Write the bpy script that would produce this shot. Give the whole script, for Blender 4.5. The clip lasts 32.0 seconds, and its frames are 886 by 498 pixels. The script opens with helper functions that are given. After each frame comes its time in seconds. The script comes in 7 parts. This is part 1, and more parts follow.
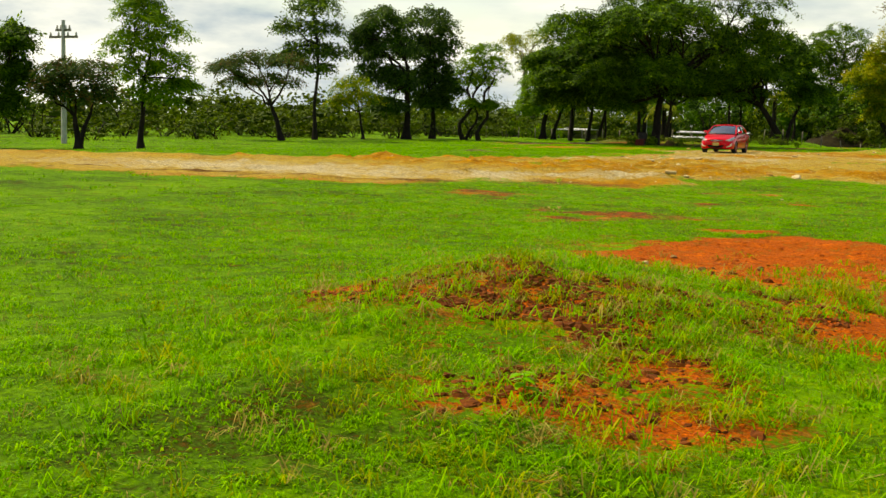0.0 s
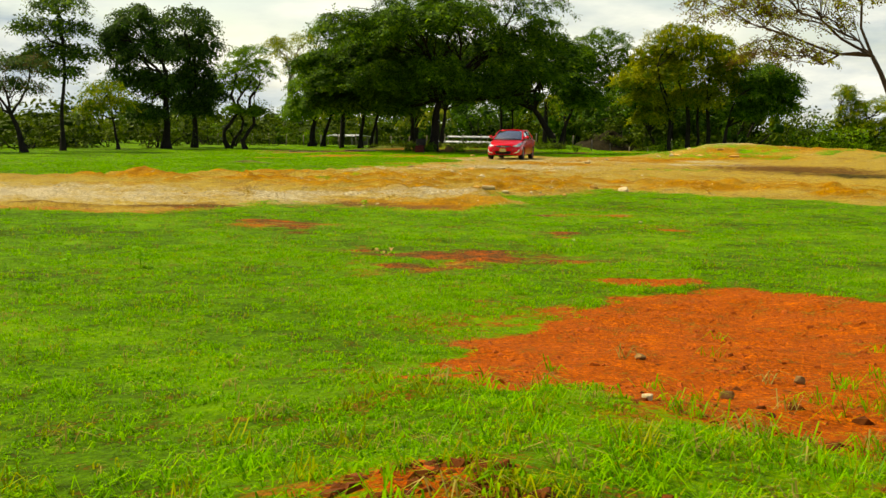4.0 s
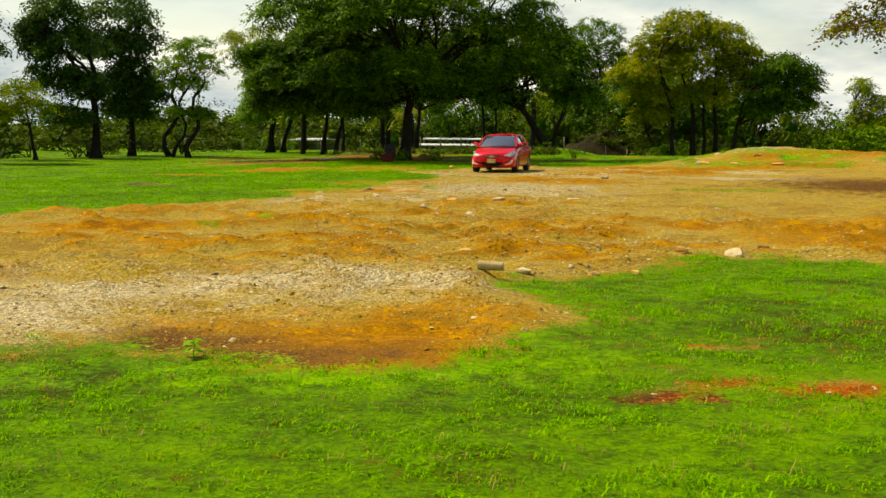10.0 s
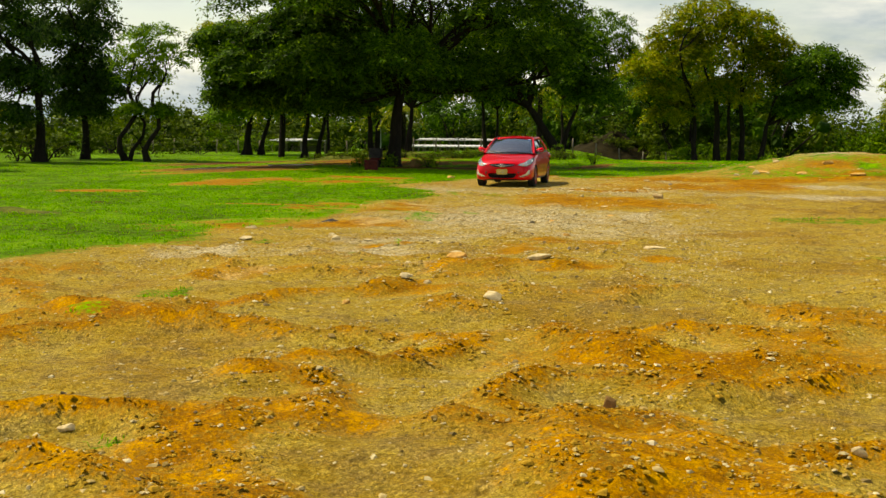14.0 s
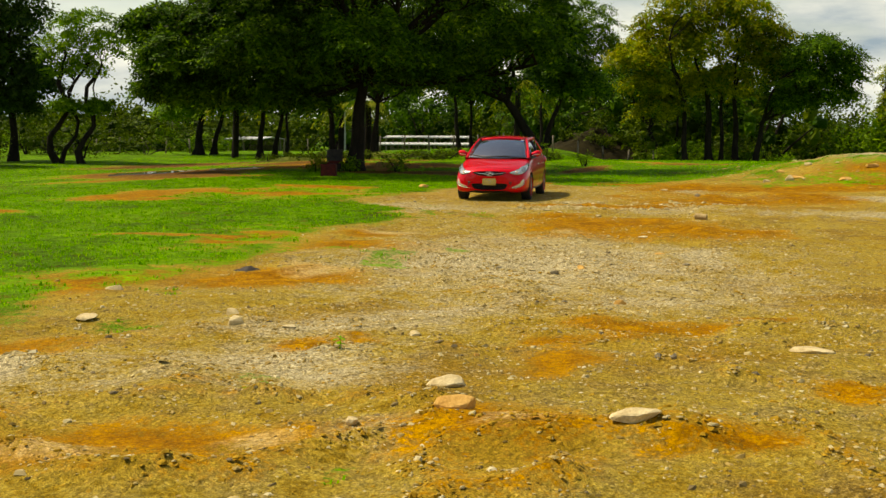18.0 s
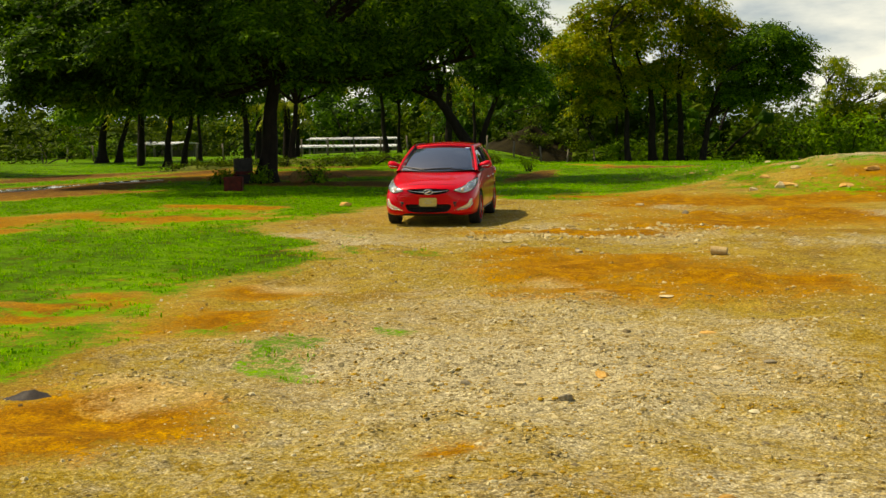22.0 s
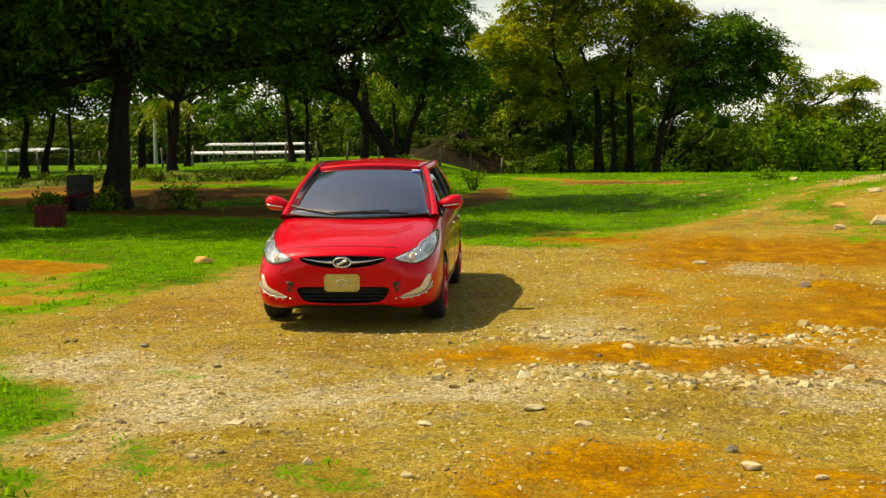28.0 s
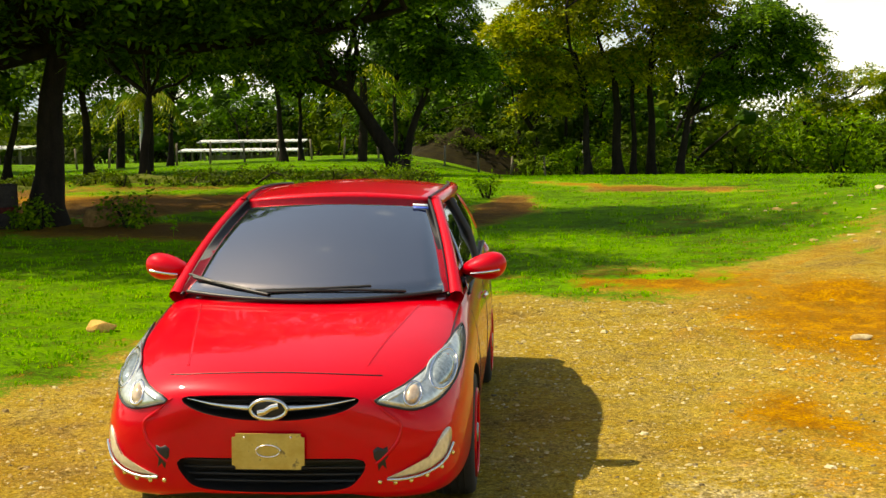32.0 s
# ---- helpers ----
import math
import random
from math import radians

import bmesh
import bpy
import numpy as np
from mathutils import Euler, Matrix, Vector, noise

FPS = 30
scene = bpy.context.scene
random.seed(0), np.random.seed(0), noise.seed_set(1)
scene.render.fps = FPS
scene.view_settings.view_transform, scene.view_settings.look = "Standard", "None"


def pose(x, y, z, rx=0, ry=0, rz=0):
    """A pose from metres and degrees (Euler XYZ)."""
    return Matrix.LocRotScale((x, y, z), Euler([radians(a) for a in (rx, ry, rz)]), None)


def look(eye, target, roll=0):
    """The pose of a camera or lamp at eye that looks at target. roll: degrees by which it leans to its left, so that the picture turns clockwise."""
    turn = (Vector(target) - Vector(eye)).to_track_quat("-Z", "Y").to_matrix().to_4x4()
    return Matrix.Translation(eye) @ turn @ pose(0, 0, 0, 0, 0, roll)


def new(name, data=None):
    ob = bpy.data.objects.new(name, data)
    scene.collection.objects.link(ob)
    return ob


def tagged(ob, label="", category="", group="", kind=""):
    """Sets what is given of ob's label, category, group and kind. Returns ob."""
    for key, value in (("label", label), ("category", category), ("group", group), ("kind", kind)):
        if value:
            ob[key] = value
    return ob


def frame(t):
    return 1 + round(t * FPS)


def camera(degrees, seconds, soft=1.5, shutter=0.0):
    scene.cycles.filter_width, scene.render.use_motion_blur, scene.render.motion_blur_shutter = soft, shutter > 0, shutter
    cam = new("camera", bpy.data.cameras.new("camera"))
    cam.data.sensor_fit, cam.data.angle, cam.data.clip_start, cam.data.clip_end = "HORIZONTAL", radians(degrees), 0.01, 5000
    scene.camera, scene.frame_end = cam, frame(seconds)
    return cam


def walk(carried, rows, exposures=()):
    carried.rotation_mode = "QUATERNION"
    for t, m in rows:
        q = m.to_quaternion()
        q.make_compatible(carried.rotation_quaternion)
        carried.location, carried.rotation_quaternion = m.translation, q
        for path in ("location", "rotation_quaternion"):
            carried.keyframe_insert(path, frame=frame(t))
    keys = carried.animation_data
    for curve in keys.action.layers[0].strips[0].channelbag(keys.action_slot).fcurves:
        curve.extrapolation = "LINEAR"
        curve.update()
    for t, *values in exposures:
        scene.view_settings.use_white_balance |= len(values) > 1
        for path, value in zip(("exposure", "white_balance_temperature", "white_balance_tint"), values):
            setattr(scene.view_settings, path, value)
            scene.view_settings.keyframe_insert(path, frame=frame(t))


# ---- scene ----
cam = camera(40.1, 32.0, 1.5)
PATH = [
    (0, (15.701, -61.078, 1.35), (14.802, -59.304, 1.137), 1.5),
    (0.5, (15.288, -60.609, 1.35), (14.489, -58.788, 1.143), 1.6),
    (1, (14.874, -60.062, 1.349), (14.149, -58.209, 1.147), 1.5),
    (1.5, (14.515, -59.508, 1.353), (13.854, -57.631, 1.152), 1.2),
    (2, (14.205, -58.968, 1.358), (13.584, -57.077, 1.158), 1.0),
    (2.5, (13.934, -58.434, 1.363), (13.337, -56.535, 1.165), 0.9),
    (3, (13.684, -57.885, 1.372), (13.105, -55.98, 1.174), 0.8),
    (3.5, (13.434, -57.307, 1.382), (12.875, -55.397, 1.185), 0.8),
    (4, (13.196, -56.718, 1.392), (12.654, -54.803, 1.196), 0.9),
    (4.5, (12.973, -56.115, 1.402), (12.447, -54.196, 1.206), 0.6),
    (6.5, (12.118, -52.559, 1.566), (11.605, -50.636, 1.37), 0.4),
    (7, (11.811, -51.458, 1.57), (11.298, -49.535, 1.374), 0.5),
    (7.5, (11.489, -50.299, 1.578), (10.977, -48.376, 1.382), 0.4),
    (8, (11.175, -49.132, 1.589), (10.662, -47.209, 1.392), 0.3),
    (8.5, (10.873, -47.964, 1.593), (10.361, -46.04, 1.397), 0.3),
    (9, (10.558, -46.788, 1.591), (10.048, -44.864, 1.395), 0.4),
    (9.5, (10.239, -45.568, 1.598), (9.73, -43.644, 1.402), 0.3),
    (10, (9.909, -44.313, 1.605), (9.4, -42.389, 1.409), 0.3),
    (10.5, (9.569, -43.058, 1.606), (9.062, -41.133, 1.41), 0.3),
    (11, (9.235, -41.818, 1.615), (8.728, -39.893, 1.42), 0.4),
    (11.5, (8.907, -40.576, 1.626), (8.4, -38.651, 1.43), 0.4),
    (12, (8.568, -39.303, 1.631), (8.063, -37.377, 1.435), 0.4),
    (12.5, (8.223, -38.002, 1.632), (7.718, -36.077, 1.436), 0.3),
    (13, (7.883, -36.718, 1.636), (7.38, -34.793, 1.44), 0.4),
    (13.5, (7.543, -35.463, 1.647), (7.041, -33.537, 1.451), 0.4),
    (14, (7.208, -34.25, 1.661), (6.707, -32.324, 1.464), 0.4),
    (14.5, (6.908, -33.126, 1.677), (6.405, -31.201, 1.477), 0.3),
    (16.5, (5.913, -29.345, 1.683), (5.418, -27.418, 1.48), 0.1),
    (17, (5.699, -28.555, 1.698), (5.219, -26.624, 1.495), 0.1),
    (17.5, (5.487, -27.837, 1.711), (5.021, -25.902, 1.508), 0.1),
    (18, (5.277, -27.123, 1.72), (4.826, -25.186, 1.517), 0.2),
    (18.5, (5.09, -26.411, 1.729), (4.653, -24.47, 1.527), 0.2),
    (19, (4.943, -25.75, 1.749), (4.521, -23.806, 1.546), 0.0),
    (19.5, (4.804, -25.101, 1.779), (4.399, -23.153, 1.576), -0.0),
    (20, (4.633, -24.352, 1.806), (4.243, -22.401, 1.601), -0.5),
    (20.5, (4.45, -23.538, 1.814), (4.074, -21.584, 1.608), -0.6),
    (21, (4.271, -22.733, 1.808), (3.91, -20.777, 1.604), -0.6),
    (21.5, (4.099, -21.965, 1.812), (3.75, -20.006, 1.608), -0.7),
    (22, (3.938, -21.196, 1.821), (3.601, -19.235, 1.616), -0.7),
    (22.5, (3.765, -20.386, 1.82), (3.442, -18.422, 1.616), -0.7),
    (23, (3.586, -19.546, 1.813), (3.278, -17.58, 1.611), -0.6),
    (23.5, (3.416, -18.699, 1.812), (3.121, -16.732, 1.611), -0.5),
    (24, (3.244, -17.804, 1.811), (2.962, -15.834, 1.611), -0.5),
    (24.5, (3.065, -16.917, 1.827), (2.796, -14.946, 1.625), -0.6),
    (25, (2.888, -16.051, 1.862), (2.632, -14.078, 1.658), -0.9),
    (25.5, (2.721, -15.157, 1.875), (2.478, -13.182, 1.671), -0.9),
    (27.5, (2.118, -11.433, 1.794), (1.92, -9.452, 1.595), -0.6),
    (28, (1.974, -10.51, 1.792), (1.778, -8.529, 1.593), -0.6),
    (28.5, (1.86, -9.568, 1.79), (1.664, -7.587, 1.591), -0.4),
    (29, (1.765, -8.664, 1.791), (1.568, -6.684, 1.591), -0.4),
    (29.5, (1.674, -7.802, 1.794), (1.476, -5.822, 1.593), -0.4),
    (30, (1.582, -7.017, 1.798), (1.383, -5.037, 1.595), -0.5),
    (30.5, (1.493, -6.315, 1.802), (1.294, -4.335, 1.599), -0.5),
    (31, (1.417, -5.732, 1.808), (1.217, -3.753, 1.603), -0.6),
    (31.5, (1.349, -5.299, 1.816), (1.15, -3.32, 1.611), -0.6),
    (32, (1.305, -5.027, 1.827), (1.105, -3.048, 1.621), -0.6),
]
walk(cam, [(t, look(eye, target, roll)) for t, eye, target, roll in PATH],
     exposures=[(0, 0.26, 8800, 9), (9, 0.20, 8800, 9), (17, 0.02, 8800, 9), (20, -0.04, 8800, 9), (23, 0.04, 8800, 9), (28, 0.22, 8800, 9), (30, 0.32, 8800, 9), (32, 0.46, 8800, 9)])

# ---------------------------------------------------------------- sky and sun
SUN_FROM = Vector((-0.66, 0.06, 1.0)).normalized()
sun_data = bpy.data.lights.new("sun", "SUN")
sun_data.energy, sun_data.angle, sun_data.color = 5.0, radians(0.7), (1.0, 0.95, 0.86)
sun = new("sun", sun_data)
sun.matrix_world = look(SUN_FROM * 60, (0, 0, 0))

world = bpy.data.worlds.new("sky")
scene.world = world
world.use_nodes = True
wt = world.node_tree
wt.nodes.clear()


def wnode(kind, **inputs):
    n = wt.nodes.new(kind)
    for key, value in inputs.items():
        n.inputs[key].default_value = value
    return n


w_out = wnode("ShaderNodeOutputWorld")
w_bg = wnode("ShaderNodeBackground", Strength=0.64)
w_sky = wt.nodes.new("ShaderNodeTexSky")
w_sky.sky_type, w_sky.sun_disc = "NISHITA", False
w_sky.sun_elevation = math.asin(SUN_FROM.z)
w_sky.sun_rotation = math.atan2(SUN_FROM.x, SUN_FROM.y)
w_dim = wnode("ShaderNodeVectorMath")
w_dim.operation = "SCALE"
w_dim.inputs["Scale"].default_value = 0.23
w_co = wnode("ShaderNodeTexCoord")
w_map = wnode("ShaderNodeMapping", Scale=(1.0, 1.0, 3.4), Location=(0.3, 0.15, 0.0))
w_n1 = wnode("ShaderNodeTexNoise", Scale=3.1, Detail=9.0, Roughness=0.56)
w_n2 = wnode("ShaderNodeTexNoise", Scale=4.2, Detail=8.0, Roughness=0.58)
w_cover = wt.nodes.new("ShaderNodeValToRGB")
w_cover.color_ramp.elements[0].position, w_cover.color_ramp.elements[1].position = 0.44, 0.60
w_tone = wt.nodes.new("ShaderNodeValToRGB")
w_tone.color_ramp.elements[0].position, w_tone.color_ramp.elements[1].position = 0.36, 0.60
w_tone.color_ramp.elements[0].color = (0.48, 0.70, 0.98, 1)
w_tone.color_ramp.elements[1].color = (1.52, 1.68, 1.74, 1)
# clouds close up towards the horizon, the sky overhead is more open
w_sep = wt.nodes.new("ShaderNodeSeparateXYZ")
w_low = wnode("ShaderNodeMapRange")
for key, value in (("From Min", 0.0), ("From Max", 0.42), ("To Min", 0.13), ("To Max", -0.20)):
    w_low.inputs[key].default_value = value
w_add = wnode("ShaderNodeMath")
w_mix = wnode("ShaderNodeMix")
w_mix.data_type = "RGBA"
for a, b in (
    (w_co.outputs["Generated"], w_map.inputs["Vector"]),
    (w_map.outputs["Vector"], w_n1.inputs["Vector"]),
    (w_map.outputs["Vector"], w_n2.inputs["Vector"]),
    (w_co.outputs["Generated"], w_sep.inputs["Vector"]),
    (w_sep.outputs["Z"], w_low.inputs["Value"]),
    (w_n1.outputs["Fac"], w_add.inputs[0]),
    (w_low.outputs["Result"], w_add.inputs[1]),
    (w_add.outputs["Value"], w_cover.inputs["Fac"]),
    (w_n2.outputs["Fac"], w_tone.inputs["Fac"]),
    (w_sky.outputs["Color"], w_dim.inputs[0]),
    (w_cover.outputs["Color"], w_mix.inputs["Factor"]),
    (w_dim.outputs["Vector"], w_mix.inputs["A"]),
    (w_tone.outputs["Color"], w_mix.inputs["B"]),
    (w_mix.outputs["Result"], w_bg.inputs["Color"]),
    (w_bg.outputs["Background"], w_out.inputs["Surface"]),
):
    wt.links.new(a, b)

# ---------------------------------------------------------------- materials
def mat(name, rough=0.8, metal=0.0, **extra):
    m = bpy.data.materials.new(name)
    m.use_nodes = True
    b = m.node_tree.nodes["Principled BSDF"]
    b.inputs["Roughness"].default_value, b.inputs["Metallic"].default_value = rough, metal
    for key, value in extra.items():
        b.inputs[key.replace("_", " ")].default_value = value
    return m, m.node_tree, b


def node(nt, kind, **inputs):
    n = nt.nodes.new(kind)
    for key, value in inputs.items():
        n.inputs[key].default_value = value
    return n


def ramp(nt, fac, *stops):
    r = nt.nodes.new("ShaderNodeValToRGB")
    e = r.color_ramp.elements
    while len(e) < len(stops):
        e.new(0.5)
    for el, (pos, col) in zip(e, stops):
        el.position = pos
        el.color = (*col, 1) if len(col) == 3 else (col[0], col[0], col[0], 1)
    nt.links.new(fac, r.inputs["Fac"])
    return r.outputs["Color"]


def mixed(nt, fac, a, b, mode="MIX"):
    n = nt.nodes.new("ShaderNodeMix")
    n.data_type, n.blend_type = "RGBA", mode
    for sock, value in ((n.inputs["Factor"], fac), (n.inputs["A"], a), (n.inputs["B"], b)):
        if isinstance(value, (int, float)):
            sock.default_value = value
        elif isinstance(value, tuple):
            sock.default_value = (*value, 1)
        else:
            nt.links.new(value, sock)
    return n.outputs["Result"]


def sums(nt, op, a, b, clamp=False):
    n = nt.nodes.new("ShaderNodeMath")
    n.operation, n.use_clamp = op, clamp
    for sock, value in ((n.inputs[0], a), (n.inputs[1], b)):
        if isinstance(value, (int, float)):
            sock.default_value = value
        else:
            nt.links.new(value, sock)
    return n.outputs[0]


def noise_tex(nt, scale, detail=4.0, rough=0.55, co=None, stretch=None):
    n = node(nt, "ShaderNodeTexNoise", Scale=scale, Detail=detail, Roughness=rough)
    if co is None:
        co = nt.nodes.new("ShaderNodeTexCoord").outputs["Object"]
    if stretch:
        mp = node(nt, "ShaderNodeMapping", Scale=stretch)
        nt.links.new(co, mp.inputs["Vector"])
        co = mp.outputs["Vector"]
    nt.links.new(co, n.inputs["Vector"])
    return n.outputs["Fac"]


def bumped(nt, b, height, strength=0.5, distance=0.02):
    n = node(nt, "ShaderNodeBump", Distance=distance)
    if isinstance(strength, float):
        n.inputs["Strength"].default_value = strength
    else:
        nt.links.new(strength, n.inputs["Strength"])
    nt.links.new(height, n.inputs["Height"])
    nt.links.new(n.outputs["Normal"], b.inputs["Normal"])


def speckled(name, dark, light, scale=6.0, rough=0.85, bump=0.4, distance=0.02, metal=0.0, fine=60.0, stretch=None):
    """A rough natural surface, mottled at two scales."""
    m, nt, b = mat(name, rough, metal)
    b.inputs["Specular IOR Level"].default_value = 0.15
    big = noise_tex(nt, scale, 5.0, 0.6, stretch=stretch)
    small = noise_tex(nt, fine, 3.0, 0.6, stretch=stretch)
    both = sums(nt, "ADD", sums(nt, "MULTIPLY", big, 0.65), sums(nt, "MULTIPLY", small, 0.35))
    nt.links.new(ramp(nt, both, (0.32, dark), (0.68, light)), b.inputs["Base Color"])
    bumped(nt, b, both, bump, distance)
    return m


def plain(name, color, rough=0.5, metal=0.0, vary=0.12, scale=20.0, **extra):
    """A made surface: one colour with faint dirt and uneven gloss."""
    m, nt, b = mat(name, rough, metal, **extra)
    n = noise_tex(nt, scale, 5.0, 0.6)
    lo = tuple(c * (1 - vary) for c in color)
    hi = tuple(min(1, c * (1 + vary)) for c in color)
    nt.links.new(ramp(nt, n, (0.3, lo), (0.7, hi)), b.inputs["Base Color"])
    return m


def leafy(name, dark, light, tint, trans=0.35, rough=0.55, patch_size=0.55):
    """Foliage: every leaf a little different, some light shining through."""
    m, nt, b = mat(name, rough)
    geo = nt.nodes.new("ShaderNodeNewGeometry")
    n = noise_tex(nt, patch_size, 3.0, 0.6)
    v = sums(nt, "ADD", sums(nt, "MULTIPLY", geo.outputs["Random Per Island"], 0.5), sums(nt, "MULTIPLY", n, 0.5))
    col = ramp(nt, v, (0.22, dark), (0.55, light), (0.85, tint))
    nt.links.new(col, b.inputs["Base Color"])
    b.inputs["Specular IOR Level"].default_value = 0.06
    t = nt.nodes.new("ShaderNodeBsdfTranslucent")
    nt.links.new(col, t.inputs["Color"])
    mx = nt.nodes.new("ShaderNodeMixShader")
    mx.inputs["Fac"].default_value = trans
    out = nt.nodes["Material Output"]
    nt.links.new(b.outputs["BSDF"], mx.inputs[1])
    nt.links.new(t.outputs["BSDF"], mx.inputs[2])
    nt.links.new(mx.outputs["Shader"], out.inputs["Surface"])
    return m


LEAF_DARK = leafy("leaf_dark_green", (0.008, 0.025, 0.001), (0.034, 0.094, 0.002), (0.12, 0.26, 0.003), trans=0.3)
LEAF_OLIVE = leafy("leaf_olive_green", (0.075, 0.095, 0.002), (0.26, 0.29, 0.004), (0.52, 0.50, 0.010), trans=0.45)
LEAF_MID = leafy("leaf_mid_green", (0.026, 0.072, 0.002), (0.092, 0.20, 0.003), (0.25, 0.42, 0.006), trans=0.4)
LEAF_BRIGHT = leafy("leaf_bright_green", (0.04, 0.12, 0.003), (0.14, 0.31, 0.004), (0.30, 0.48, 0.008), trans=0.42)
LEAF_YELLOW = leafy("leaf_yellow_green", (0.08, 0.115, 0.003), (0.25, 0.31, 0.005), (0.48, 0.50, 0.010), trans=0.45)
LEAF_BLUE = leafy("leaf_grey_green", (0.014, 0.038, 0.006), (0.048, 0.10, 0.014), (0.13, 0.21, 0.02), trans=0.35)
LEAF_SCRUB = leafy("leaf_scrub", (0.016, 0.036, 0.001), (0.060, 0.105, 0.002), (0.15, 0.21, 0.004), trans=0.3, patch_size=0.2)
LEAF_BROWN = leafy("leaf_brownish", (0.06, 0.035, 0.008), (0.14, 0.09, 0.015), (0.16, 0.17, 0.02))
GRASS_LEAF = leafy("grass_blade", (0.060, 0.20, 0.0), (0.175, 0.47, 0.0), (0.34, 0.60, 0.002), trans=0.45, rough=0.45, patch_size=6.0)
GRASS_OLIVE = leafy("grass_olive", (0.10, 0.12, 0.0), (0.26, 0.33, 0.001), (0.46, 0.48, 0.004), trans=0.4, rough=0.5, patch_size=5.0)
GRASS_DRY = leafy("grass_straw", (0.16, 0.15, 0.02), (0.34, 0.27, 0.05), (0.45, 0.36, 0.09), trans=0.3, rough=0.6)
BARK = speckled("bark_dark", (0.006, 0.005, 0.003), (0.030, 0.022, 0.015), 5.0, 0.9, 0.9, 0.03, stretch=(1, 1, 0.3))
BARK_PALE = speckled("bark_pale", (0.10, 0.085, 0.06), (0.30, 0.26, 0.20), 5.0, 0.9, 0.7, 0.03, stretch=(1, 1, 0.3))
BARK_BROWN = speckled("bark_brown", (0.030, 0.020, 0.010), (0.10, 0.068, 0.038), 5.0, 0.9, 0.7, 0.03, stretch=(1, 1, 0.3))
STONE = speckled("limestone", (0.34, 0.25, 0.11), (0.72, 0.61, 0.35), 9.0, 0.9, 0.6, 0.01, fine=70)
STONE_GREY = speckled("grey_stone", (0.10, 0.085, 0.055), (0.36, 0.31, 0.20), 9.0, 0.9, 0.6, 0.01, fine=70)
CLOD = speckled("earth_clod", (0.14, 0.07, 0.02), (0.34, 0.20, 0.07), 12.0, 0.95, 0.8, 0.01, fine=80)


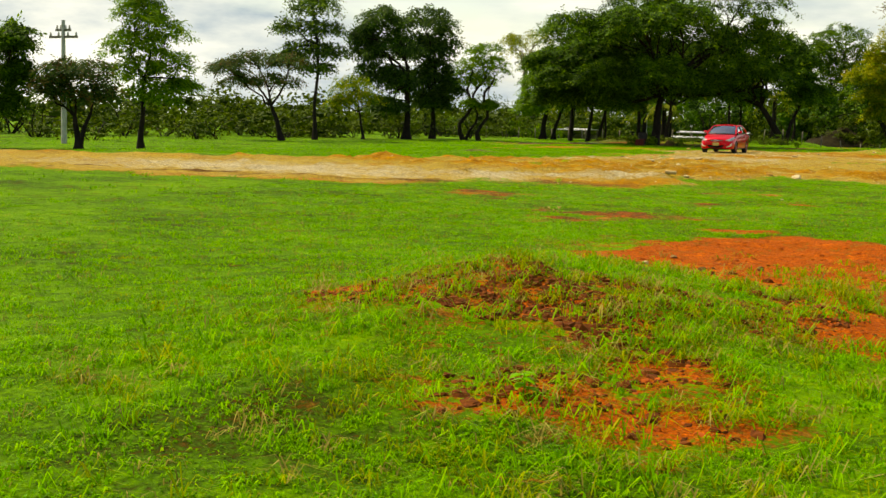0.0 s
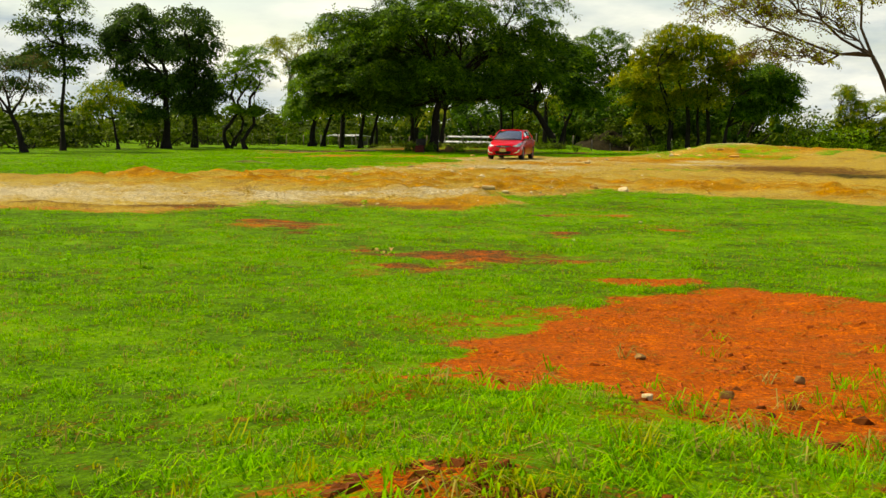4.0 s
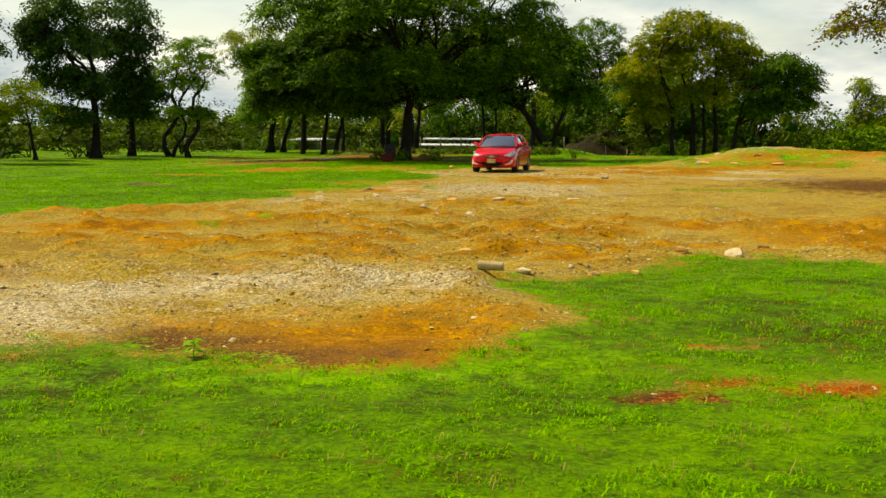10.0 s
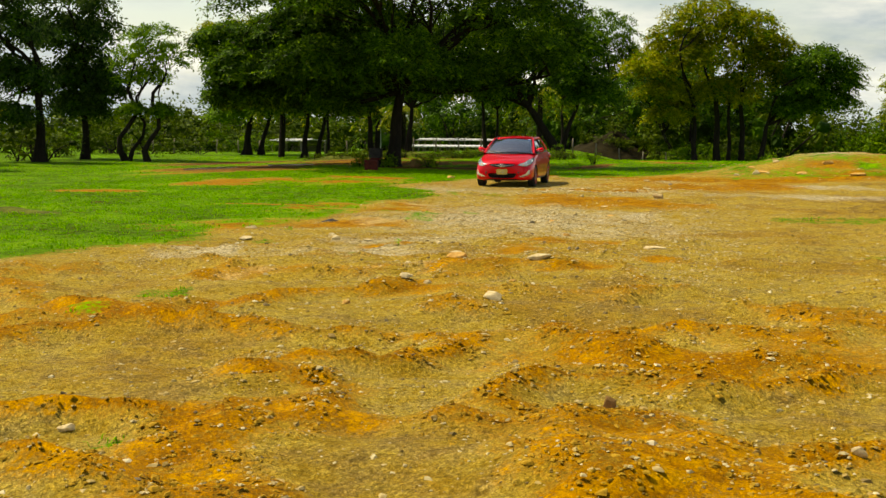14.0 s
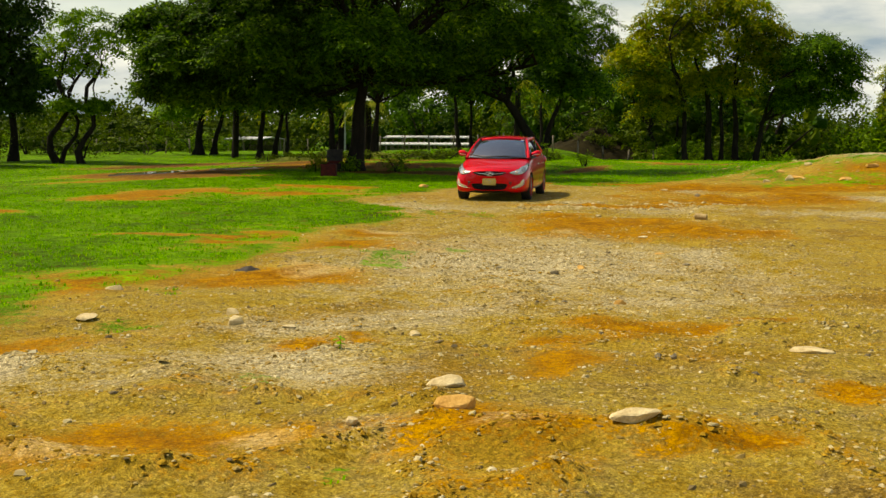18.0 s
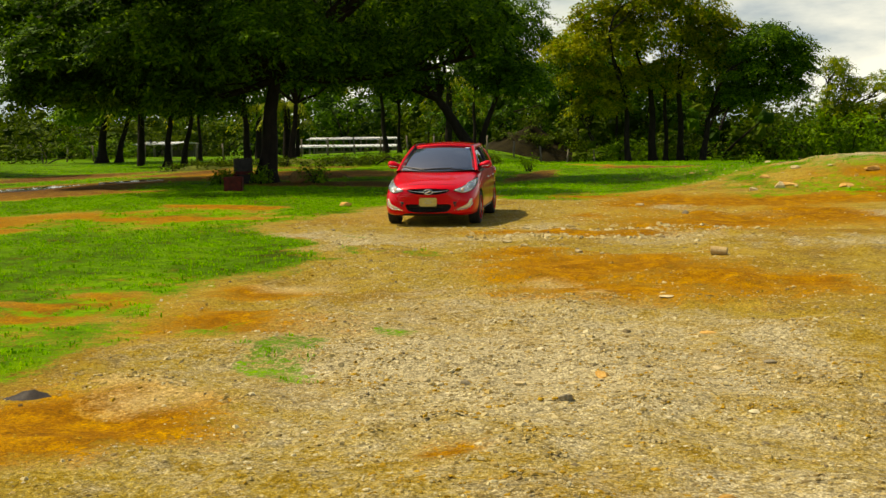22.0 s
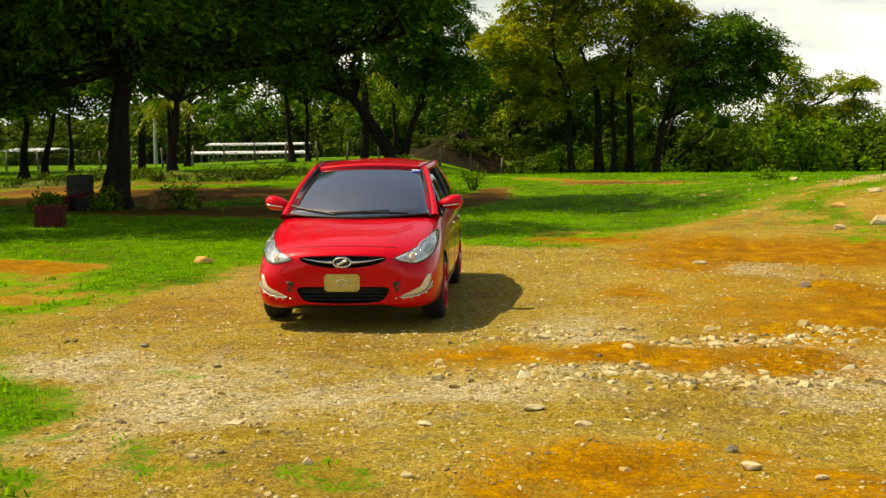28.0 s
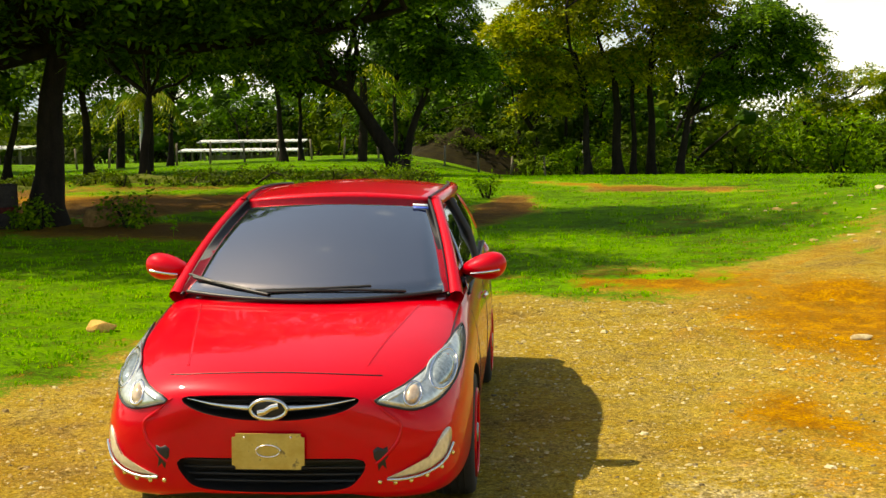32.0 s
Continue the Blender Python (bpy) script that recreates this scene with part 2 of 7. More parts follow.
def ground_material():
    m, nt, b = mat("ground", 0.95)
    co = nt.nodes.new("ShaderNodeTexCoord").outputs["Object"]
    at = nt.nodes.new("ShaderNodeAttribute")
    at.attribute_name = "cover"
    at2 = nt.nodes.new("ShaderNodeAttribute")
    at2.attribute_name = "soil"
    sep = nt.nodes.new("ShaderNodeSeparateColor")
    nt.links.new(at.outputs["Color"], sep.inputs["Color"])
    sep2 = nt.nodes.new("ShaderNodeSeparateColor")
    nt.links.new(at2.outputs["Color"], sep2.inputs["Color"])
    fine = noise_tex(nt, 26.0, 6.0, 0.65, co)
    mid = noise_tex(nt, 3.2, 6.0, 0.6, co)
    wide = noise_tex(nt, 0.45, 4.0, 0.6, co)
    grit = noise_tex(nt, 110.0, 4.0, 0.7, co)
    vor = node(nt, "ShaderNodeTexVoronoi", Scale=66.0, Randomness=1.0)
    nt.links.new(co, vor.inputs["Vector"])
    rut = noise_tex(nt, 1.7, 5.0, 0.6, co, (0.45, 2.0, 1.0))
    # packed sandy gravel
    tan = ramp(nt, sums(nt, "ADD", sums(nt, "ADD", sums(nt, "MULTIPLY", mid, 0.45), sums(nt, "MULTIPLY", rut, 0.15)), sums(nt, "MULTIPLY", fine, 0.4)),
               (0.30, (0.17, 0.09, 0.003)), (0.42, (0.36, 0.230, 0.018)), (0.52, (0.49, 0.36, 0.055)), (0.68, (0.64, 0.52, 0.15)))
    pebbles = ramp(nt, vor.outputs["Distance"], (0.05, (0.52, 0.43, 0.20)), (0.30, (0.36, 0.26, 0.08)), (0.6, (0.20, 0.13, 0.03)))
    ochre = ramp(nt, fine, (0.3, (0.23, 0.115, 0.004)), (0.7, (0.42, 0.25, 0.03)))
    tan = mixed(nt, ramp(nt, sums(nt, "ADD", sums(nt, "MULTIPLY", wide, 0.7), sums(nt, "MULTIPLY", mid, 0.3)), (0.50, (0,)), (0.60, (0.8,))), tan, ochre)
    tan = mixed(nt, sums(nt, "MULTIPLY", ramp(nt, mid, (0.45, (0,)), (0.62, (0.75,))), 0.8), tan, pebbles)
    grey = ramp(nt, sums(nt, "ADD", sums(nt, "MULTIPLY", grit, 0.45), sums(nt, "MULTIPLY", vor.outputs["Distance"], 0.8)),
                (0.25, (0.66, 0.58, 0.33)), (0.5, (0.50, 0.43, 0.24)), (0.82, (0.28, 0.235, 0.125)))
    red = ramp(nt, sums(nt, "ADD", sums(nt, "MULTIPLY", mid, 0.5), sums(nt, "MULTIPLY", fine, 0.5)),
               (0.34, (0.17, 0.028, 0.0)), (0.46, (0.44, 0.078, 0.001)), (0.66, (0.66, 0.15, 0.004)))
    wet = ramp(nt, sums(nt, "ADD", sums(nt, "MULTIPLY", mid, 0.55), sums(nt, "MULTIPLY", fine, 0.45)),
               (0.30, (0.09, 0.034, 0.0)), (0.48, (0.26, 0.108, 0.0)), (0.64, (0.46, 0.235, 0.002)))
    # dark brown ground; also carries the painted shade under the trees
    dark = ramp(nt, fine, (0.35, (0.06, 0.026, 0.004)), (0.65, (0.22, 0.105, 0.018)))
    green = ramp(nt, sums(nt, "ADD", sums(nt, "MULTIPLY", wide, 0.35), sums(nt, "ADD", sums(nt, "MULTIPLY", fine, 0.35), sums(nt, "MULTIPLY", mid, 0.3))),
                 (0.37, (0.10, 0.045, 0.0)), (0.42, (0.04, 0.07, 0.0)), (0.48, (0.07, 0.18, 0.0)), (0.56, (0.13, 0.30, 0.0)), (0.68, (0.25, 0.37, 0.002)))

    def edge(mask, width=0.16):
        wob = sums(nt, "ADD", sums(nt, "MULTIPLY", sums(nt, "SUBTRACT", mid, 0.5), 1.3), sums(nt, "MULTIPLY", sums(nt, "SUBTRACT", fine, 0.5), 1.5))
        v = sums(nt, "ADD", mask, sums(nt, "MULTIPLY", wob, sums(nt, "MULTIPLY", mask, 3.0, True)))
        return ramp(nt, v, (0.5 - width, (0,)), (0.5 + width, (1,)))

    col = mixed(nt, edge(sep.outputs["Blue"], 0.3), tan, grey)
    col = mixed(nt, edge(sep2.outputs["Red"], 0.2), col, wet)
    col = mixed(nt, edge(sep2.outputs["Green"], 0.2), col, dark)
    col = mixed(nt, edge(sep.outputs["Green"], 0.2), col, red)
    col = mixed(nt, sums(nt, "MULTIPLY", edge(sep2.outputs["Blue"], 0.35), 0.6), col, ramp(nt, fine, (0.3, (0.46, 0.34, 0.11)), (0.7, (0.66, 0.54, 0.26))))
    cob = node(nt, "ShaderNodeTexVoronoi", Scale=32.0, Randomness=1.0)
    nt.links.new(co, cob.inputs["Vector"])
    # each pebble of the packed gravel has its own tone
    tone = nt.nodes.new("ShaderNodeSeparateColor")
    nt.links.new(cob.outputs["Color"], tone.inputs["Color"])
    tone2 = nt.nodes.new("ShaderNodeSeparateColor")
    nt.links.new(vor.outputs["Color"], tone2.inputs["Color"])
    many = mixed(nt, edge(sep2.outputs["Red"], 0.25), ramp(nt, mid, (0.42, (0.10,)), (0.62, (0.65,))), (0.12, 0.12, 0.12))
    many = mixed(nt, edge(sep.outputs["Blue"], 0.3), many, (0.8, 0.8, 0.8))
    col = mixed(nt, many, col, ramp(nt, tone.outputs["Red"], (0.0, (0.42, 0.40, 0.36)), (0.35, (0.95,)), (0.7, (1.12,)), (0.9, (1.18, 1.19, 1.22)), (1.0, (1.40, 1.46, 1.6))), "MULTIPLY")
    col = mixed(nt, 0.6, col, ramp(nt, tone2.outputs["Green"], (0.0, (0.6,)), (0.5, (1.03,)), (1.0, (1.4,))), "MULTIPLY")
    # gaps between pebbles are darkened, small-scale shade put into the colour
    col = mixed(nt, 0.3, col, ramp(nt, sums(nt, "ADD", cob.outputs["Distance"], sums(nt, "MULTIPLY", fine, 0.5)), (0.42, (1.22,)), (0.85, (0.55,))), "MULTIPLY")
    col = mixed(nt, 0.7, col, ramp(nt, grit, (0.38, (0.52,)), (0.62, (1.46,))), "MULTIPLY")
    g = edge(sep.outputs["Red"], 0.14)
    col = mixed(nt, g, col, green)
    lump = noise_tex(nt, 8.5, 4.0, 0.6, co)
    # low spots of the lump bump are coloured dark, as painted crevice shade
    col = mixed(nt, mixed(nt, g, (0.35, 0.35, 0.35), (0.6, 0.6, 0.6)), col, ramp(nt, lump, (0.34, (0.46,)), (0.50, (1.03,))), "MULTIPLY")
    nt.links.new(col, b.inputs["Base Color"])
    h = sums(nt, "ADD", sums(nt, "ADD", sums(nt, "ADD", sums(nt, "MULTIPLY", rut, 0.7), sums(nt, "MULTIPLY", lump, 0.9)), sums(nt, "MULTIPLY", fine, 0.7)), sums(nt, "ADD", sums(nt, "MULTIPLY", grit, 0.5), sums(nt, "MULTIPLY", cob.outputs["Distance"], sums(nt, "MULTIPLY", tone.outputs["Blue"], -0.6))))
    soft = mixed(nt, edge(sep2.outputs["Red"], 0.3), (0.75, 0.75, 0.75), (0.3, 0.3, 0.3))
    soft = mixed(nt, edge(sep.outputs["Blue"], 0.3), soft, (0.45, 0.45, 0.45))
    bumped(nt, b, h, soft, 0.075)
    b.inputs["Specular IOR Level"].default_value = 0.08
    return m


GROUND = ground_material()

# ---------------------------------------------------------------- builders
rng = np.random.default_rng(7)


def mesh_np(name, verts, faces, material=None, smooth=False):
    """A mesh from arrays: verts (n, 3), faces (m, k)."""
    me = bpy.data.meshes.new(name)
    verts, faces = np.asarray(verts, np.float32), np.asarray(faces, np.int32)
    k = faces.shape[1]
    me.vertices.add(len(verts))
    me.vertices.foreach_set("co", verts.ravel())
    me.loops.add(faces.size)
    me.loops.foreach_set("vertex_index", faces.ravel())
    me.polygons.add(len(faces))
    me.polygons.foreach_set("loop_start", np.arange(0, faces.size, k, dtype=np.int32))
    me.polygons.foreach_set("use_smooth", np.full(len(faces), smooth))
    me.update(calc_edges=True)
    if material:
        me.materials.append(material)
    return me


def child(name, me, parent, label=""):
    ob = new(name, me)
    ob.parent = parent
    if label:
        ob["label"] = label
    return ob


def part(name, bm, material, parent, label="", smooth=True):
    me = bpy.data.meshes.new(name)
    bm.normal_update()
    bm.to_mesh(me)
    bm.free()
    me.materials.append(material)
    me.polygons.foreach_set("use_smooth", np.full(len(me.polygons), smooth))
    return child(name, me, parent, label)


def thing(name, at, label, category, group="", kind="", turn=0.0):
    ob = new(name)
    ob.empty_display_size = 0.2
    ob.matrix_world = pose(*at, 0, 0, turn)
    return tagged(ob, label, category, group, kind)


def smooth01(v):
    v = np.clip(v, 0, 1)
    return v * v * (3 - 2 * v)


def lattice(ix, iy, seed):
    h = (ix * 374761393 + iy * 668265263 + seed * 974711) & 0xFFFFFFFF
    h = ((h ^ (h >> 13)) * 1274126177) & 0xFFFFFFFF
    return ((h ^ (h >> 16)) & 0xFFFF) / 65535.0


def vnoise(x, y, size, seed=0, octaves=3):
    """Value noise about 0, roughly within -0.5 and 0.5."""
    total, amp, norm = 0.0, 1.0, 0.0
    for o in range(octaves):
        u, v = np.asarray(x, float) / size + 17.3 * o, np.asarray(y, float) / size - 9.1 * o
        iu, iv = np.floor(u).astype(np.int64), np.floor(v).astype(np.int64)
        fu, fv = u - iu, v - iv
        fu, fv = fu * fu * (3 - 2 * fu), fv * fv * (3 - 2 * fv)
        a, b = lattice(iu, iv, seed + o), lattice(iu + 1, iv, seed + o)
        c, d = lattice(iu, iv + 1, seed + o), lattice(iu + 1, iv + 1, seed + o)
        total = total + amp * ((a * (1 - fu) + b * fu) * (1 - fv) + (c * (1 - fu) + d * fu) * fv - 0.5)
        norm += amp
        amp, size = amp * 0.5, size * 0.5
    return total / norm


def tube(points, radii, sides=8):
    """Verts and quads of a bent, tapered tube."""
    pts = [Vector(p) for p in points]
    vs, fs = [], []
    for i, p in enumerate(pts):
        d = (pts[min(i + 1, len(pts) - 1)] - pts[max(i - 1, 0)]).normalized()
        a = d.orthogonal().normalized() if i == 0 else (a - d * a.dot(d)).normalized()
        b = d.cross(a)
        for s in range(sides):
            t = 2 * math.pi * s / sides
            vs.append(p + (a * math.cos(t) + b * math.sin(t)) * radii[i])
    for i in range(len(pts) - 1):
        for s in range(sides):
            s2 = (s + 1) % sides
            fs.append((i * sides + s, i * sides + s2, (i + 1) * sides + s2, (i + 1) * sides + s))
    return vs, fs


def join_geo(pieces):
    vs, fs, n = [], [], 0
    for v, f in pieces:
        vs.append(np.asarray([tuple(p) for p in v], np.float32))
        fs.append(np.asarray(f, np.int32) + n)
        n += len(v)
    return np.concatenate(vs), np.concatenate(fs)

# ---------------------------------------------------------------- the ground
def inside(x, y, poly):
    """Signed distance to a closed outline, positive inside."""
    x, y = np.asarray(x, float), np.asarray(y, float)
    best, odd = np.full(x.shape, 1e9), np.zeros(x.shape, bool)
    for (ax, ay), (bx, by) in zip(poly, poly[1:] + poly[:1]):
        ex, ey = bx - ax, by - ay
        t = np.clip(((x - ax) * ex + (y - ay) * ey) / (ex * ex + ey * ey + 1e-9), 0, 1)
        best = np.minimum(best, np.hypot(x - ax - t * ex, y - ay - t * ey))
        cross = (ay > y) != (by > y)
        odd ^= cross & (x < ax + (y - ay) * ex / (ey if abs(ey) > 1e-9 else 1e-9))
    return np.where(odd, best, -best)


def blob(x, y, cx, cy, rx, ry, turn=0.0):
    """About 1 in the middle of an oval, 0.5 on its rim, and less outside."""
    c, s = math.cos(radians(turn)), math.sin(radians(turn))
    u, v = ((x - cx) * c + (y - cy) * s) / rx, (-(x - cx) * s + (y - cy) * c) / ry
    return np.clip(1.0 - 0.5 * np.hypot(u, v), 0, 1)


# the bare gravel yard between the meadow and the trees
YARD = [(-60, -46), (-14, -42.5), (3.4, -39.2), (4.2, -36.8), (5.4, -36.2), (7.5, -36.6), (8.4, -35.8), (8.4, -34.2), (7.5, -32.4),
        (8.2, -30.8), (9.6, -29.0), (10.6, -28.3), (12.2, -29.4), (15, -30.2), (26, -32), (60, -36), (90, 6), (40, 14), (20, 16), (14, 21), (10.6, 18.6), (8.2, 18.6), (6.6, 15.0),
        (5.1, 12.0), (4.0, 10.2), (2.8, 7.8), (1.7, 7.2), (0.5, 7.8), (-1.4, 6.6), (-2.3, 4.6), (-2.7, 1.2), (-2.9, -0.4), (-1.6, -2.4),
        (-0.9, -4.4), (-0.5, -6.4), (-0.9, -8.6), (-0.6, -11.0), (-0.5, -13.0), (-0.8, -15.5), (-0.6, -18.2), (-2.0, -21.4),
        (-3.6, -25.0), (-4.6, -28.8), (-14, -33), (-60, -41)]
# (x, y, half length, half width, turn): bare red earth in the meadow
RED_EDGE = [(11.1, -49.5), (11.7, -48.2), (11.8, -46.6), (12.8, -45.3), (13.6, -45.5), (14.3, -46.5), (16.5, -46.6), (17.5, -54), (15.0, -54.2), (14.3, -53.6), (13.9, -52.2), (13.2, -51.2), (12.6, -50.6), (11.8, -50.5)]
RED_MEADOW = [(11.9, -45.3, 0.6, 0.4, 0), (12.0, -50.8, 0.5, 0.3, 0)]
BROWN_MEADOW = [(9.7, -43.6, 1.35, 0.6, 5), (9.7, -45.3, 0.5, 0.65, 30), (11.0, -43.7, 0.4, 0.35, 0), (10.5, -44.9, 0.4, 0.45, 0), (5.9, -40.2, 0.6, 0.4, 20), (6.6, -40.9, 0.3, 0.3, 0),
                (8.6, -40.4, 0.35, 0.3, 0), (10.4, -40.6, 0.5, 0.4, 20), (7.0, -41.6, 0.4, 0.3, 0), (9.6, -37.2, 0.5, 0.25, 10)]
RED_YARD = [(8.3, 7.4, 2.5, 0.8, 10), (12.5, 12.5, 4, 1.5, 20), (2.6, 29.6, 6.5, 0.7, -57), *[(3.43, 5.81, 0.66, 2.18, 0.25), (4.2, 7.85, 0.91, 0.87, -0.52), (5.27, 7.4, 0.72, 0.75, -0.38), (5.1, 6.11, 2.15, 1.33, 0.4)]]
RED_LAWN = [(-0.6, 8.6, 1.2, 0.5, 0), (-5.6, 5.0, 1.7, 0.6, -8), (-13.0, 8.5, 3.5, 1.1, 62), (-8.8, 0.4, 3.2, 0.8, 72), (-5.6, 1.6, 1.6, 0.6, 0),
            (-3.2, -9.7, 1.2, 0.4, 0), (-9.5, -6.0, 1.6, 0.7, 20), (-4.6, 1.8, 1.1, 0.3, 0), (-8.2, -1.6, 1.6, 0.7, 20)]
# bare brown earth under the trees, coloured darker for the crowns' shade
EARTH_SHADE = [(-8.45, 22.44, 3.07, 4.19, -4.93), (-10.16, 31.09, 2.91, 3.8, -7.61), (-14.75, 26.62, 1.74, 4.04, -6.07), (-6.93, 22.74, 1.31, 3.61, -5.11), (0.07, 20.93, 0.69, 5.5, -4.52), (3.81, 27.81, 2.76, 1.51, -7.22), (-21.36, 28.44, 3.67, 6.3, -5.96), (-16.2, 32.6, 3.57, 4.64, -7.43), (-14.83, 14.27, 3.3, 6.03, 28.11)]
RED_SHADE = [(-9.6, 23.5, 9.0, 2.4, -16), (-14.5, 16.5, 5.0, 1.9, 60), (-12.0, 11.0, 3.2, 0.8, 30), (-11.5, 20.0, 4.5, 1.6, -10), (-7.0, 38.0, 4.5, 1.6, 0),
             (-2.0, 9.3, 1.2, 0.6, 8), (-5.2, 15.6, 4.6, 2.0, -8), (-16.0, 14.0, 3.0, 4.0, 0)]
# scuffed places where grass and earth mix
THIN = [(9.8, -36.5, 0.7, 0.5, 0), (10.5, -37.1, 0.5, 0.3, 0), (9.4, -35.2, 0.5, 0.25, 0), (12.7, -53.9, 1.3, 1.2, 20), (14.2, -52.6, 1.2, 1.4, 0), (13.6, -55.6, 1.0, 1.2, 0), (9.8, -44.2, 2.0, 1.8, 0), (13.0, -48.5, 2.6, 3.6, 0), (6.2, -40.5, 0.8, 0.6, 0), (10.2, -40.5, 0.5, 0.35, 0), (11.4, -38.6, 0.9, 0.5, 0),
        (2.0, 9.0, 3.0, 1.4, 0), (5.4, 10.5, 1.6, 2.6, -30), (-6.0, 2.0, 4.0, 3.0, 0), (-2.0, -9.8, 1.4, 2.6, 0), (-1.4, -15.0, 1.2, 2.0, 0), (10.4, -36.6, 1.2, 0.5, 30)]
# wet ochre earth, grey gravel and pale dust in the yard, from the car outwards
WET_CAR = [(1.37, -1.12, 0.44, 0.42, 2.47), (2.22, -0.92, 0.58, 0.39, 2.41), (3.09, -1, 0.57, 0.41, 2.45), (3.91, -1.19, 0.5, 0.46, 2.53), (2.89, 2.34, 0.28, 0.6, 1.33), (4.94, 2.43, 0.4, 0.97, 1.33), (2.23, -4.16, 0.48, 0.35, 3.49), (2.54, -4.57, 0.31, 0.13, 3.63), (3.47, -4.34, 0.17, 0.31, 3.58), (1.87, -4.61, 0.25, 0.13, 3.63), (3.05, -3.6, 0.22, 0.18, 3.32)]
WET_MID = [(2.84, -5.95, 0.69, 1.34, 4.41), (3.79, -5.42, 0.89, 1.22, 4.25), (3.49, -7.98, 0.74, 0.9, 5.07), (4.64, -6.69, 0.69, 1.34, 4.7), (5.6, -7.08, 0.49, 0.87, 4.83), (5.29, 1.34, 1.56, 1.54, 2.02), (7.13, 2.55, 0.76, 1.71, 1.64), (0.46, -13.68, 0.18, 0.25, 6.81), (-0.19, -8.69, 0.48, 0.48, 5.18), (0.04, -10.7, 0.66, 0.61, 5.84)]
WET_FAR = [(0.33, -14.16, 0.57, 0.5, 8.3), (2.72, -14.93, 0.17, 0.22, 8.6), (1.79, -18.71, 0.19, 0.21, 9.59), (4.58, -17.98, 0.19, 0.18, 9.52), (4.19, -18.3, 0.29, 0.2, 9.59), (4.45, -17.35, 0.39, 0.19, 9.34), (5.49, -16.39, 0.2, 0.16, 9.12), (5.03, -17.19, 0.2, 0.13, 9.32), (3.89, -18.15, 0.17, 0.16, 9.53), (2.38, -18.3, 0.17, 0.17, 9.5)]
WET_STONES = [(4.11, -20.81, 0.35, 0.46, 14.42), (3.98, -19.1, 0.2, 0.26, 14.52), (5.36, -20.86, 0.3, 0.15, 14.4), (6.14, -19.52, 0.2, 0.2, 14.47), (2.31, -21.63, 0.85, 0.4, 14.4), (-0.15, -18.65, 0.54, 0.32, 14.6), (4.42, -17.46, 0.25, 0.24, 14.6), (4.08, -22.99, 0.5, 0.14, 14.3)]
WET_RUT = [(7.51, -25.94, 0.33, 0.26, 17.2), (6.57, -25.52, 0.9, 0.33, 17.36), (7.58, -29.43, 0.37, 0.18, 16.39), (0.49, -25.5, 0.53, 0.25, 17.81), (8.75, -24.24, 0.34, 0.34, 17.5), (6.13, -27.67, 0.26, 0.22, 16.9), (7.26, -35.7, 1.03, 0.87, 17.75), (4.77, -37.31, 0.49, 0.35, 17.56), (-0.36, -26.97, 1.11, 0.73, 20.45), (11.31, -24.5, 1.24, 1.39, 20.01)]
WET_BANK = [(10.5, 9.0, 2.4, 0.8, 5), (6.6, 7.6, 1.6, 0.7, 5)]
WET = WET_BANK + WET_CAR + WET_MID + WET_FAR + WET_STONES + WET_RUT
GREY_CAR = [(2, 0.31, 0.53, 0.49, 2), (2.24, -1.71, 0.35, 0.21, 2.67), (0.31, -2.53, 0.65, 0.53, 2.92), (-0.4, -2.9, 0.43, 0.57, 3.03), (1.41, -2.32, 0.54, 0.36, 2.87), (-1.76, -1.43, 0.49, 0.64, 2.53), (4.33, 4.93, 0.52, 0.74, 0.47)]
GREY_MID = [(3.13, -11.19, 1.2, 1.61, 6.19), (4.17, -12.58, 0.75, 0.88, 6.62), (2.09, -12.88, 0.26, 0.57, 6.62), (-0.58, -2.63, 0.74, 1.09, 3.23), (2.86, -10.3, 0.61, 0.54, 5.81), (4.86, -11.04, 0.38, 0.93, 6.14), (4.25, -1.61, 0.77, 0.74, 2.97)]
GREY_FAR = [(1.94, -17.58, 0.78, 0.64, 9.3), (2.74, -16.55, 0.53, 0.51, 9.05), (4.39, -15.13, 0.81, 0.49, 8.73), (1.95, -19.32, 0.69, 0.66, 14.53), (0.48, -19.98, 0.47, 0.65, 14.52), (3.61, -21.13, 0.27, 0.34, 14.41), (2.98, -12.32, 1.8, 2.63, 14.89), (1.97, -17.32, 0.61, 0.55, 14.65)]
GREY_LIP = [(5.27, -32.88, 1.28, 1.17, 18.56), (3.83, -34.6, 1.19, 1.11, 18.27), (3.93, -35.93, 0.79, 0.55, 17.96)]
GREY = GREY_CAR + GREY_MID + GREY_FAR + GREY_LIP + [(-2.0, -35.8, 4.5, 2.0, 8), (6.4, -32.8, 1.1, 0.6, 0), (8.4, 2.6, 2.0, 0.6, 0), (9.8, 14.5, 1.2, 2.0, 0), (9.5, -2.5, 2.5, 1.0, 0)]
PALE = [(-0.02, -7.6, 0.36, 0.48, 4.83), (0.38, -13.12, 0.25, 0.26, 6.62), (0.72, -6.93, 0.09, 0.17, 4.63), (2.82, -7.55, 0.25, 0.38, 4.89), (3.39, -8.38, 0.13, 0.23, 5.18), (0.63, -13.66, 0.3, 0.27, 8.17), (-0.03, -7.77, 0.4, 0.39, 6.55), (4.41, -16.14, 0.4, 0.16, 9), (2, -21.72, 0.2, 0.13, 14.4), (2.91, -21.32, 0.14, 0.14, 14.41), (4.22, -20.98, 0.14, 0.15, 14.41), (1.68, -22.05, 0.13, 0.08, 14.39)]
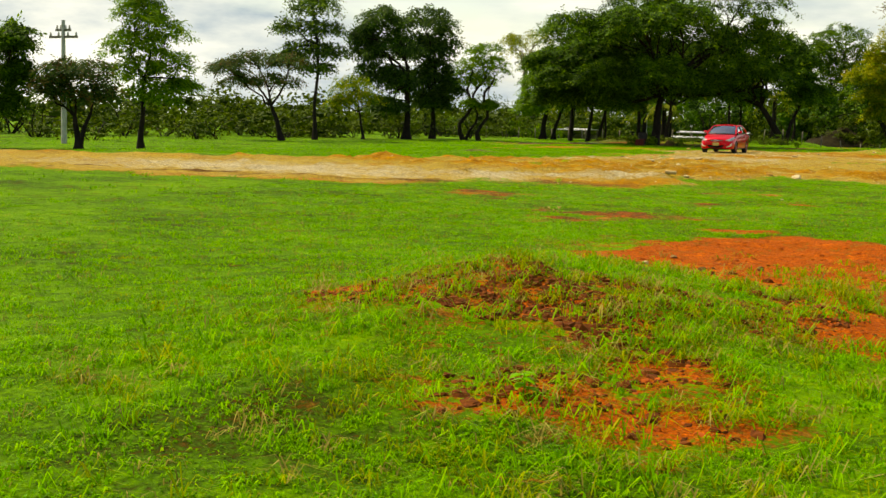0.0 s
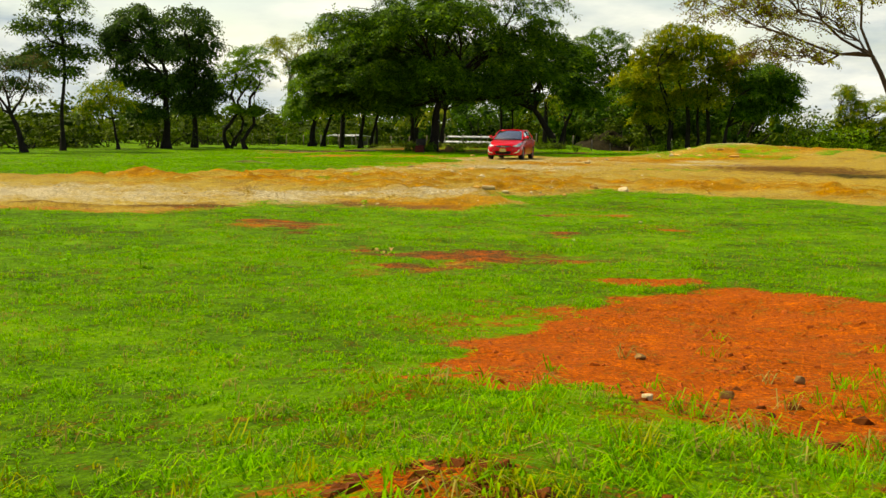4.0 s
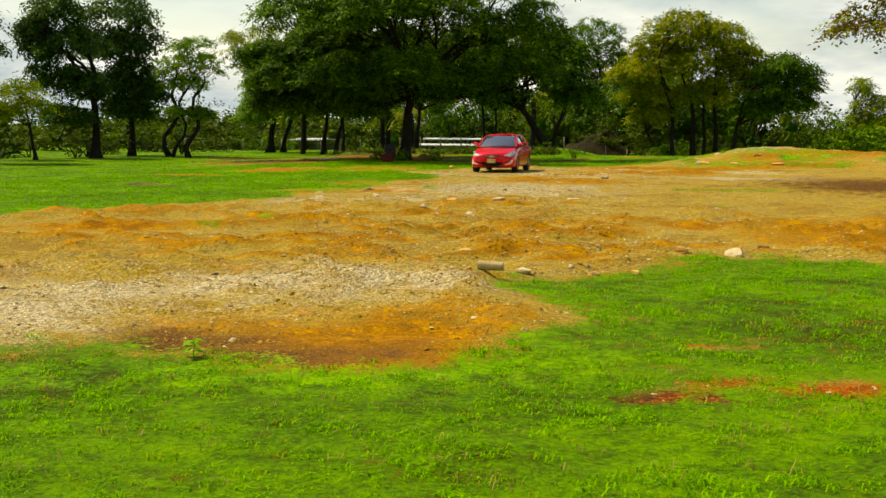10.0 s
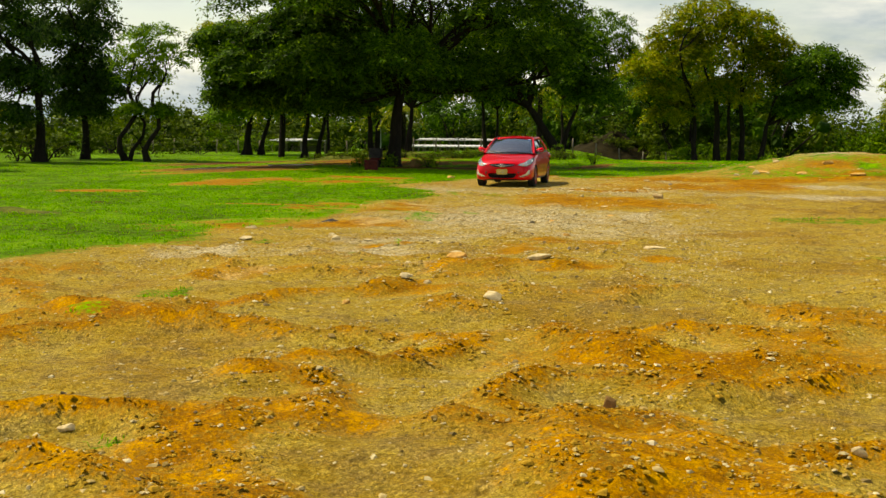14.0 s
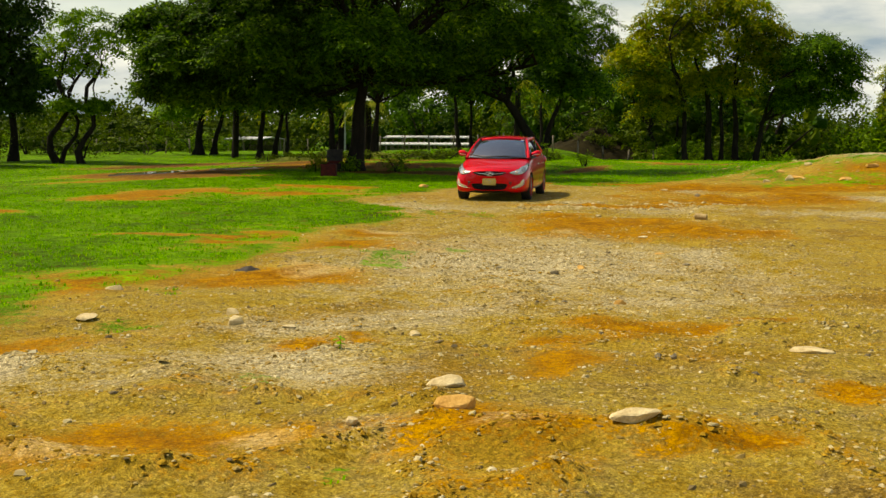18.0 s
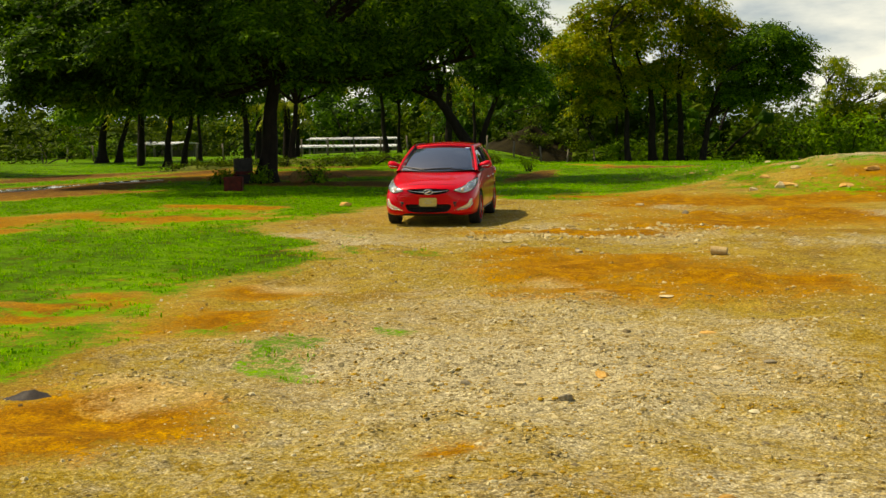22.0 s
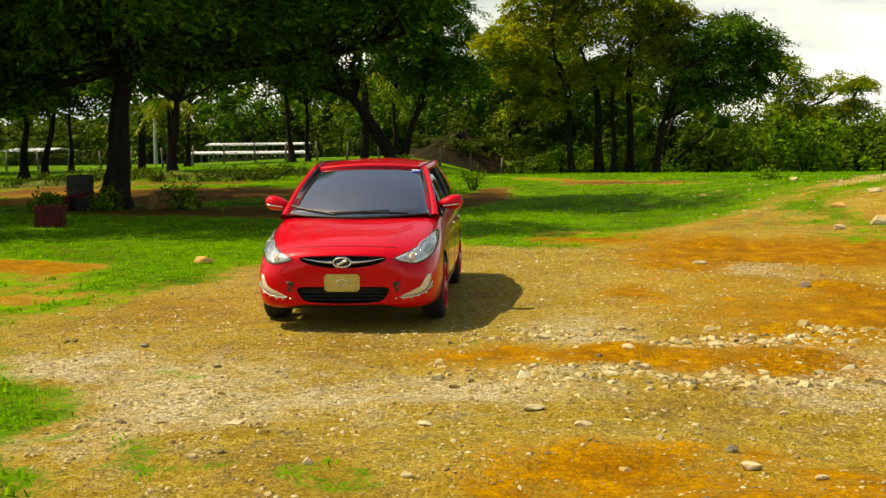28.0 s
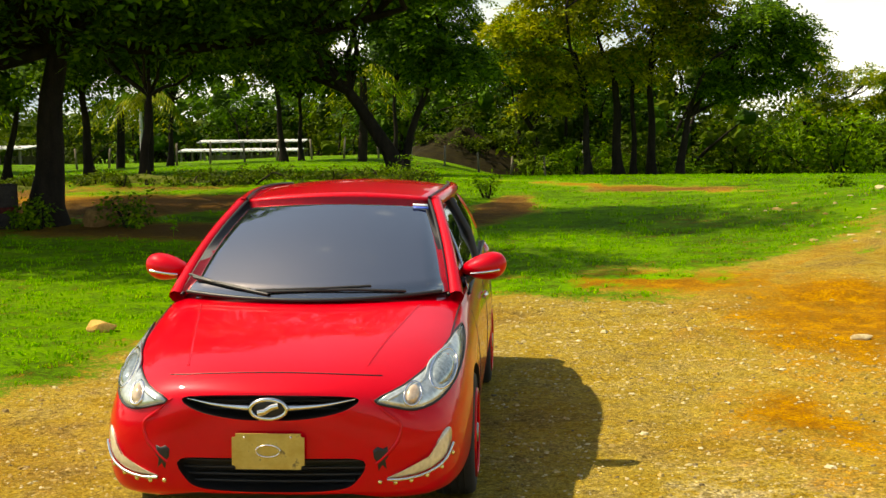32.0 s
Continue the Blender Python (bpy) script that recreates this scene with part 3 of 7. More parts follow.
# dark ground and rims; the oval at (-4.6, 15.6) paints the shade tree's shadow
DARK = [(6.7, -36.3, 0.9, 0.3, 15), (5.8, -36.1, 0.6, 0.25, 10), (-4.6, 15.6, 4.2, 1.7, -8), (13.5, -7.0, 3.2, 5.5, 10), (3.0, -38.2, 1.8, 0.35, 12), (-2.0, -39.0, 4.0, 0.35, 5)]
# grass growing in the yard
TUFT_CAR = [(-1.48, -2.99, 0.22, 0.28, 3.03), (-0.28, -4.32, 0.1, 0.32, 3.5), (0.03, -4.41, 0.11, 0.17, 3.53), (0.28, -4.45, 0.1, 0.11, 3.55), (0.97, -4.61, 0.17, 0.12, 3.61), (-0.88, -3.69, 0.08, 0.2, 3.27), (-0.82, -1.82, 0.13, 0.13, 2.66), (-0.94, -2.83, 0.1, 0.14, 2.99), (-0.92, -4.51, 0.07, 0.34, 3.55)]
TUFT_MID = [(-0.08, -4.05, 0.2, 0.25, 3.68), (0.91, -4.5, 0.27, 0.3, 3.85), (1.67, -10.78, 0.16, 0.19, 5.91), (0.29, -11.23, 0.35, 0.31, 6.01), (1.09, -11.96, 0.11, 0.23, 6.28), (1.44, -12.39, 0.13, 0.12, 6.43), (-0.56, -11.71, 0.22, 0.3, 6.14), (1, -0.37, 0.06, 0.12, 2.5)]
TUFT_FAR = [(2.53, -17.32, 0.06, 0.1, 9.25), (1.29, -12.04, 0.3, 0.51, 7.76), (1.64, -10.85, 0.22, 0.3, 7.45), (-1.02, -14.63, 0.36, 0.82, 8.38), (-0.16, -15.61, 0.18, 0.2, 8.67), (0.23, -17.59, 0.27, 0.37, 14.66), (2.09, -19.91, 0.08, 0.15, 14.5), (3.76, -22, 0.08, 0.11, 14.36), (-1.21, -17.76, 0.14, 0.22, 14.67)]
TUFT_RUT = [(1.6, -23.76, 0.33, 0.41, 18.13), (1.66, -25.23, 0.24, 0.24, 17.79), (1.28, -26.18, 0.25, 0.3, 17.59), (2.28, -19.96, 0.15, 0.27, 18.96), (8.52, -17.52, 0.18, 0.3, 19.02), (8.94, -18.06, 0.13, 0.29, 18.87), (-2.78, -20.73, 0.17, 0.3, 19.19), (3.72, -28.54, 0.06, 0.12, 16.87), (6.07, -24.66, 0.08, 0.17, 17.59)]
TUFTS = TUFT_CAR + TUFT_MID + TUFT_FAR + TUFT_RUT + [(9.0, -10.5, 1.6, 0.5, 10), (7.4, -31.6, 0.3, 0.25, 0), (8.5, 10.0, 1.4, 1.0, 0), (10.5, 13.0, 2.2, 1.0, 0), (7.0, 8.6, 0.8, 0.4, 0)]


def most(x, y, blobs):
    out = np.zeros(np.shape(x))
    for b in blobs:
        out = np.maximum(out, blob(x, y, *b))
    return out


def bell(x, y, cx, cy, rx, ry):
    return np.exp(-(((x - cx) / rx) ** 2 + ((y - cy) / ry) ** 2))


def churn(x, y):
    """0 to 1: crests of crumbly earth that wheels have thrown up, running slantwise over the yard."""
    u, v = 0.55 * x + 0.25 * y, y - 0.35 * x
    w = vnoise(u + 0.8 * vnoise(x, y, 1.2, 85), v, 1.3, 83, 3)
    crest = np.clip(1.0 - np.abs(w) * 7.0, 0, 1)
    strong = 0.25 + 0.75 * np.exp(-((y + 27.0) / 7.0) ** 2)
    return crest * strong * (vnoise(x, y, 2.4, 87) > -0.22)


def covers(x, y):
    """How much grass, red earth, grey gravel, wet ochre earth and dark ground (gravel, brown earth, painted tree shade)
    lies at a place; 0.5 is a rim.
    """
    wx = x + 1.1 * vnoise(x, y, 1.7, 3) + 0.5 * vnoise(x, y, 0.5, 4)
    wy = y + 1.1 * vnoise(x, y, 1.7, 5) + 0.5 * vnoise(x, y, 0.5, 6)
    yard = inside(wx, wy, YARD)
    meadow = np.clip(0.5 - yard / 1.1, 0, 1)
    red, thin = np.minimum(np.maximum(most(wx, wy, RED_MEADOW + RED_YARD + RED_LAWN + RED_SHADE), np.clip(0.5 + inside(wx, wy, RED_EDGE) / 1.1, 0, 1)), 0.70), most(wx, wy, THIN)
    grass = meadow - np.clip((thin - 0.35) * 2.4, 0, 1) * (0.38 + 1.3 * vnoise(x, y, 0.55, 11)) - np.clip((red - 0.42) * 3.2, 0, 0.9)
    grass = grass + 0.45 * vnoise(x, y, 2.6, 21) * (meadow > 0.3) - 0.10
    grass = np.maximum(grass, np.where(most(wx, wy, TUFTS) > 0.35, np.minimum(most(wx, wy, TUFTS), 0.49), 0))
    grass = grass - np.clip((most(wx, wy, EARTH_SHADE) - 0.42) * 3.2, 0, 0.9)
    grass = np.maximum(grass, 0.9 * bell(x, y, -9, 30.5, 8, 1.6))
    bank = blob(x, y, 10.5, 15.0, 6.5, 6.5)
    grass = np.where(bank > 0.35, np.maximum(grass * 0.9, np.clip(0.40 + 1.7 * vnoise(x, y, 1.1, 9) - 0.4 * (bank < 0.5), 0, 1)), grass)
    dirt_in_meadow = np.clip((thin - 0.40) * 1.6, 0, 1) * (meadow > 0.4)
    red = np.maximum(np.maximum(red, dirt_in_meadow), np.clip(meadow * 0.9, 0, 0.8) * (y < -38))
    brown = most(wx, wy, BROWN_MEADOW)
    grass = grass - np.clip((brown - 0.44) * 2.2, 0, 0.66) * (0.78 + 2.4 * vnoise(x, y, 0.28, 23, 2))
    red = np.where(brown > 0.32, np.clip(brown * 0.8, 0, 0.42), red)
    lawn_bare = np.where(y > -26, red, 0)
    red = np.where(y > -26, 0, red)
    wet = np.maximum(most(wx, wy, [(a, b, c * 1.25, d * 1.25, e) for a, b, c, d, e in WET]), lawn_bare) + 0.35 * vnoise(x, y, 2.2, 13) + 0.04
    grey = most(wx, wy, [(a, b, c * 1.25, d * 1.25, e) for a, b, c, d, e in GREY]) + 0.4 * vnoise(x, y, 1.5, 15) - 0.05
    wet = np.maximum(wet, 0.95 * churn(x, y) * (inside(x, y, YARD) > 0.4) * (1 - np.clip(grey, 0, 0.8)))
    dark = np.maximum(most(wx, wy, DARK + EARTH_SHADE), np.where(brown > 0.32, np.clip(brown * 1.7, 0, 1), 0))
    return np.clip(grass, 0, 1), np.clip(red, 0, 1), np.clip(grey, 0, 1), np.clip(wet, 0, 1), np.clip(dark, 0, 1)


def height(x, y):
    """The lie of the land: a nearly level yard, a low mound, a bank of spoil, ruts."""
    x, y = np.asarray(x, float), np.asarray(y, float)
    z = -0.42 * smooth01((-10 - x) / 16)
    right = smooth01((x + 9) / 9)
    z = z - 2.4 * smooth01((y - 30) / 60) * right - 2.0 * smooth01((y - 66) / 18) * (1 - right)
    z = z - 0.8 * smooth01((x - 14) / 30) * smooth01((y - 22) / 25)
    z = z + 0.34 * bell(x, y, 12.6, -53.6, 1.7, 2.6) * (1 + 0.5 * vnoise(x, y, 0.5, 93, 2)) + 0.10 * bell(x, y, 11.4, -51.2, 1.0, 0.7)
    z = z - 0.05 * bell(x, y, 12.9, -47.5, 1.8, 2.0)
    z = z + 0.12 * bell(x, y, 4.6, -20.6, 3.5, 3.0)
    yard = inside(x, y, YARD)
    lip = np.exp(-((yard - 0.5) / 0.5) ** 2) * (y < -26) * (x < 11)
    z = z + 0.05 * lip * (1 + 1.2 * vnoise(x, y, 0.8, 31))
    z = z + 0.55 * bell(x, y, 9.6, 14.5, 3.4, 4.4) + 0.65 * bell(x, y, 15.5, 14.0, 5.0, 4.0) + 0.35 * bell(x, y, 9.0, 21, 4, 6)
    z = z + 0.25 * bell(x, y, -9, 30.5, 7, 1.1) * (1 + 1.2 * vnoise(x, y, 1.2, 33))
    z = z + 0.10 * bell(x, y, 6.0, -32.6, 0.8, 0.35) + 0.10 * bell(x, y, 4.9, -34.4, 0.9, 0.3) + 0.12 * bell(x, y, 3.6, -35.5, 1.2, 0.4) + 0.10 * bell(x, y, 5.9, -25.5, 1.4, 0.3)
    z = z + 0.12 * bell(x, y, 6.7, -28.7, 1.6, 0.5) + 0.06 * bell(x, y, 9.3, -29.4, 1.0, 0.5) + 0.06 * bell(x, y, 7.4, -25.6, 1.6, 0.35)
    rough = np.where(yard > 0, 1.0, 0.6) * smooth01((np.hypot(x, (y - 2.0) / 1.6) - 1.6) / 2.0)
    z = z + rough * (0.08 * vnoise(x, y, 1.8, 41) + 0.075 * vnoise(x, y, 0.62, 43, 2) + np.where(yard > 0.2, 0.028 * vnoise(x, y, 0.3, 44, 1), 0))
    z = z + rough * np.where(yard > 0.3, 0.12 * vnoise(x * 0.4, y * 1.5, 1.1, 49, 2), 0)
    z = z + 0.03 * rough * np.where(yard > 0.5, np.sin((y + 0.35 * x) * 4.2 + 4 * vnoise(x, y, 3.0, 45)), 0) * (np.abs(vnoise(x, y, 5.0, 47)) * 2.2)
    z = z + rough * np.where(yard > 0.4, churn(x, y) * (0.115 + 0.30 * vnoise(x, y, 0.33, 89, 2)), 0)
    z = z + np.clip(inside(x, y, RED_EDGE) + 0.3, 0, 0.6) * (0.16 * vnoise(x, y, 0.9, 91, 2) + 0.12 * vnoise(x, y, 0.3, 92, 1))
    far = np.hypot(x, y + 20)
    z = z + np.where(far > 60, 0.35 * vnoise(x, y, 26.0, 51) * smooth01((far - 60) / 60), 0)
    return z


def spread(lo, hi, step, reach, grow):
    """Even steps from lo to hi, then growing ones out to reach on both sides."""
    mid = np.arange(lo, hi + step / 2, step)
    out, v, d = [], hi, step
    while v < reach:
        d *= grow
        v += d
        out.append(v)
    low, v, d = [], lo, step
    while v > -reach:
        d *= grow
        v -= d
        low.append(v)
    return np.concatenate([low[::-1], mid, out])


def build_ground():
    xs, ys = spread(-4.0, 16.0, 0.15, 2600, 1.10), spread(-59.0, 9.0, 0.15, 2600, 1.08)
    X, Y = np.meshgrid(xs, ys)
    Z = height(X, Y)
    v = np.stack([X, Y, Z], -1).reshape(-1, 3)
    nx, ny = len(xs), len(ys)
    i = (np.arange(ny - 1)[:, None] * nx + np.arange(nx - 1)).ravel()
    me = mesh_np("ground", v, np.stack([i, i + 1, i + nx + 1, i + nx], -1), GROUND, True)
    p = np.clip(most(X.ravel(), Y.ravel(), PALE), 0, 1)
    g, r, s, w, d = covers(X.ravel(), Y.ravel())
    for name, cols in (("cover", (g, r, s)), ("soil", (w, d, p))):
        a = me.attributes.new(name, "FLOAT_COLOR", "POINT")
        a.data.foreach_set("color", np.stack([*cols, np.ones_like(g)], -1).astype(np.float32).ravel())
    return tagged(new("ground", me), "grassy meadow and bare gravel yard with patches of red earth", "ground", kind="structure")


ground = build_ground()

# ---------------------------------------------------------------- trees
def leaf_cloud(centres, outward, size, per, length, droop=0.25, width=0.42, shape_rng=None, facing=None):
    """Sprigs at the centres: per leaves each, set along a drooping stalk. Verts and quads."""
    r = shape_rng or rng
    n = len(centres)
    ax = outward + r.normal(0, 0.55, (n, 3))
    ax[:, 2] -= droop
    ax /= np.linalg.norm(ax, axis=1)[:, None] + 1e-9
    up = r.normal(0, 0.45, (n, 3)) + (np.array([0, 0, 1.0]) if facing is None else facing * 1.3)
    side = np.cross(ax, up)
    side /= np.linalg.norm(side, axis=1)[:, None] + 1e-9
    flat = np.cross(side, ax)
    k = np.arange(per)
    along = (k / max(per - 1, 1) - 0.25)[None, :] * length * r.uniform(0.7, 1.3, (n, 1))
    sgn = np.where(k % 2 == 0, 1.0, -1.0)[None, :]
    base = centres[:, None] + ax[:, None] * along[..., None]
    d = side[:, None] * sgn[..., None] + ax[:, None] * 0.55 + r.normal(0, 0.28, (n, per, 3))
    d[..., 2] -= droop * 0.7
    d /= np.linalg.norm(d, axis=2)[..., None] + 1e-9
    w = np.cross(d, flat[:, None] + r.normal(0, 0.3, (n, per, 3)))
    w /= np.linalg.norm(w, axis=2)[..., None] + 1e-9
    L = size * r.uniform(0.65, 1.35, (n, per, 1))
    a, c = base, base + d * L
    m = base + d * L * 0.5
    b, e = m + w * L * width * 0.5, m - w * L * width * 0.5
    v = np.stack([a, b, c, e], 2).reshape(-1, 3)
    return v, np.arange(len(v)).reshape(-1, 4)


def spray_points(lobes, r, pads, per_pad, loose=0.2, pad_size=0.38):
    """Seats of the sprigs: flat drooping sprays set over a few ovals, with gaps between them, and a loose fill inside.
    Returns the seats, the way each sprig grows, and the way its face looks."""
    P, D, N = [], [], []
    for lx, ly, lz, rx, ry, rz in lobes:
        k = max(4, int(pads * r.uniform(0.8, 1.2)))
        i = np.arange(k) + 0.5
        dz = 1.0 - 1.5 * i / k + r.normal(0, 0.12, k)
        dz = np.clip(dz, -0.55, 1.0)
        a = 2.39996 * i + r.uniform(0, 6.28) + r.normal(0, 0.35, k)
        flat_r = np.sqrt(np.clip(1 - dz * dz, 0, 1))
        way = np.stack([np.cos(a) * flat_r, np.sin(a) * flat_r, dz], -1)
        seat = np.array([lx, ly, lz]) + way * np.array([rx, ry, rz]) * r.uniform(0.62, 1.02, (k, 1))
        pr = np.clip(pad_size * 0.5 * (rx + ry), 0.28, 1.0) * r.uniform(0.65, 1.3, k)
        for c, w, q in zip(seat, way, pr):
            m = max(5, int(per_pad * r.uniform(0.6, 1.3)))
            rho, phi = np.sqrt(r.uniform(0, 1, m)), r.uniform(0, 2 * np.pi, m)
            stretch = r.uniform(0.7, 1.35)
            ring = np.stack([np.cos(phi) * stretch, np.sin(phi) / stretch, np.zeros(m)], -1)
            lean = np.array([w[0], w[1], 0.0]) * 0.35
            off = ring * (rho * q)[:, None]
            off[:, 2] = q * (0.20 - 0.42 * rho ** 2) - (off @ lean) * 0.7 + r.normal(0, 0.07 * q, m)
            P.append(c + off)
            D.append(ring * (0.35 + rho[:, None]) + lean + np.stack([np.zeros(m), np.zeros(m), -0.25 - 0.45 * rho], -1))
            N.append(ring * (0.45 * rho)[:, None] + lean + np.array([0, 0, 1.0]))
        m = int(k * per_pad * loose)
        d = r.normal(0, 1, (m, 3))
        d /= np.linalg.norm(d, axis=1)[:, None]
        P.append(np.array([lx, ly, lz]) + d * np.array([rx, ry, rz]) * r.uniform(0.1, 0.8, (m, 1)))
        D.append(d)
        N.append(d * 0.4 + np.array([0, 0, 1.0]))
    return np.concatenate(P), np.concatenate(D), np.concatenate(N)


def limb(a, b, r0, r1, r, bend=0.12, steps=5, sides=7):
    a, b = Vector(a), Vector(b)
    span = (b - a).length
    pts, rad = [], []
    off = Vector(r.normal(0, bend * span, 3))
    for i in range(steps + 1):
        t = i / steps
        p = a.lerp(b, t) + off * math.sin(math.pi * t) + Vector(r.normal(0, 0.03 * span, 3)) * (0 < i < steps)
        p.z += 0.10 * span * math.sin(math.pi * t)
        pts.append(p)
        rad.append(r0 + (r1 - r0) * t ** 0.8)
    return tube(pts, rad, sides), pts


def make_tree(at, label, trunks, lobes, leaf_mat, pads=18, per_pad=22, size=0.2, per=8, length=0.6, bark=None, seed=1, twigs=6, droop=0.25,
              width=0.42, loose=0.2, extra=None, group="trees", name="tree", category="tree", k=1.0, sway=0.018, pad_size=0.38):
    """A tree. trunks: (foot x, foot y, fork x, fork y, fork z, radius), times k. lobes: (x, y, z, rx, ry, rz) of the crown, z from the datum.
    extra: (material, share) of differently coloured leaves."""
    r = np.random.default_rng(seed)
    x, y = at
    trunks = [[v * k for v in q] for q in trunks]
    z = float(height(x, y)) - 0.05
    lobes = [(lx, ly, lz - z, rx, ry, rz) for lx, ly, lz, rx, ry, rz in lobes]
    tree = thing(name, (x, y, z), label, category, group)
    forks, wood = [], []
    for n, (fx, fy, kx, ky, kz, rad) in enumerate(trunks):
        pts, rads = [], []
        for i in range(8):
            t = i / 7
            w = sway * kz * (math.sin(3.0 * t * math.pi + n + seed) - (1 - t) * math.sin(n + seed))
            pts.append((fx + (kx - fx) * t ** 1.3 + w * 0.5, fy + (ky - fy) * t ** 1.3 + w * 0.3, kz * t))
            rads.append(rad * (1.55 - 0.55 * min(1, t * 5)) * (1 - 0.42 * t))
        v, f = tube(pts, rads, 12)
        v = [p * 1.0 for p in v]
        for p in v:
            ang = math.atan2(p.y - fy, p.x - fx)
            if p.z < 0.5:
                s = 1 + 0.22 * math.sin(5 * ang + seed) * (1 - p.z / 0.5)
                p.x, p.y = fx + (p.x - fx) * s, fy + (p.y - fy) * s
        part_mesh = mesh_np("trunk", *join_geo([(v, f)]), bark or BARK, True)
        child("trunk", part_mesh, tree)
        forks.append((Vector(pts[-1]), rads[-1], Vector(pts[4]), rads[4]))
    for i, l in enumerate(lobes):
        c = Vector(l[:3])
        top, rad, low, lrad = min(forks, key=lambda q: (q[0].xy - c.xy).length)
        start, r0 = (top, rad) if c.z > top.z * 0.9 or i % 3 else (low, lrad * 0.6)
        end = c + Vector((0, 0, -0.15 * l[5]))
        (v, f), pts = limb(start, end, r0 * 0.75, r0 * 0.28, r)
        wood.append((v, f))
        for k in range(twigs):
            d = Vector(r.normal(0, 1, 3)).normalized()
            d.z = abs(d.z) * 0.8 - 0.15
            tip = c + Vector((d.x * l[3], d.y * l[4], d.z * l[5])) * 0.8
            wood.append(limb(pts[int(r.integers(2, 6))], tip, r0 * 0.24, r0 * 0.05, r, 0.1, 4, 5)[0])
    child("branchwork", mesh_np("branchwork", *join_geo(wood), bark or BARK, True), tree)
    p, d, f3 = spray_points(lobes, r, pads, per_pad, loose, pad_size)
    share = int(len(p) * extra[1]) if extra else 0
    order = r.permutation(len(p)) if share else np.arange(len(p))
    for lo, hi, m in ((0, share, extra[0] if extra else None), (share, len(p), leaf_mat)):
        if hi > lo:
            q = order[lo:hi]
            v, f = leaf_cloud(p[q], d[q], size, per, length, droop, width, r, f3[q])
            child("crown", mesh_np("crown", v, f, m), tree)
    return tree


def crown(cx, cy, cz, rx, ry, rz, count, seed, spread_z=0.75):
    """Lobes that fill one oval crown."""
    r = np.random.default_rng(seed)
    out = []
    for i in range(count):
        a, t = 2.4 * i + r.uniform(-0.4, 0.4), (i + 0.6) / count
        q = 0.62 * math.sqrt(1 - (t * 1.5 - 0.55) ** 2 * 0.6) * r.uniform(0.75, 1.1)
        k = r.uniform(0.42, 0.60)
        out.append((cx + rx * q * math.cos(a), cy + ry * q * math.sin(a), cz + rz * spread_z * (2 * t - 1) * 0.85, rx * k, ry * k, rz * k * 0.85))
    return out


make_tree((-8.4, 16.8), "broad dark green shade tree with a thick trunk and painted foot",
          [(0, 0, 0.3, 0.2, 3.4, 0.31)],
          [(-0.52, -1.69, 8.69, 2.66, 2.26, 2.09), (1.61, 0.96, 10.35, 3.42, 2.9, 2.09), (5.12, 0.66, 9.3, 3.04, 2.58, 2.09), (6.08, 2.78, 6.98, 2.2, 1.87, 1.71), (-1.59, -0.57, 6.13, 2.35, 2, 1.9), (1.6, -0.94, 7.27, 3.04, 2.58, 2.09), (3.78, 1.9, 6.4, 3.04, 2.58, 1.9), (-2.03, -1.1, 3.91, 2.35, 2, 1.37), (0.2, 1.61, 4.15, 3.04, 2.58, 1.52), (3.3, 1.28, 4.0, 1.9, 1.7, 1.1), (6.35, 1.1, 4.9, 1.7, 1.5, 0.9)] +
          [(-6.19, -2.56, 4.11, 1.17, 1.05, 1.09), (-4.95, -1.31, 5.52, 1.43, 1.29, 1.17), (-3.31, -1.44, 6.3, 1.43, 1.29, 1.09), (-5.57, -1.11, 3.05, 1.43, 1.29, 0.57), (-3.42, -1.09, 3.89, 1.56, 1.41, 0.94), (-1.76, -1.27, 4.92, 1.56, 1.41, 1.09), (-2.56, -0.41, 2.82, 1.56, 1.41, 0.47), (-6.83, -2.22, 3.14, 0.73, 0.66, 0.52)] +
          [(-2.5, -2.5, 4.4, 2.0, 2.0, 1.1), (1.5, -3.2, 4.6, 2.2, 2.0, 1.2), (-1, 3, 4.5, 2.2, 2.0, 1.2), (-4.4, 1.6, 5.6, 2.2, 2.2, 1.3), (-6.6, 0.4, 4.6, 1.8, 1.8, 1.1), (-7.4, -0.8, 5.4, 1.4, 1.4, 1.0),
           (-5.5, 4.5, 5.2, 2.4, 2.4, 1.3), (-2.0, 6.0, 5.6, 2.6, 2.6, 1.4), (2.0, 5.5, 6.0, 2.6, 2.6, 1.5), (-7.8, 3.4, 5.0, 1.8, 1.8, 1.1), (-3.5, 8.4, 5.5, 2.2, 2.2, 1.2),
           (0.0, -5.0, 7.6, 2.6, 2.4, 1.2), (-3.2, -5.4, 7.2, 2.4, 2.3, 1.1), (2.8, -5.4, 7.8, 2.4, 2.2, 1.1)],
          LEAF_DARK, 24, 30, 0.19, 9, 0.62, seed=11, twigs=8, extra=(LEAF_MID, 0.4), pad_size=0.32, loose=0.1)
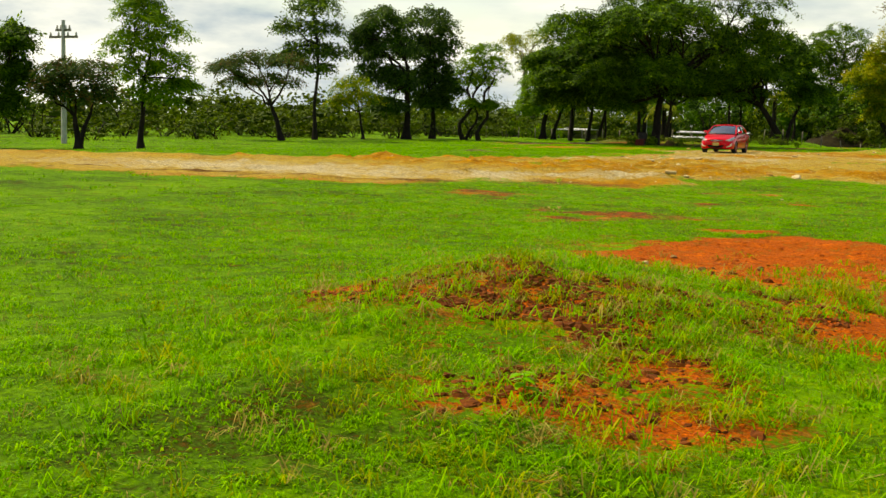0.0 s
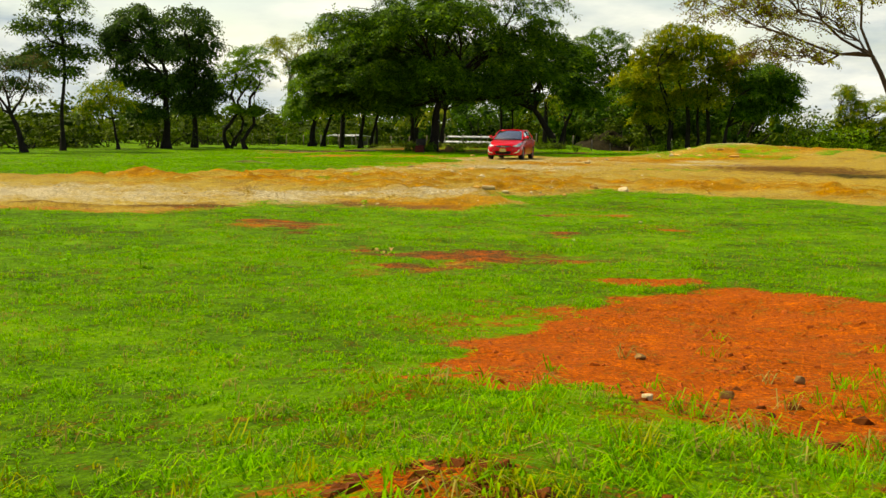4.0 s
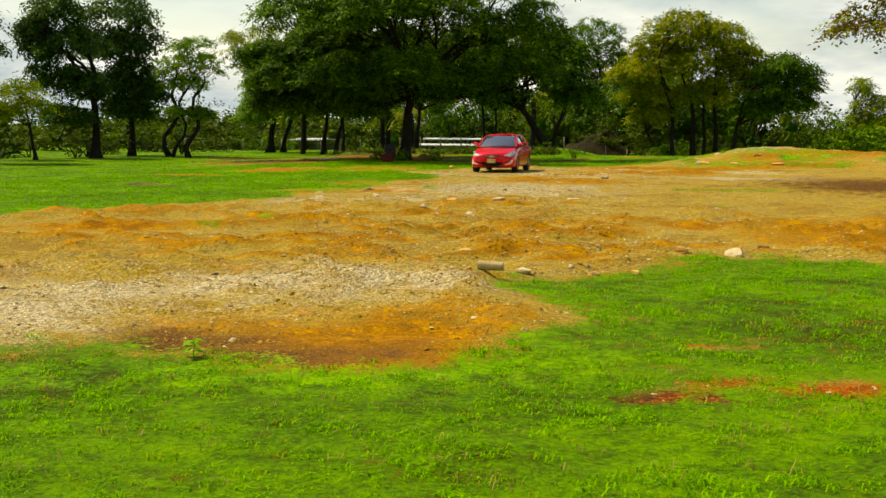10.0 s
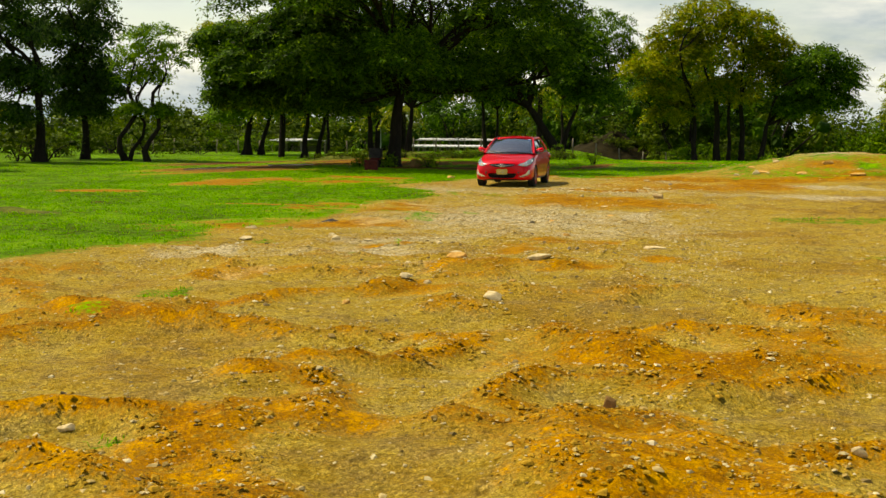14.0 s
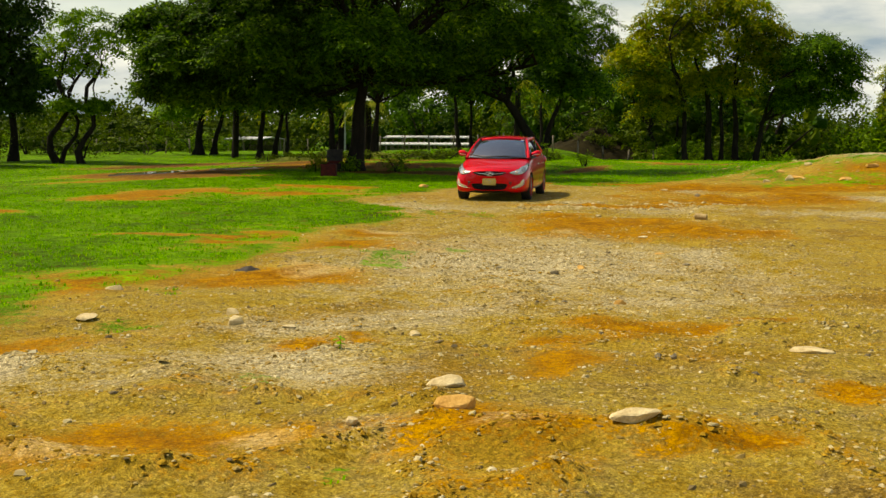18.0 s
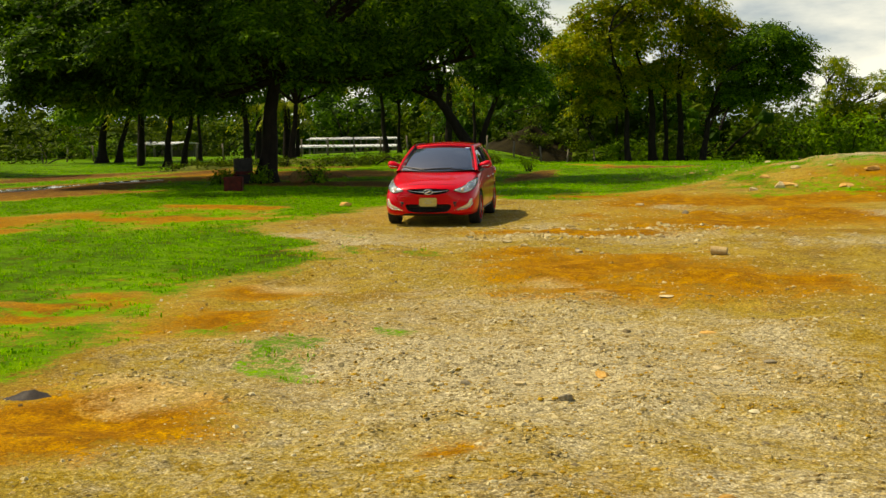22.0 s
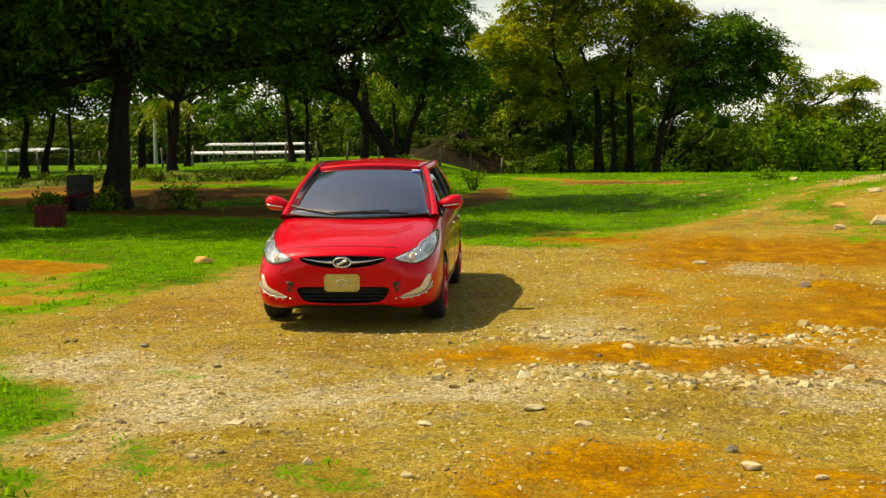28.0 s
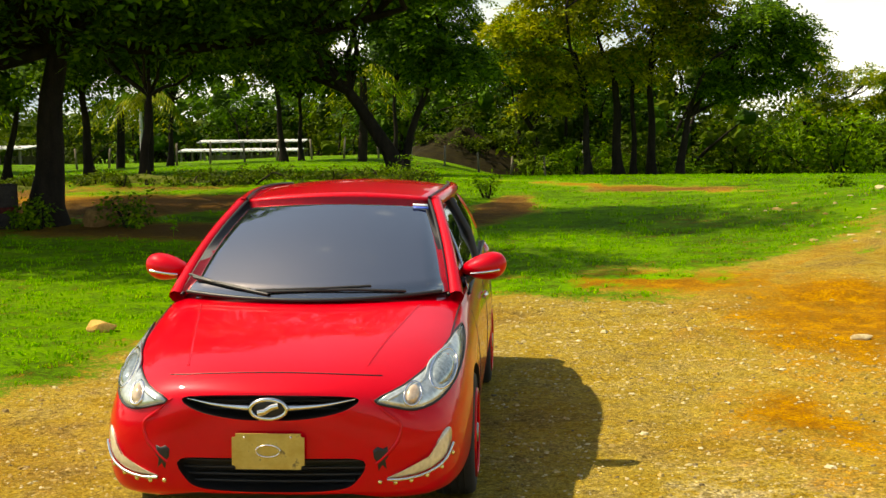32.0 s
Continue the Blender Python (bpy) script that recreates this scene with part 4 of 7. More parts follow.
make_tree((-5.2, 42.0), "wide spreading dark tree with a heavy leaning limb", [(0, 0, -1.8, -0.5, 3.2, 0.34), (0.2, 0.2, 1.3, 0.4, 3.8, 0.18)],
          [(-4.28, -1.95, 5.67, 2.23, 1.89, 1.34), (-2, -0.04, 6.4, 2.23, 1.89, 1.49), (0.67, -0.44, 5.32, 1.86, 1.58, 1.49), (-3.52, 0.3, 4.03, 2.23, 1.89, 0.82), (2.23, 0.32, 4.05, 1.56, 1.33, 1.04), (-4.7, -1.8, 7.85, 2.23, 1.89, 1.49), (-0.98, 0.35, 8.03, 2.23, 1.89, 1.34), (1.14, -0.11, 6.95, 1.56, 1.33, 1.19), (-6.8, -0.3, 4.56, 1.67, 1.42, 0.97)],
          LEAF_DARK, 20, 26, 0.25, 8, 0.75, seed=12, extra=(LEAF_MID, 0.4))
make_tree((-31.0, 52.5), "leafy tree of feathery green foliage near the fence", [(0, 0, 0.4, 0, 3.4, 0.3), (1.0, 0.4, 2.0, 0.2, 3.4, 0.2)],
          [(0.35, -1.16, 5.2, 2.19, 1.86, 2.08), (-1.27, -0.3, 3.03, 1.54, 1.31, 1.32), (1.35, -0.07, 7.21, 1.97, 1.68, 1.65), (2.07, 1.8, 3.91, 2.3, 1.96, 1.37), (0.43, 0.1, 3.33, 2.19, 1.86, 1.21)], LEAF_MID, 20, 26, 0.26, 8, 0.85, seed=13, droop=0.5, extra=(LEAF_BRIGHT, 0.3))
make_tree((-22.8, 43.5), "dense dark tree with two slim trunks", [(0, 0, 0.3, 0, 3.2, 0.2), (0.9, 0.2, 1.6, 0.2, 3.4, 0.17)],
          [(-0.93, -1.64, 7.65, 2.23, 1.9, 1.59), (0.39, 0.45, 8.95, 2.23, 1.9, 1.59), (2.56, 0.23, 7.15, 2.23, 1.9, 1.78), (-0.34, 1.11, 5.64, 2.97, 2.53, 1.78), (-2.22, -0.86, 5.11, 1.78, 1.52, 1.49), (1.91, -0.74, 3.72, 2.97, 2.53, 1.29), (-1.48, 0.01, 3.43, 2.23, 1.9, 0.99)], LEAF_MID, 20, 26, 0.25, 8, 0.8, seed=45, droop=0.5, extra=(LEAF_DARK, 0.4))
make_tree((-17.2, 41.0), "dense dark tree standing behind the drum", [(0, 0, -0.2, 0, 3.4, 0.2)],
          [(-1.2, -1.52, 9.49, 2, 1.7, 1.67), (0.42, 0.52, 7.2, 2.86, 2.43, 2.14), (-0.54, -1.04, 4.37, 2.86, 2.43, 1.43), (1.87, 1.55, 4.66, 2.38, 2.02, 1.33)], LEAF_MID, 20, 26, 0.25, 8, 0.8, seed=46, droop=0.4, extra=(LEAF_DARK, 0.5))
make_tree((-13.6, 37.0), "dark leafy tree behind the shade tree", [(0, 0, 0.3, 0, 3.0, 0.18)],
          crown(0.3, 0, 6.2, 3.6, 3.2, 2.6, 8, 8), LEAF_DARK, 16, 22, 0.25, 8, 0.8, seed=14, extra=(LEAF_MID, 0.3))
make_tree((-29.0, 31.5), "slender tree with forked crooked trunks and a round crown", [(-0.5, 0, 0.2, 0, 5.0, 0.17), (0.9, 0, 1.7, 0.2, 4.8, 0.16), (-0.4, 0.1, 0.9, 0.2, 5.4, 0.11)],
          [(1.28, -0.21, 6.96, 1.44, 1.23, 0.94), (-0.08, 0.14, 5.7, 1.23, 1.04, 1.01), (1.87, 0.6, 5.74, 1.23, 1.04, 1.16), (0.37, 0.9, 4.69, 1.59, 1.35, 0.65), (0.06, -0, 2.8, 0.5, 0.45, 0.28), (1.58, 0.33, 2.7, 0.6, 0.55, 0.32)], LEAF_BRIGHT, 18, 16, 0.2, 7, 0.5, seed=15, sway=0.13, extra=(LEAF_MID, 0.5), loose=0.1)
make_tree((-43.0, 73.0), "airy yellow-green tree with thin pale branches", [(0, 0, 0.8, 0, 6.0, 0.24)],
          [(2.92, -0.12, 11.08, 2.3, 1.96, 1.32), (-0.05, 0.3, 9.55, 2.24, 1.9, 1.32), (1.95, 0.22, 8.05, 1.97, 1.68, 1.45), (-0.86, 0.24, 10.93, 1.45, 1.23, 0.92), (3.63, 1.52, 9.19, 1.58, 1.34, 1.18)], LEAF_YELLOW, 16, 14, 0.24, 6, 0.7, bark=BARK_PALE, seed=16, twigs=9, loose=0.05)
make_tree((-33.4, 28.4), "tall dark tree with ragged hanging foliage", [(0, 0, 0.1, 0, 5.2, 0.3)],
          [(-1.44, -1.92, 9.26, 1.81, 1.54, 1.08), (-3.01, -1.46, 7, 1.26, 1.08, 1.17), (-0.84, -1.13, 7.15, 2.03, 1.73, 1.45), (-2.66, -0.65, 5.09, 1.81, 1.54, 1.26), (-0.74, -0.47, 4.49, 1.81, 1.54, 1.26), (-1.27, -1.48, 2.52, 1.54, 1.31, 0.63), (-3.31, -1.58, 8.27, 0.9, 0.77, 0.63)], LEAF_BLUE, 22, 20, 0.26, 7, 0.8, seed=17, droop=0.6, extra=(LEAF_DARK, 0.5), loose=0.1)
make_tree((-34.3, 34.8), "tall feathery grey-green tree", [(0, 0, 0.1, 0, 5.6, 0.24)],
          [(0.05, -1.31, 9.89, 2.16, 1.84, 1.15), (0.27, 0.42, 7.9, 1.92, 1.63, 1.54), (-1.26, -1.28, 7.48, 1.92, 1.63, 1.54), (-0.27, 0.74, 5.45, 2.02, 1.71, 1.54), (-1.22, -0.7, 4.73, 1.92, 1.63, 1.34), (1.42, 0.15, 4.09, 1.15, 0.98, 1.15), (-0.53, 0.22, 3.13, 1.92, 1.63, 0.86)], LEAF_BLUE, 22, 22, 0.28, 7, 0.9, seed=18, droop=0.55, extra=(LEAF_DARK, 0.4), loose=0.15)
make_tree((-34.0, 22.4), "small yellowish tree at the meadow's edge", [(0, 0, -0.4, 0, 2.2, 0.12)],
          [(-0.29, -1.27, 3.76, 1.72, 1.46, 0.77), (-0.3, 0.05, 2.84, 1.5, 1.28, 0.77), (-1.3, -1.15, 2.6, 1.12, 0.95, 0.6)], LEAF_YELLOW, 16, 16, 0.2, 7, 0.6, seed=19, extra=(LEAF_MID, 0.4))
make_tree((-33.6, 14.8), "tall thin tree with an open airy crown", [(0, 0, 0.2, 0, 7.0, 0.15)],
          [(0.3, -0.98, 9.08, 1.79, 1.52, 0.72), (-1.6, -0.83, 7.8, 1.39, 1.18, 0.56), (0.69, -0.17, 7.64, 1.79, 1.52, 0.8), (-1.06, 0.05, 6.36, 1.59, 1.35, 0.64), (0.86, 0.51, 6.06, 1.35, 1.15, 0.64), (-1.23, -1.34, 5.71, 0.99, 0.85, 0.4), (-0.43, 0.16, 10.04, 1.59, 1.35, 0.64), (0.13, -0.19, 4.91, 1.19, 1.01, 0.4)], LEAF_BLUE, 13, 14, 0.26, 7, 0.8, seed=20, extra=(LEAF_MID, 0.4), loose=0.05)
make_tree((-32.0, 8.2), "flat-topped spreading acacia tree", [(0, 0, -0.6, -0.4, 2.4, 0.2)],
          [(-2.69, -2.77, 4.42, 1.37, 1.16, 0.59), (-1.7, -0.89, 5.04, 1.76, 1.5, 0.55), (0.41, -0.27, 4.92, 1.57, 1.33, 0.59), (-2.53, -1, 3.62, 1.57, 1.33, 0.51), (-0.28, -0.26, 3.69, 1.76, 1.5, 0.55)],
          LEAF_BLUE, 16, 18, 0.18, 7, 0.55, seed=21, extra=(LEAF_BROWN, 0.2))
make_tree((-21.4, -18.3), "upright bright green tree in the meadow", [(0, 0, 0.2, 0, 3.2, 0.13)],
          [(0.54, -0.4, 5.66, 1.19, 1.01, 0.79), (0.66, 0.78, 4.83, 1.19, 1.01, 0.79), (-0.13, -0.57, 4.39, 1.19, 1.01, 0.84), (0.65, 1.17, 3.53, 1.19, 1.01, 0.69), (-0.15, -0.18, 3.15, 1.19, 1.01, 0.74), (0.78, -0.11, 2.17, 1.32, 1.12, 0.58), (1.25, 1.32, 2.59, 0.79, 0.67, 0.42), (0.14, -0.12, 6.65, 0.95, 0.81, 0.69)], LEAF_BRIGHT, 16, 15, 0.17, 8, 0.45, seed=22, extra=(LEAF_MID, 0.4))
make_tree((-21.6, -22.0), "low dark tree with a forked trunk", [(0, 0, -0.2, 0, 1.4, 0.16), (0, 0, 0.5, 0.2, 1.6, 0.12)],
          [(-0.08, -0.84, 2.96, 1.01, 0.86, 0.55), (0.25, 0.47, 2.88, 1.26, 1.07, 0.6), (-0.59, -0.97, 2.24, 1.01, 0.86, 0.55), (0.46, 0.91, 2.07, 0.88, 0.75, 0.45), (-0.11, -0.15, 1.91, 1.13, 0.96, 0.55)], LEAF_BLUE, 16, 16, 0.15, 7, 0.4, seed=23, extra=(LEAF_BROWN, 0.25))
make_tree((-26.5, -24.5), "dark leafy tree beside the utility pole", [(0, 0, 0.9, 0.8, 2.2, 0.18)],
          [(2.05, 1.6, 4.26, 0.91, 0.77, 0.78), (1.06, 1.48, 3.27, 1.3, 1.1, 1.17), (1.98, 1.94, 2.78, 0.78, 0.66, 0.78), (1.2, 2, 1.61, 1.04, 0.88, 0.68)], LEAF_DARK, 18, 20, 0.2, 7, 0.55, seed=24, extra=(LEAF_MID, 0.4))
make_tree((-8.6, 91.5), "tall round-crowned green tree in the wood", [(0, 0, 0.1, 0, 6.0, 0.34)],
          [(-0.2, -2.64, 11.79, 3.65, 3.1, 2.1), (-2.9, -0.57, 9.87, 2.52, 2.15, 2.1), (1.7, -1.1, 9.21, 2.38, 2.03, 2.1), (-1.6, 0.75, 7.14, 3.86, 3.28, 2.66), (1.1, -0.59, 5.8, 3.51, 2.98, 2.8), (-1.8, -2.38, 3.7, 3.51, 2.98, 2.24)], LEAF_MID, 20, 26, 0.3, 8, 0.9, seed=25, extra=(LEAF_DARK, 0.35))
make_tree((4.7, 58.8), "broad yellow-green tree with four slim trunks", [(-2.2, -1.2, -2.4, 0, 4.4, 0.22), (-0.6, 0.6, -0.8, 0.3, 5.4, 0.28), (1.2, 1.3, 1.0, 0.6, 5.4, 0.24), (0.2, 0.8, 0.1, 0.8, 5.0, 0.17)],
          [(-1.58, -1.52, 9.79, 2.67, 2.27, 1.6), (-3.93, 0.13, 8.41, 2, 1.7, 1.33), (0.92, -0.68, 9.08, 2.45, 2.08, 1.69), (2.99, 0.88, 7.5, 2, 1.7, 1.6), (-1.55, -0.16, 7.11, 3.56, 3.03, 1.6), (-5.34, -1.08, 6.4, 2, 1.7, 1.07), (2.02, 0.68, 5.61, 2.67, 2.27, 1.51), (-4.54, -0.56, 4.54, 2.14, 1.82, 0.89), (-0.78, 1.5, 4.54, 3.11, 2.65, 1.25), (-4, -0.01, 3.03, 1.78, 1.51, 0.8)], LEAF_OLIVE, 24, 28, 0.25, 8, 0.75, seed=26, extra=(LEAF_MID, 0.2))
make_tree((7.3, 58.5), "dark green tree with a straight trunk and a lopsided crown", [(-0.1, 0, 0.3, 0, 3.2, 0.24)],
          [(3.71, -1.07, 6.74, 1.99, 1.7, 1.24), (5.35, 0.23, 5.57, 1.55, 1.32, 1.42), (2.87, -0.6, 5.16, 2.13, 1.81, 1.51), (4.6, 0.86, 3.9, 2.13, 1.81, 1.11), (1.98, -0.04, 3.48, 1.6, 1.36, 0.89)], LEAF_DARK, 20, 26, 0.24, 8, 0.75, seed=27, extra=(LEAF_MID, 0.4))
make_tree((18.6, 85.0), "yellow-green spreading tree with a gnarled trunk", [(0, 0, 0.9, 0, 2.2, 0.4)],
          [(0.36, -0.77, 5.98, 1.26, 1.07, 1.08), (3.99, -0.39, 4.5, 2.35, 1.99, 1.17), (1.24, -0.7, 4.34, 1.62, 1.38, 0.99), (5.8, -0.58, 4.68, 1.08, 0.92, 0.54), (0.53, -0.15, 2.64, 1.9, 1.61, 1.17), (2.82, -1.42, 2.4, 2.03, 1.73, 0.99), (5.22, -0.59, 3, 1.35, 1.15, 0.81)], LEAF_YELLOW, 18, 18, 0.24, 7, 0.65, seed=28, extra=(LEAF_MID, 0.35), loose=0.1)
make_tree((0.6, 70.0), "small dark tree with a curved trunk", [(0, 0, -1.4, 0, 3.2, 0.22)],
          crown(-2.0, 0, 5.4, 3.4, 3.0, 2.0, 8, 23), LEAF_DARK, 16, 20, 0.24, 7, 0.7, seed=29, extra=(LEAF_MID, 0.3))
make_tree((17.4, -12.0), "bare-branched tree with sparse brownish leaves", [(0, 0, -0.4, 0.2, 2.4, 0.24), (0, 0, -1.6, 0.3, 4.2, 0.13), (0, 0, 0.8, 0.3, 4.6, 0.13), (-0.1, 0.1, -0.3, -0.6, 5.0, 0.12)],
          [(-4.0, 0.5, 5.6, 2.2, 2.0, 1.0), (-6.4, 0.5, 5.9, 2.0, 1.8, 0.8), (-2.6, 0, 7.0, 2.2, 2.2, 1.0), (0.4, 0, 6.4, 2.4, 2.2, 1.1), (2.6, 0.5, 5.6, 2.0, 2.0, 0.9), (-4.6, -0.6, 4.2, 1.8, 1.5, 0.6), (-5.2, 0.2, 7.0, 1.8, 1.8, 0.8)],
          LEAF_BROWN, 18, 26, 0.12, 6, 0.35, bark=BARK_BROWN, seed=30, twigs=18, loose=0.05, extra=(LEAF_YELLOW, 0.4), pad_size=0.22)

# ---------------------------------------------------------------- woods, scrub and palms in the distance
def cube_ball(n=3):
    """A ball of quads, welded at its seams: directions and faces."""
    seen, pts, faces = {}, [], []

    def at(p):
        key = tuple(round(c, 4) for c in p)
        if key not in seen:
            seen[key] = len(pts)
            pts.append(np.array(p) / np.linalg.norm(p))
        return seen[key]

    g = np.linspace(-1, 1, n + 1)
    for axis in range(3):
        for s in (-1.0, 1.0):
            for i in range(n):
                for j in range(n):
                    quad = []
                    for a, b in ((i, j), (i + 1, j), (i + 1, j + 1), (i, j + 1)):
                        p = [g[a], g[b]]
                        p.insert(axis, s)
                        quad.append(at(p))
                    faces.append(quad)
    return np.array(pts), np.array(faces)


CUBE_BALL, CUBE_FACES = cube_ball()


def thicket(name, label, spots, leaf_mat, per_spot, size, seed, solid=True):
    """Bushes and far trees, too many to count: spots of (x, y, foot z, radius, height)."""
    r = np.random.default_rng(seed)
    P, D, wood, cores = [], [], [], []
    for x, y, z, rad, h in spots:
        n = int(per_spot * (0.6 + 0.8 * r.uniform()))
        k = 4 + int(r.integers(0, 4))
        lob = np.stack([x + r.normal(0, 0.45 * rad, k), y + r.normal(0, 0.45 * rad, k), z + h * r.uniform(0.18, 0.80, k)], -1)
        lr = np.stack([rad * r.uniform(0.35, 0.6, k), rad * r.uniform(0.35, 0.6, k), h * r.uniform(0.16, 0.30, k)], -1)
        w = r.integers(0, k, n)
        d = r.normal(0, 1, (n, 3))
        d /= np.linalg.norm(d, axis=1)[:, None]
        P.append(lob[w] + d * lr[w] * r.uniform(0.5, 1, (n, 1)) ** 0.5)
        D.append(d)
        for q in lob[:3]:
            wood.append(limb((x, y, z - 0.2), tuple(q), 0.03 * h * 0.5 + 0.03, 0.02, r, 0.08, 3, 5)[0])
        for c, q in zip(lob, lr) if solid else ():
            o = CUBE_BALL * (1 + 0.35 * r.normal(0, 0.5, (len(CUBE_BALL), 1)))
            cores.append((c + o * q * 0.3, CUBE_FACES))
    v, f = leaf_cloud(np.concatenate(P), np.concatenate(D), size, 5, size * 2.2, 0.3, 0.5, r)
    v, f = join_geo(cores + [(v, f)])
    tagged(new(name, mesh_np(name, v, f, leaf_mat)), label, "shrubs", kind="stuff")
    tagged(new("undergrowth_stems", mesh_np("undergrowth_stems", *join_geo(wood), BARK, True)), "thin dark stems of the undergrowth", "stems", kind="stuff")


def scatter_spots(count, xr, yr, rad, h, seed, keep=None):
    r = np.random.default_rng(seed)
    out = []
    while len(out) < count:
        x, y = r.uniform(*xr), r.uniform(*yr)
        if keep is None or keep(x, y):
            out.append((x, y, float(height(x, y)), r.uniform(*rad), r.uniform(*h)))
    return out


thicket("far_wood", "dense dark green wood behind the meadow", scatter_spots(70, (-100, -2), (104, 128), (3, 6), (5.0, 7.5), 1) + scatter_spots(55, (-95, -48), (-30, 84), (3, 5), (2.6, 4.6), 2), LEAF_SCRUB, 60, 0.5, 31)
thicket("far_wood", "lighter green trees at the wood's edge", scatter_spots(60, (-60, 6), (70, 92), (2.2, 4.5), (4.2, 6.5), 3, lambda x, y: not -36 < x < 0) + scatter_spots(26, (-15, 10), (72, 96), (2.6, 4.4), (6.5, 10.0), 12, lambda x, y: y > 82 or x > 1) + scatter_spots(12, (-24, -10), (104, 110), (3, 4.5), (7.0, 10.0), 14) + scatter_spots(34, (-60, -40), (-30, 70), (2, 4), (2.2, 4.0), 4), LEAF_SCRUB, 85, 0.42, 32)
thicket("scrub", "bright green scrub along the fence", scatter_spots(46, (-50, 9), (59, 72), (0.8, 2.2), (1.0, 2.4), 5, lambda x, y: not -34 < x < -1), LEAF_MID, 90, 0.17, 33)
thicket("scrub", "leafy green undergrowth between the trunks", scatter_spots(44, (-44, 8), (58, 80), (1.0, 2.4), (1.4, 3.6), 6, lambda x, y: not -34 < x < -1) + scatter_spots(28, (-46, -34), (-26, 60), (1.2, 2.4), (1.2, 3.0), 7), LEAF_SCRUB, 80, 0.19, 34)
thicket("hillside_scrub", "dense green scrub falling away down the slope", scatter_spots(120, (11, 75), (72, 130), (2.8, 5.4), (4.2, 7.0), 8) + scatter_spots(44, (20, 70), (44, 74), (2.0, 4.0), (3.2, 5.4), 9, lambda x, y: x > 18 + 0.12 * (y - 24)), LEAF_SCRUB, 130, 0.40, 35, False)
thicket("hillside_scrub", "bright green scrub on the slope", scatter_spots(60, (12, 60), (66, 100), (2.0, 4.0), (3.4, 5.6), 10) + scatter_spots(80, (30, 150), (90, 220), (5, 10), (4.5, 8.5), 11), LEAF_MID, 100, 0.42, 36, False)
thicket("far_wood", "dark trees closing the view between the trunks", scatter_spots(22, (-14, 9), (70, 92), (2.6, 4.4), (7.0, 10.0), 13, lambda x, y: y > 82 or x > 1), LEAF_DARK, 160, 0.36, 38)
thicket("far_wood", "tall dark wood closing the view under the crowns", scatter_spots(34, (-50, -10), (104, 126), (3, 5), (8.0, 11.5), 15), LEAF_DARK, 150, 0.42, 39)
thicket("low_shrub", "small dark shrubs in the grass", [(-6.7, 16.4, 0, 0.5, 0.75), (-9.3, 14.9, 0, 0.3, 0.5), (-0.6, 24.6, 0, 0.5, 0.5), (-3.9, 33.0, 0, 0.6, 0.8), (-8.2, 16.0, 0, 0.35, 0.6), (7.6, 24.0, 0.1, 0.4, 0.4)], LEAF_MID, 90, 0.10, 37, False)
thicket("heap_weeds", "weeds overgrowing the shade-darkened earth heap", [(-7.2, 74.0, 0.4, 1.2, 1.3), (-5.4, 75.0, 1.6, 1.2, 0.9), (-3.6, 74.2, 0.3, 1.0, 0.8), (-6.2, 73.0, 0.3, 1.1, 0.9), (-4.4, 73.0, 0.0, 0.9, 0.7)], LEAF_SCRUB, 120, 0.2, 40, False)
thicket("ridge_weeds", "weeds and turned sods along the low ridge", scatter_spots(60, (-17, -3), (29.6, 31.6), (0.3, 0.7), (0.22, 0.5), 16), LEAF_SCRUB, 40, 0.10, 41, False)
# slim trunks standing between the near trees and the wood
thin = [(-25.3, 55, 7.5), (-19.3, 57, 7), (-12.9, 55.5, 7.5), (-12.3, 57.0, 6.5), (1.2, 72.0, 9), (-1.6, 76.0, 10), (-7.8, 60, 8), (9.5, 80, 9)]
for i, (tx, ty, th) in enumerate(thin):
    lobes = crown(0.2, 0, th * 0.72, 1.9 + 0.3 * (i % 3), 1.8, th * 0.26, 7, 60 + i)
    make_tree((tx, ty), "slim woodland tree with a light crown", [(0, 0, 0.3 * math.sin(i * 2.1), 0, th * 0.5, 0.13 + 0.02 * (i % 3))], lobes,
              (LEAF_DARK, LEAF_MID, LEAF_YELLOW)[i % 3], 10, 12, 0.26, 7, 0.7, seed=80 + i, twigs=4, droop=0.45, group="woodland trees")


def make_palm(x, y, h, seed, label):
    r = np.random.default_rng(seed)
    z = float(height(x, y)) - 0.05
    palm = thing("palm", (x, y, z), label, "palm tree", "palms")
    v, f = tube([(0.03 * h * math.sin(2 * t), 0, h * t) for t in np.linspace(0, 1, 8)], [0.24 - 0.06 * t for t in np.linspace(0, 1, 8)], 10)
    child("trunk", mesh_np("trunk", *join_geo([(v, f)]), BARK, True), palm)
    for k in range(20):
        a, lift, L = 2.4 * k + r.uniform(-0.2, 0.2), r.uniform(0.1, 1.0), h * r.uniform(0.55, 0.8)
        d = np.array([math.cos(a), math.sin(a), 0])
        s = np.array([-math.sin(a), math.cos(a), 0])
        T = np.linspace(0, 1, 15)
        spine = np.array([0, 0, h])[None] + d[None] * (L * 0.8 * T)[:, None] + np.array([0, 0, 1])[None] * (L * (lift * T - (0.55 + lift) * T ** 2.2))[:, None]
        vs, fs = tube([tuple(q) for q in spine], list(0.025 * (1 - 0.8 * T)), 4)
        geo = [(vs, fs)]
        lv = []
        for i in range(2, 15):
            for side in (-1, 1):
                tip = spine[i] + (s * side * 0.34 + d * 0.22 + np.array([0, 0, -0.35])) * L * 0.35 * (1.15 - 0.5 * T[i])
                w = d * 0.04
                lv += [spine[i] - w, spine[i] + w, tip + w * 0.3, tip - w * 0.3]
